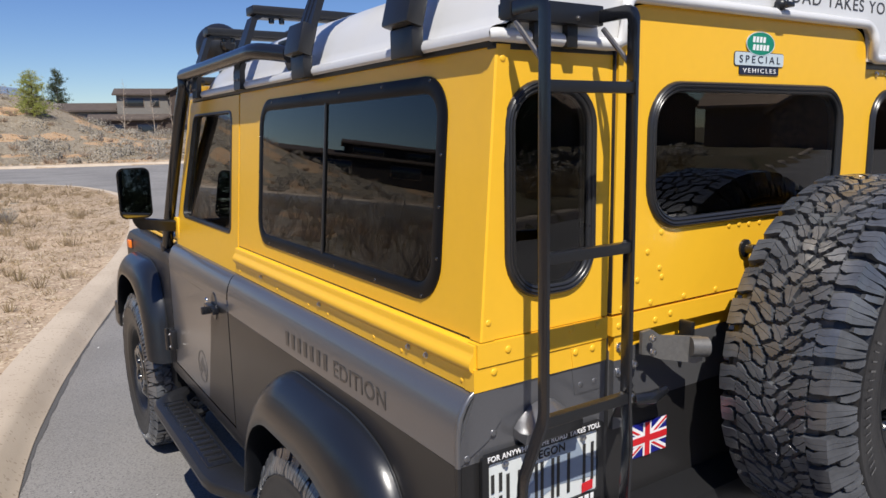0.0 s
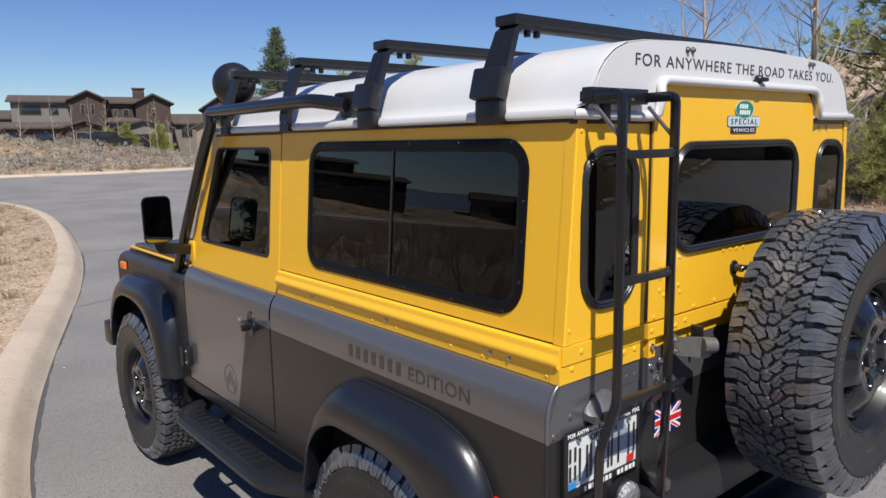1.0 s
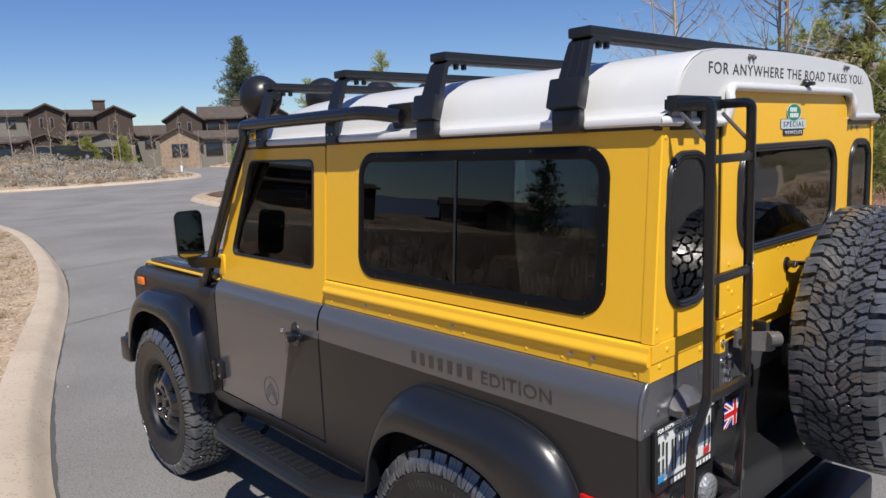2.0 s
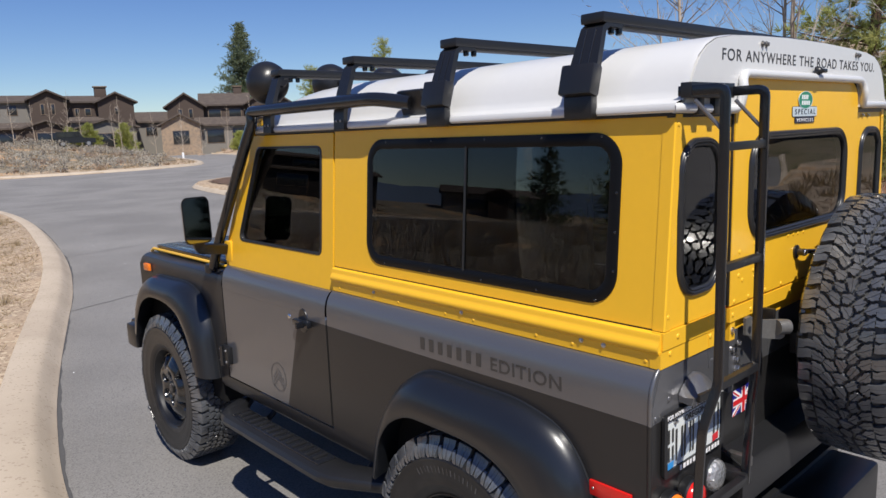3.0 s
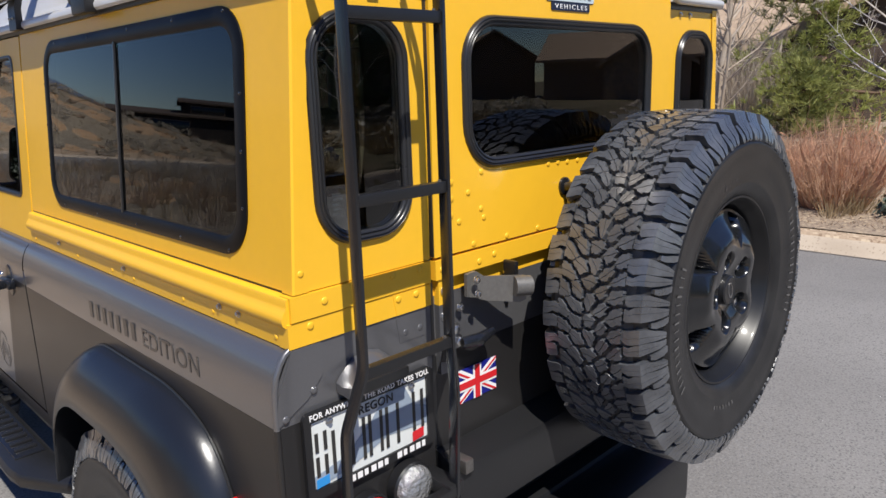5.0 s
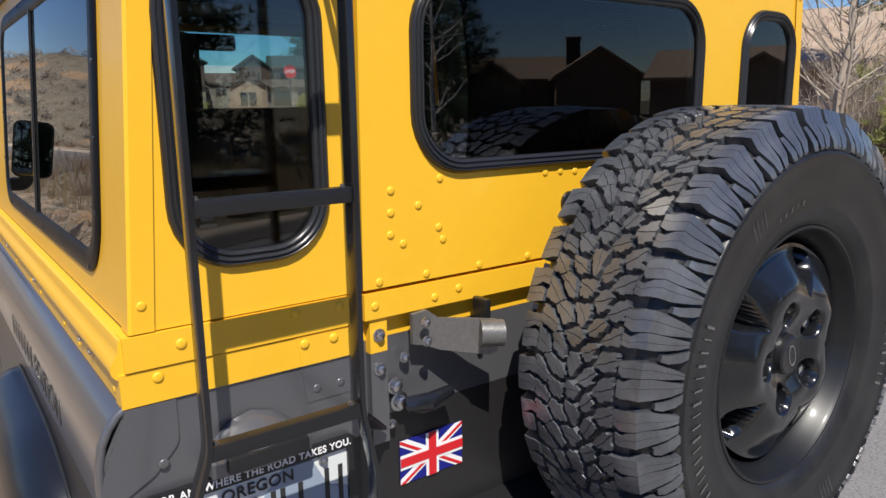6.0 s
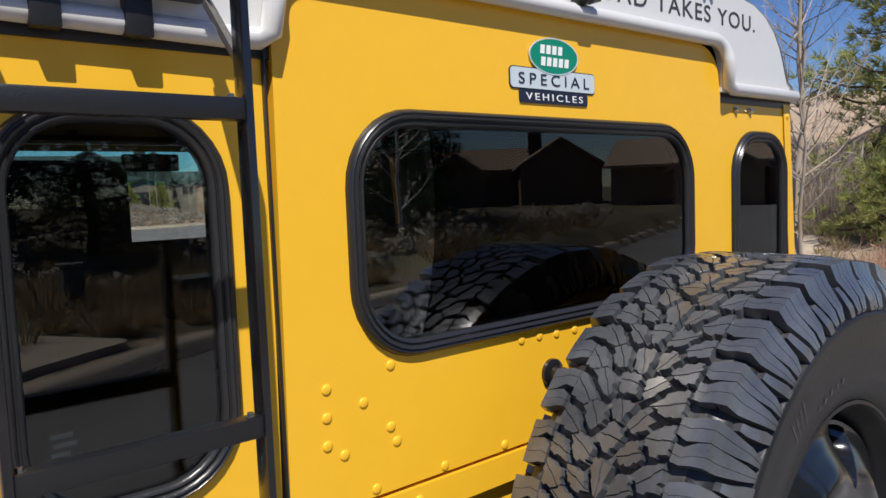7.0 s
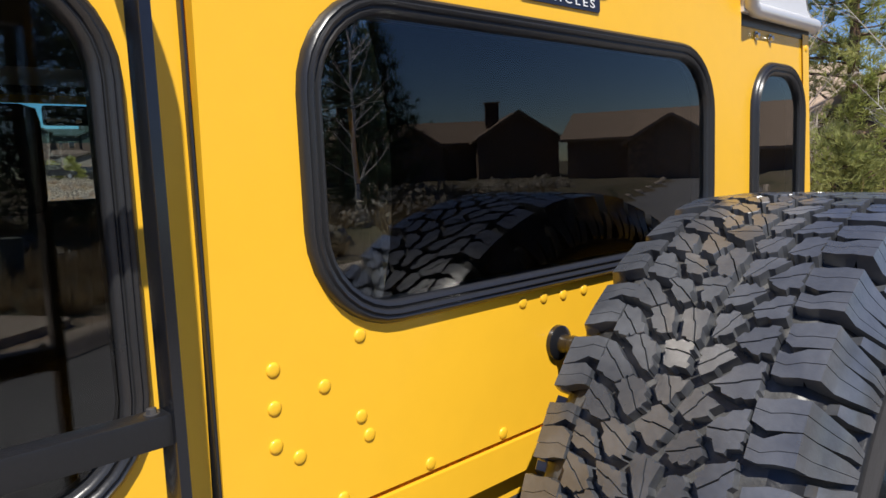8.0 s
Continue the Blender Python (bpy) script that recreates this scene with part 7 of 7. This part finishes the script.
for k, (x, y, h) in enumerate(((-48, 8, 8), (-52, 14, 7), (-44, 26, 9), (-58, 30, 8), (-50, 41, 8.5), (-62, 2, 9), (-40, -6, 7), (-66, 20, 8))):
    conifer("pine_tree", (x, y), h, 2.4, 80, 26, 0.4, PINEGREY, "dark pine at the far side of the field", 90 + k, 0.06, 0.16, 0.3, 4, 0.2)
conifer("pine_tree", (-34, 22), 6.0, 2.0, 90, 26, 0.3, NEEDLE, "green pine in the field", 75, 0.06, 0.14)

# ---- houses ----
def house(name, at, turn, blocks, label, chimneys=(), seed=1):
    """A house of gabled blocks: (x0, x1, y0, y1, floor, eaves, rise, ridge axis, wall, roof, windows)."""
    m = Matrix.Translation(at) @ Matrix.Rotation(radians(turn), 4, "Z")
    h = thing(name, at, label, "house", "houses")
    for x0, x1, y0, y1, z0, z1, rise, axis, wallm, roofm, wins in blocks:
        o = 0.5
        if axis == "x":
            cy = (y0 + y1) / 2
            end = [(y0, z0), (y1, z0), (y1, z1), (cy, z1 + rise * 0.98), (y0, z1)]
            wrows = [[m @ Vector((x, y, z)) for y, z in end] for x in (x0, x1)]
            slope = rise / (cy - y0)
            prof = [(y0 - o, z1 - o * slope), (cy, z1 + rise), (y1 + o, z1 - o * slope), (y1 + o, z1 - o * slope + 0.22), (cy, z1 + rise + 0.24), (y0 - o, z1 - o * slope + 0.22)]
            rrows = [[m @ Vector((x, y, z)) for y, z in prof] for x in (x0 - o, x1 + o)]
        else:
            cx = (x0 + x1) / 2
            end = [(x0, z0), (x1, z0), (x1, z1), (cx, z1 + rise * 0.98), (x0, z1)]
            wrows = [[m @ Vector((x, y, z)) for x, z in end] for y in (y0, y1)]
            slope = rise / (cx - x0)
            prof = [(x0 - o, z1 - o * slope), (cx, z1 + rise), (x1 + o, z1 - o * slope), (x1 + o, z1 - o * slope + 0.22), (cx, z1 + rise + 0.24), (x0 - o, z1 - o * slope + 0.22)]
            rrows = [[m @ Vector((x, y, z)) for x, z in prof] for y in (y0 - o, y1 + o)]
        part("wall", loft(wrows, None, True, True), wallm, h, "", 0)
        part("roof", loft(rrows, None, True, True), roofm, h, "", 0)
        for side, a, b, c, d in wins:
            if side == "s":
                win = part("window", box(a, b, y0 - 0.05, y0 + 0.05, c, d, 0.01, None, m), WOODTRIM, h)
                part("pane", box(a + 0.08, b - 0.08, y0 - 0.07, y0 - 0.04, c + 0.08, d - 0.08, 0.005, None, m), WINDOWDARK, win)
            else:
                xx = x0 if side == "w" else x1
                s = -1 if side == "w" else 1
                win = part("window", box(xx - 0.05, xx + 0.05, a, b, c, d, 0.01, None, m), WOODTRIM, h)
                part("pane", box(xx + s * 0.055 - 0.015, xx + s * 0.055 + 0.015, a + 0.08, b - 0.08, c + 0.08, d - 0.08, 0.005, None, m), WINDOWDARK, win)
    for x, y, w, z0, z1 in chimneys:
        c = part("chimney", box(x - w, x + w, y - w * 0.7, y + w * 0.7, z0, z1, 0.02, None, m), SIDING, h)
        part("chimney_cap", box(x - w * 1.2, x + w * 1.2, y - w * 0.9, y + w * 0.9, z1, z1 + 0.15, 0.02, None, m), WOODTRIM, c)
    return h


house("two_storey_house", (25.5, 105.5, 2.35), -13, [
    (-10.5, -3.4, -1, 8, -2.2, 5.3, 0.9, "x", GREYSIDING, SHINGLE, [("s", -9.6, -7.0, 3.6, 4.9), ("s", -6.2, -5.0, 3.6, 4.9), ("s", -8.6, -7.4, 0.7, 2.2)]),
    (-3.6, 0.6, -2.4, 8, -2.2, 5.6, 1.0, "y", SIDING, SHINGLE, [("s", -2.4, -1.9, 3.6, 5.0), ("s", -1.2, -0.7, 3.6, 5.0), ("s", -2.6, -0.4, -0.5, 1.6)]),
    (0.6, 4.6, -1, 8, -2.2, 5.2, 0.9, "x", SIDING, SHINGLE, [("s", 1.6, 2.2, 3.4, 4.4), ("s", 2.8, 3.6, 3.4, 4.4), ("s", 1.4, 4.0, 0.0, 1.7)]),
    (0.9, 4.5, -2.3, -0.9, -2.2, 2.7, 0.3, "x", GREYSIDING, SHINGLE, []),
    (4.4, 8.9, -2.0, 8, -2.2, 5.2, 1.1, "y", SIDING, SHINGLE, [("s", 6.4, 7.0, 3.4, 4.5), ("s", 5.4, 7.8, -0.6, 1.6)]),
    (-13.5, -4.0, -4.4, -1.2, -2.2, 1.9, 0.5, "x", SIDING, SHINGLE, [("s", -12, -9.5, -0.6, 1.3), ("s", -8, -5.4, -0.6, 1.3)]),
    (-4.4, 0.4, -4.6, -2.4, -2.2, 1.9, 0.8, "y", SIDING, SHINGLE, [("s", -3.2, -0.9, -0.7, 1.3)]),
    (1.6, 8.6, -4.6, -2.2, -2.2, 1.7, 1.0, "y", GREYSIDING, SHINGLE, [("s", 3.2, 6.8, -0.9, 1.0)]),
    (-20, -10.6, 0, 8, -2.2, 3.2, 1.0, "x", GREYSIDING, SHINGLE, [("s", -18.5, -16, 0.8, 2.2), ("s", -14.5, -12.5, 0.8, 2.2)]),
], "brown two-storey house with gabled roofs and chimney", [(5.2, 2.5, 0.75, 5.2, 7.4)])
house("two_storey_house", (44.5, 98.5, 2.05), -25, [
    (-6.8, -2.0, -2.2, 9, -2.2, 4.7, 1.6, "y", SIDING, SHINGLE, [("s", -5.4, -4.8, 3.0, 4.3), ("s", -4.0, -3.4, 3.0, 4.3)]),
    (-2.2, 4.2, -1, 9, -2.2, 4.8, 1.7, "x", SIDING, SHINGLE, [("s", -1.4, 0.4, 3.0, 4.2), ("s", 1.4, 3.2, 3.0, 4.2)]),
    (4.0, 10.0, -2.6, 9, -2.2, 4.9, 1.9, "y", SIDING, SHINGLE, [("s", 5.0, 6.6, 3.1, 4.4), ("s", 7.4, 8.8, 3.1, 4.4)]),
    (-7.6, -2.6, -5.4, -2.2, -2.2, 2.1, 1.3, "y", STONE, SHINGLE, [("s", -6.2, -4.0, -0.6, 1.3)]),
    (-2.8, 4.4, -4.4, -1.0, -2.2, 2.0, 0.8, "x", GREYSIDING, SHINGLE, [("s", -1.8, 0.6, -0.6, 1.3), ("s", 1.6, 3.8, -0.8, 1.3)]),
    (4.2, 9.6, -5.4, -2.6, -2.2, 2.0, 1.2, "y", SIDING, SHINGLE, [("s", 5.2, 8.6, -0.9, 1.2)]),
    (10.0, 17, 0, 8, -2.2, 3.0, 1.4, "x", GREYSIDING, SHINGLE, [("s", 11.5, 15, 0.3, 2.3)]),
], "dark brown two-storey house with stone porch", [(3.0, 4, 0.6, 5.5, 7.6)])
house("low_house", (36.5, 108, 2.35), -18, [
    (-4.5, 4.5, 0, 7, -2.2, 2.6, 1.3, "x", GREYSIDING, SHINGLE, [("s", -2.5, -0.8, 0.5, 1.9), ("s", 0.8, 2.4, 0.5, 1.9)]),
], "low grey house between the larger houses")
house("single_storey_house", (21.0, 9.2, 0.35), 118, [
    (-2.2, 8, -4.5, 4.5, -0.6, 2.0, 1.5, "x", STONE, TANSHINGLE, [("s", -1.5, 0.5, 0.6, 1.9), ("s", 3, 5, 0.6, 1.9)]),
    (-5.0, -0.8, -1.0, 7.2, -0.6, 1.9, 1.1, "y", SIDING, TANSHINGLE, [("s", -4.5, -1.5, 0.2, 1.6)]),
], "single-storey house with tan shingle roof")
house("gabled_house", (35.5, 0.2, -0.2), 96, [
    (-5, 5.5, -3.5, 5, -0.6, 2.1, 1.5, "x", DARKSIDING, TANSHINGLE, [("s", -4, -1, 0.1, 1.7), ("s", 0, 3.5, 0.1, 1.7)]),
], "dark brown gabled house with shaded porch")
house("gabled_house", (47, -50, 0.9), 40, [
    (-11, 3, -4, 5, -2.6, 2.6, 1.9, "x", STONE, TANSHINGLE, [("w", -2, 1, 0.5, 2.0), ("w", 2, 4, 0.5, 2.0)]),
    (2, 9, -3, 8, -2.6, 2.7, 2.2, "y", TANSIDING, TANSHINGLE, [("s", 3, 5, 0.6, 2.2)]),
    (-6, -1, 4, 9, -2.6, 2.1, 1.7, "y", TANSIDING, TANSHINGLE, [("w", 5, 8, 0.2, 1.8)]),
    (-16, -11, -1, 7, -2.6, 1.4, 1.2, "y", STONE, TANSHINGLE, [("w", 1, 4, -0.4, 1.0)]),
    (-13, -7, 6, 10, -2.6, 0.9, 0.9, "x", STONE, TANSHINGLE, []),
], "brown gabled house across the road", [(4, 2, 0.6, 4, 6.2)])
house("gabled_house", (53, -28, 0.8), 65, [
    (-9, 9, -4, 5, -2.6, 2.4, 2.0, "x", TANSIDING, TANSHINGLE, [("w", -2, 1, 0.5, 2.0), ("s", -5, -2, 0.5, 2.0)]),
    (-4, 2, 4.5, 8, -2.6, 1.9, 1.7, "y", STONE, TANSHINGLE, []),
    (4, 9, 4.5, 9, -2.6, 1.2, 1.0, "x", TANSIDING, TANSHINGLE, []),
], "dark brown house with long gabled roof")
house("long_dark_house", (-44, 84, 2.6), 24, [
    (-15, 12, -4, 4, -3, 2.3, 0.6, "x", DARKSIDING, SHINGLE, [("s", -13, -9, 0.2, 1.8), ("s", -6, -2, 0.2, 1.8), ("s", 3, 8, 0.2, 1.8)]),
    (-8, 4, -3, 5, 2.2, 4.0, 0.5, "x", DARKSIDING, SHINGLE, [("s", -7, -4, 2.7, 3.7), ("s", -1, 3, 2.7, 3.7)]),
    (13, 22, -3, 4, -3, 2.0, 0.6, "x", DARKSIDING, SHINGLE, [("s", 15, 19, 0.2, 1.6)]),
], "long dark low house across the dry field")
house("grey_house", (-82, 78, 1.0), 40, [
    (-8, 8, -4, 4, -0.5, 3.0, 1.0, "x", GREYSIDING, SHINGLE, [("s", -6, -3, 0.6, 2.2), ("s", 1, 5, 0.6, 2.2)]),
    (-2, 1, -5, -4, -0.5, 3.4, 0.6, "y", SIDING, SHINGLE, []),
], "grey house with brown porch across the field")

# rust-red retaining wall, boulders and cabinets
tagged(part("retaining_wall", box(11.2, 15.5, 6.0, 6.25, 0.3, 0.95, 0.02), REDWALL, None, "rust-red timber retaining wall", 30), category="wall", kind="structure")


def boulder(at, r, seed):
    rnd = random.Random(seed)
    bm = bmesh.new()
    bmesh.ops.create_icosphere(bm, subdivisions=2, radius=1.0)
    for v in bm.verts:
        k = 1 + 0.35 * noise.noise(v.co * 1.3 + Vector((seed, 0, 0))) + rnd.uniform(-0.06, 0.06)
        v.co = Vector((v.co.x * r * k * 1.2, v.co.y * r * k, v.co.z * r * 0.7 * k))
    x, y = at
    return tagged(part("boulder", bm, STONE, None, "tan weathered boulder in the bed", 25, Matrix.Translation((x, y, height(x, y) + 0.12 * r))), category="boulder", group="boulders")


for k, (x, y, r) in enumerate(((7.6, -1.9, 0.22), (9.6, 1.9, 0.28), (6.6, 3.6, 0.2), (8.3, 6.3, 0.3), (9.2, -13.4, 0.3), (12.4, -13.6, 0.35), (2.4, -12.6, 0.3), (40.5, 88, 0.5), (37.6, 90, 0.45))):
    boulder((x, y), r, k + 1)


def cabinet(name, at, w, d, h, label):
    x, y = at
    z = height(x, y) - 0.02
    c = thing(name, (x, y, z), label, "cabinet", "cabinets")
    part("body", box(x - w, x + w, y - d, y + d, z, z + h, 0.03), UTIL, c)
    part("lid", box(x - w * 1.06, x + w * 1.06, y - d * 1.06, y + d * 1.06, z + h, z + h + 0.07, 0.02), UTIL, c)


cabinet("utility_pedestal", (1.48, -10.5), 0.14, 0.14, 0.62, "slim grey-green utility pedestal among grass clumps")
cabinet("utility_cabinet", (2.95, -9.5), 0.34, 0.3, 0.36, "grey-green utility cabinet among grass clumps")

# stop sign by the far corner
px, py = 9.15, 20.9
base = height(px, py)
sg = thing("stop_sign", (px, py, height(px, py)), "red octagonal road sign on a post by the corner", "road sign")
part("post", tube([(px, py, height(px, py) - 0.05), (px, py, base + 2.5)], 0.03, 8), DARK_STEEL, sg)
octo = [(0.22 * math.cos(math.pi / 8 + k * math.pi / 4), base + 2.33 + 0.22 * math.sin(math.pi / 8 + k * math.pi / 4)) for k in range(8)]
part("sign_face", plate(octo, [], 0.01, lambda x, z, w: Vector((px + x, py - 0.05 + w, z))), STICKR, sg, "", 0, None, STICKR)
lettering("sign_lettering", "STOP", 0.155, Matrix.Translation((px - 0.17, py - 0.052, base + 2.278)) @ Matrix.Rotation(math.pi / 2, 4, "X"), STICKW, sg, 1.0, "", 0.004, 0.001, 0.34)
mk = thing("marker_post", (28.6, 74.0, 0.3), "short white marker post on the verge", "post")
part("post", box(28.5, 28.7, 73.9, 74.1, height(28.6, 74) - 0.1, height(28.6, 74) + 0.8, 0.05), STICKW, mk)

# ---- parked car far off ----
pc = thing("parked_car", (22.8, 90.7, 1.8), "dark grey boxy car parked before the houses", "car")
cm = Matrix.Translation((22.8, 90.7, height(22.8, 90.7) + 0.25)) @ Matrix.Rotation(radians(-14), 4, "Z")
part("body", loft([[cm @ Vector((x, y, z)) for x, z in ((-2.05, 0.5), (2.1, 0.45), (2.15, 0.95), (0.95, 1.08), (-2.05, 1.08))] for y in (-0.85, 0.85)], None, True, True), CARGREY, pc, "", 0)
part("cabin", loft([[cm @ Vector((x, y, z)) for x, z in ((-2.0, 1.08), (0.85, 1.08), (0.45, 1.75), (-1.95, 1.78))] for y in (-0.78, 0.78)], None, True, True), CARGREY, pc, "", 0)
for x0, x1 in ((-1.8, -0.95), (-0.85, -0.15), (-0.05, 0.45)):
    part("window", loft([[cm @ Vector((x, y, z)) for x, z in ((x0, 1.15), (x1, 1.15), (x1, 1.62), (x0, 1.62))] for y in (-0.80, -0.785)], None, True, True), WINDOWDARK, pc, "", 0)
for x in (-1.35, 1.35):
    for y in (-0.8, 0.8):
        wl = part("wheel", tube([cm @ Vector((x, y - 0.12, 0.4)), cm @ Vector((x, y + 0.12, 0.4))], 0.41, 18), RUBBER_WALL, pc)
        part("rim", tube([cm @ Vector((x, y - 0.13, 0.4)), cm @ Vector((x, y + 0.13, 0.4))], 0.22, 14), STEEL, wl)

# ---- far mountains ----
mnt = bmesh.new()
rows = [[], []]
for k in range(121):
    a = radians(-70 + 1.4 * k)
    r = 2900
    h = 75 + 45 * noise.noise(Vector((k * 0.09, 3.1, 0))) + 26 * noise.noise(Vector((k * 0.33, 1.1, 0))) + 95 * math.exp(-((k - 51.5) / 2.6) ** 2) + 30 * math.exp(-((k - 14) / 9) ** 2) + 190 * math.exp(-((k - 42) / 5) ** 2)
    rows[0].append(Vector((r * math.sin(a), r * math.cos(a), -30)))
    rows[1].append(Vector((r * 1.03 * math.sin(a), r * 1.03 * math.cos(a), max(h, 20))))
tagged(part("mountain_range", loft(rows, mnt), MOUNT, None, "mountains on the horizon, tinted blue for haze", 60), category="mountains", kind="structure")

# ---- dark mulch bed beyond the corner, tar seam and flecks on the road ----
mx_, my_ = np.meshgrid(np.arange(6.6, 24, 0.25), np.arange(12, 33, 0.25), indexing="ij")
md = road_distance(mx_, my_)
mz_ = terrain(mx_, my_, md) + 0.02
mi = np.arange(mx_.size).reshape(mx_.shape)
mq = np.stack([mi[:-1, :-1], mi[1:, :-1], mi[1:, 1:], mi[:-1, 1:]], -1).reshape(-1, 4)
mq = mq[(md.reshape(-1)[mq] > 0.5).all(1)]
mulch = bpy.data.meshes.new("mulch_bed")
mulch.from_pydata(np.stack([mx_, my_, mz_], -1).reshape(-1, 3).tolist(), [], mq.tolist())
tagged(link("mulch_bed", mulch, MULCH, None, "dark brown bark mulch behind the far kerb", 60), category="mulch", kind="structure")
rnd = random.Random(9)
for name, line in (("tar_seam_left", LEFT_S), ("tar_seam_right", RIGHT_S)):
    pts = []
    for a, b in zip(line, line[1:]):
        k = max(1, int((b - a).length / 0.06)) if abs(a.y) < 24 and abs(a.x) < 12 else 1
        pts += [a.lerp(b, i / k) for i in range(k)]
    rows = []
    wdt = 0.03
    for k in range(len(pts) - 1):
        d = (pts[k + 1] - pts[k]).normalized()
        wdt = min(0.034, max(0.002, wdt + rnd.uniform(-0.007, 0.007)))
        nn = Vector((d.y, -d.x, 0))
        rows.append([pts[k] - nn * 0.03 + Vector((0, 0, 0.004)), pts[k] + nn * 0.012 + Vector((0, 0, 0.005)), pts[k] + nn * (wdt + 0.012) + Vector((0, 0, 0.0035))])
    tagged(part(name, loft(rows), TAR, None, "uneven dark tar seam along the kerb", 0), category="tar seam", kind="structure")
fl = np.stack([rng.uniform(-2.2, 5, 150), rng.uniform(-3, 14, 150), np.full(150, 0.004)], -1)
fl = fl[road_distance(fl[:, 0], fl[:, 1]) < -0.1]
tagged(cards("road_flecks", fl, rng.uniform(0.004, 0.011, len(fl)), STICKW, None, "pale flecks of grit on the asphalt", 3, 0.9), category="grit", kind="stuff")
for k, line in enumerate((((-1.0, 7.2), (1.4, 8.0), (4.2, 8.4)), ((0.2, 11.5), (2.6, 12.1), (6.4, 12.4)), ((2.6, 17.4), (5.2, 17.9), (7.8, 18.6)))):
    pp = [Vector((x, y, 0.0042)) for x, y in line]
    fine = []
    for a, b in zip(pp, pp[1:]):
        fine += [a.lerp(b, i / 12) + Vector((rnd.uniform(-1, 1), rnd.uniform(-1, 1), 0)) * 0.02 for i in range(12)]
    rows = [[p + Vector((0, -0.004 - 0.004 * rnd.random(), 0)), p + Vector((0, 0.004 + 0.004 * rnd.random(), 0))] for p in fine]
    tagged(part("road_crack", loft(rows), TAR, None, "thin dark crack across the asphalt", 0), category="crack", kind="structure")

bx, by = np.meshgrid(np.arange(5.0, 17, 0.2), np.arange(-5, 12, 0.2), indexing="ij")
bd_ = road_distance(bx, by)
bz = terrain(bx, by, bd_) + 0.012
bi = np.arange(bx.size).reshape(bx.shape)
bq = np.stack([bi[:-1, :-1], bi[1:, :-1], bi[1:, 1:], bi[:-1, 1:]], -1).reshape(-1, 4)
bq = bq[(bd_.reshape(-1)[bq] > 0.16).all(1)]
bed = bpy.data.meshes.new("planted_bed")
bed.from_pydata(np.stack([bx, by, bz], -1).reshape(-1, 3).tolist(), [], bq.tolist())
tagged(link("planted_bed", bed, LITTER, None, "planted bed of brown leaf litter beside the kerb", 60), category="bed", kind="structure")

drive = rounded([(-1.9, -5.6), (-0.55, -5.75), (0.35, -6.5), (1.35, -7.15), (0.55, -8.4), (-2.2, -10.4), (-5.0, -8.2)], 0.2)
tagged(part("driveway", plate(drive, [], 0.2, lambda x, y, w: Vector((x, y, 0.215 - w))), CURB, None, "pale concrete driveway slab behind the kerb", 30, None, CURB), category="driveway", kind="structure")


def laid(name, poly, mat, label, sort, lift):
    """A sheet of paving that follows the ground inside a plan."""
    xs, ys = [p[0] for p in poly], [p[1] for p in poly]
    px, py = np.meshgrid(np.arange(min(xs), max(xs) + 0.2, 0.2), np.arange(min(ys), max(ys) + 0.2, 0.2), indexing="ij")
    far = np.maximum(road_distance(px, py), 0)
    inside = np.ones(px.shape, bool)
    for (ax, ay), (bx_, by_) in zip(poly, poly[1:] + poly[:1]):
        inside &= (bx_ - ax) * (py - ay) - (by_ - ay) * (px - ax) >= -0.05
    pz = terrain(px, py, np.maximum(far, 0.3)) + lift
    pi = np.arange(px.size).reshape(px.shape)
    pq = np.stack([pi[:-1, :-1], pi[1:, :-1], pi[1:, 1:], pi[:-1, 1:]], -1).reshape(-1, 4)
    pq = pq[inside.reshape(-1)[pq].all(1)]
    me = bpy.data.meshes.new(name)
    me.from_pydata(np.stack([px, py, pz], -1).reshape(-1, 3).tolist(), [], pq.tolist())
    return tagged(link(name, me, mat, None, label, 60), category=sort, kind="structure")


laid("side_drive", [(5.75, 2.7), (9.9, 3.7), (9.3, 4.9), (5.75, 4.5)], ASPHALT, "grey asphalt apron of the drive across the road", "driveway", 0.03)
laid("house_drive", [(9.9, 3.7), (14.9, 5.7), (13.8, 7.0), (9.3, 4.9)], CURB, "pale concrete drive before the house", "driveway", 0.034)
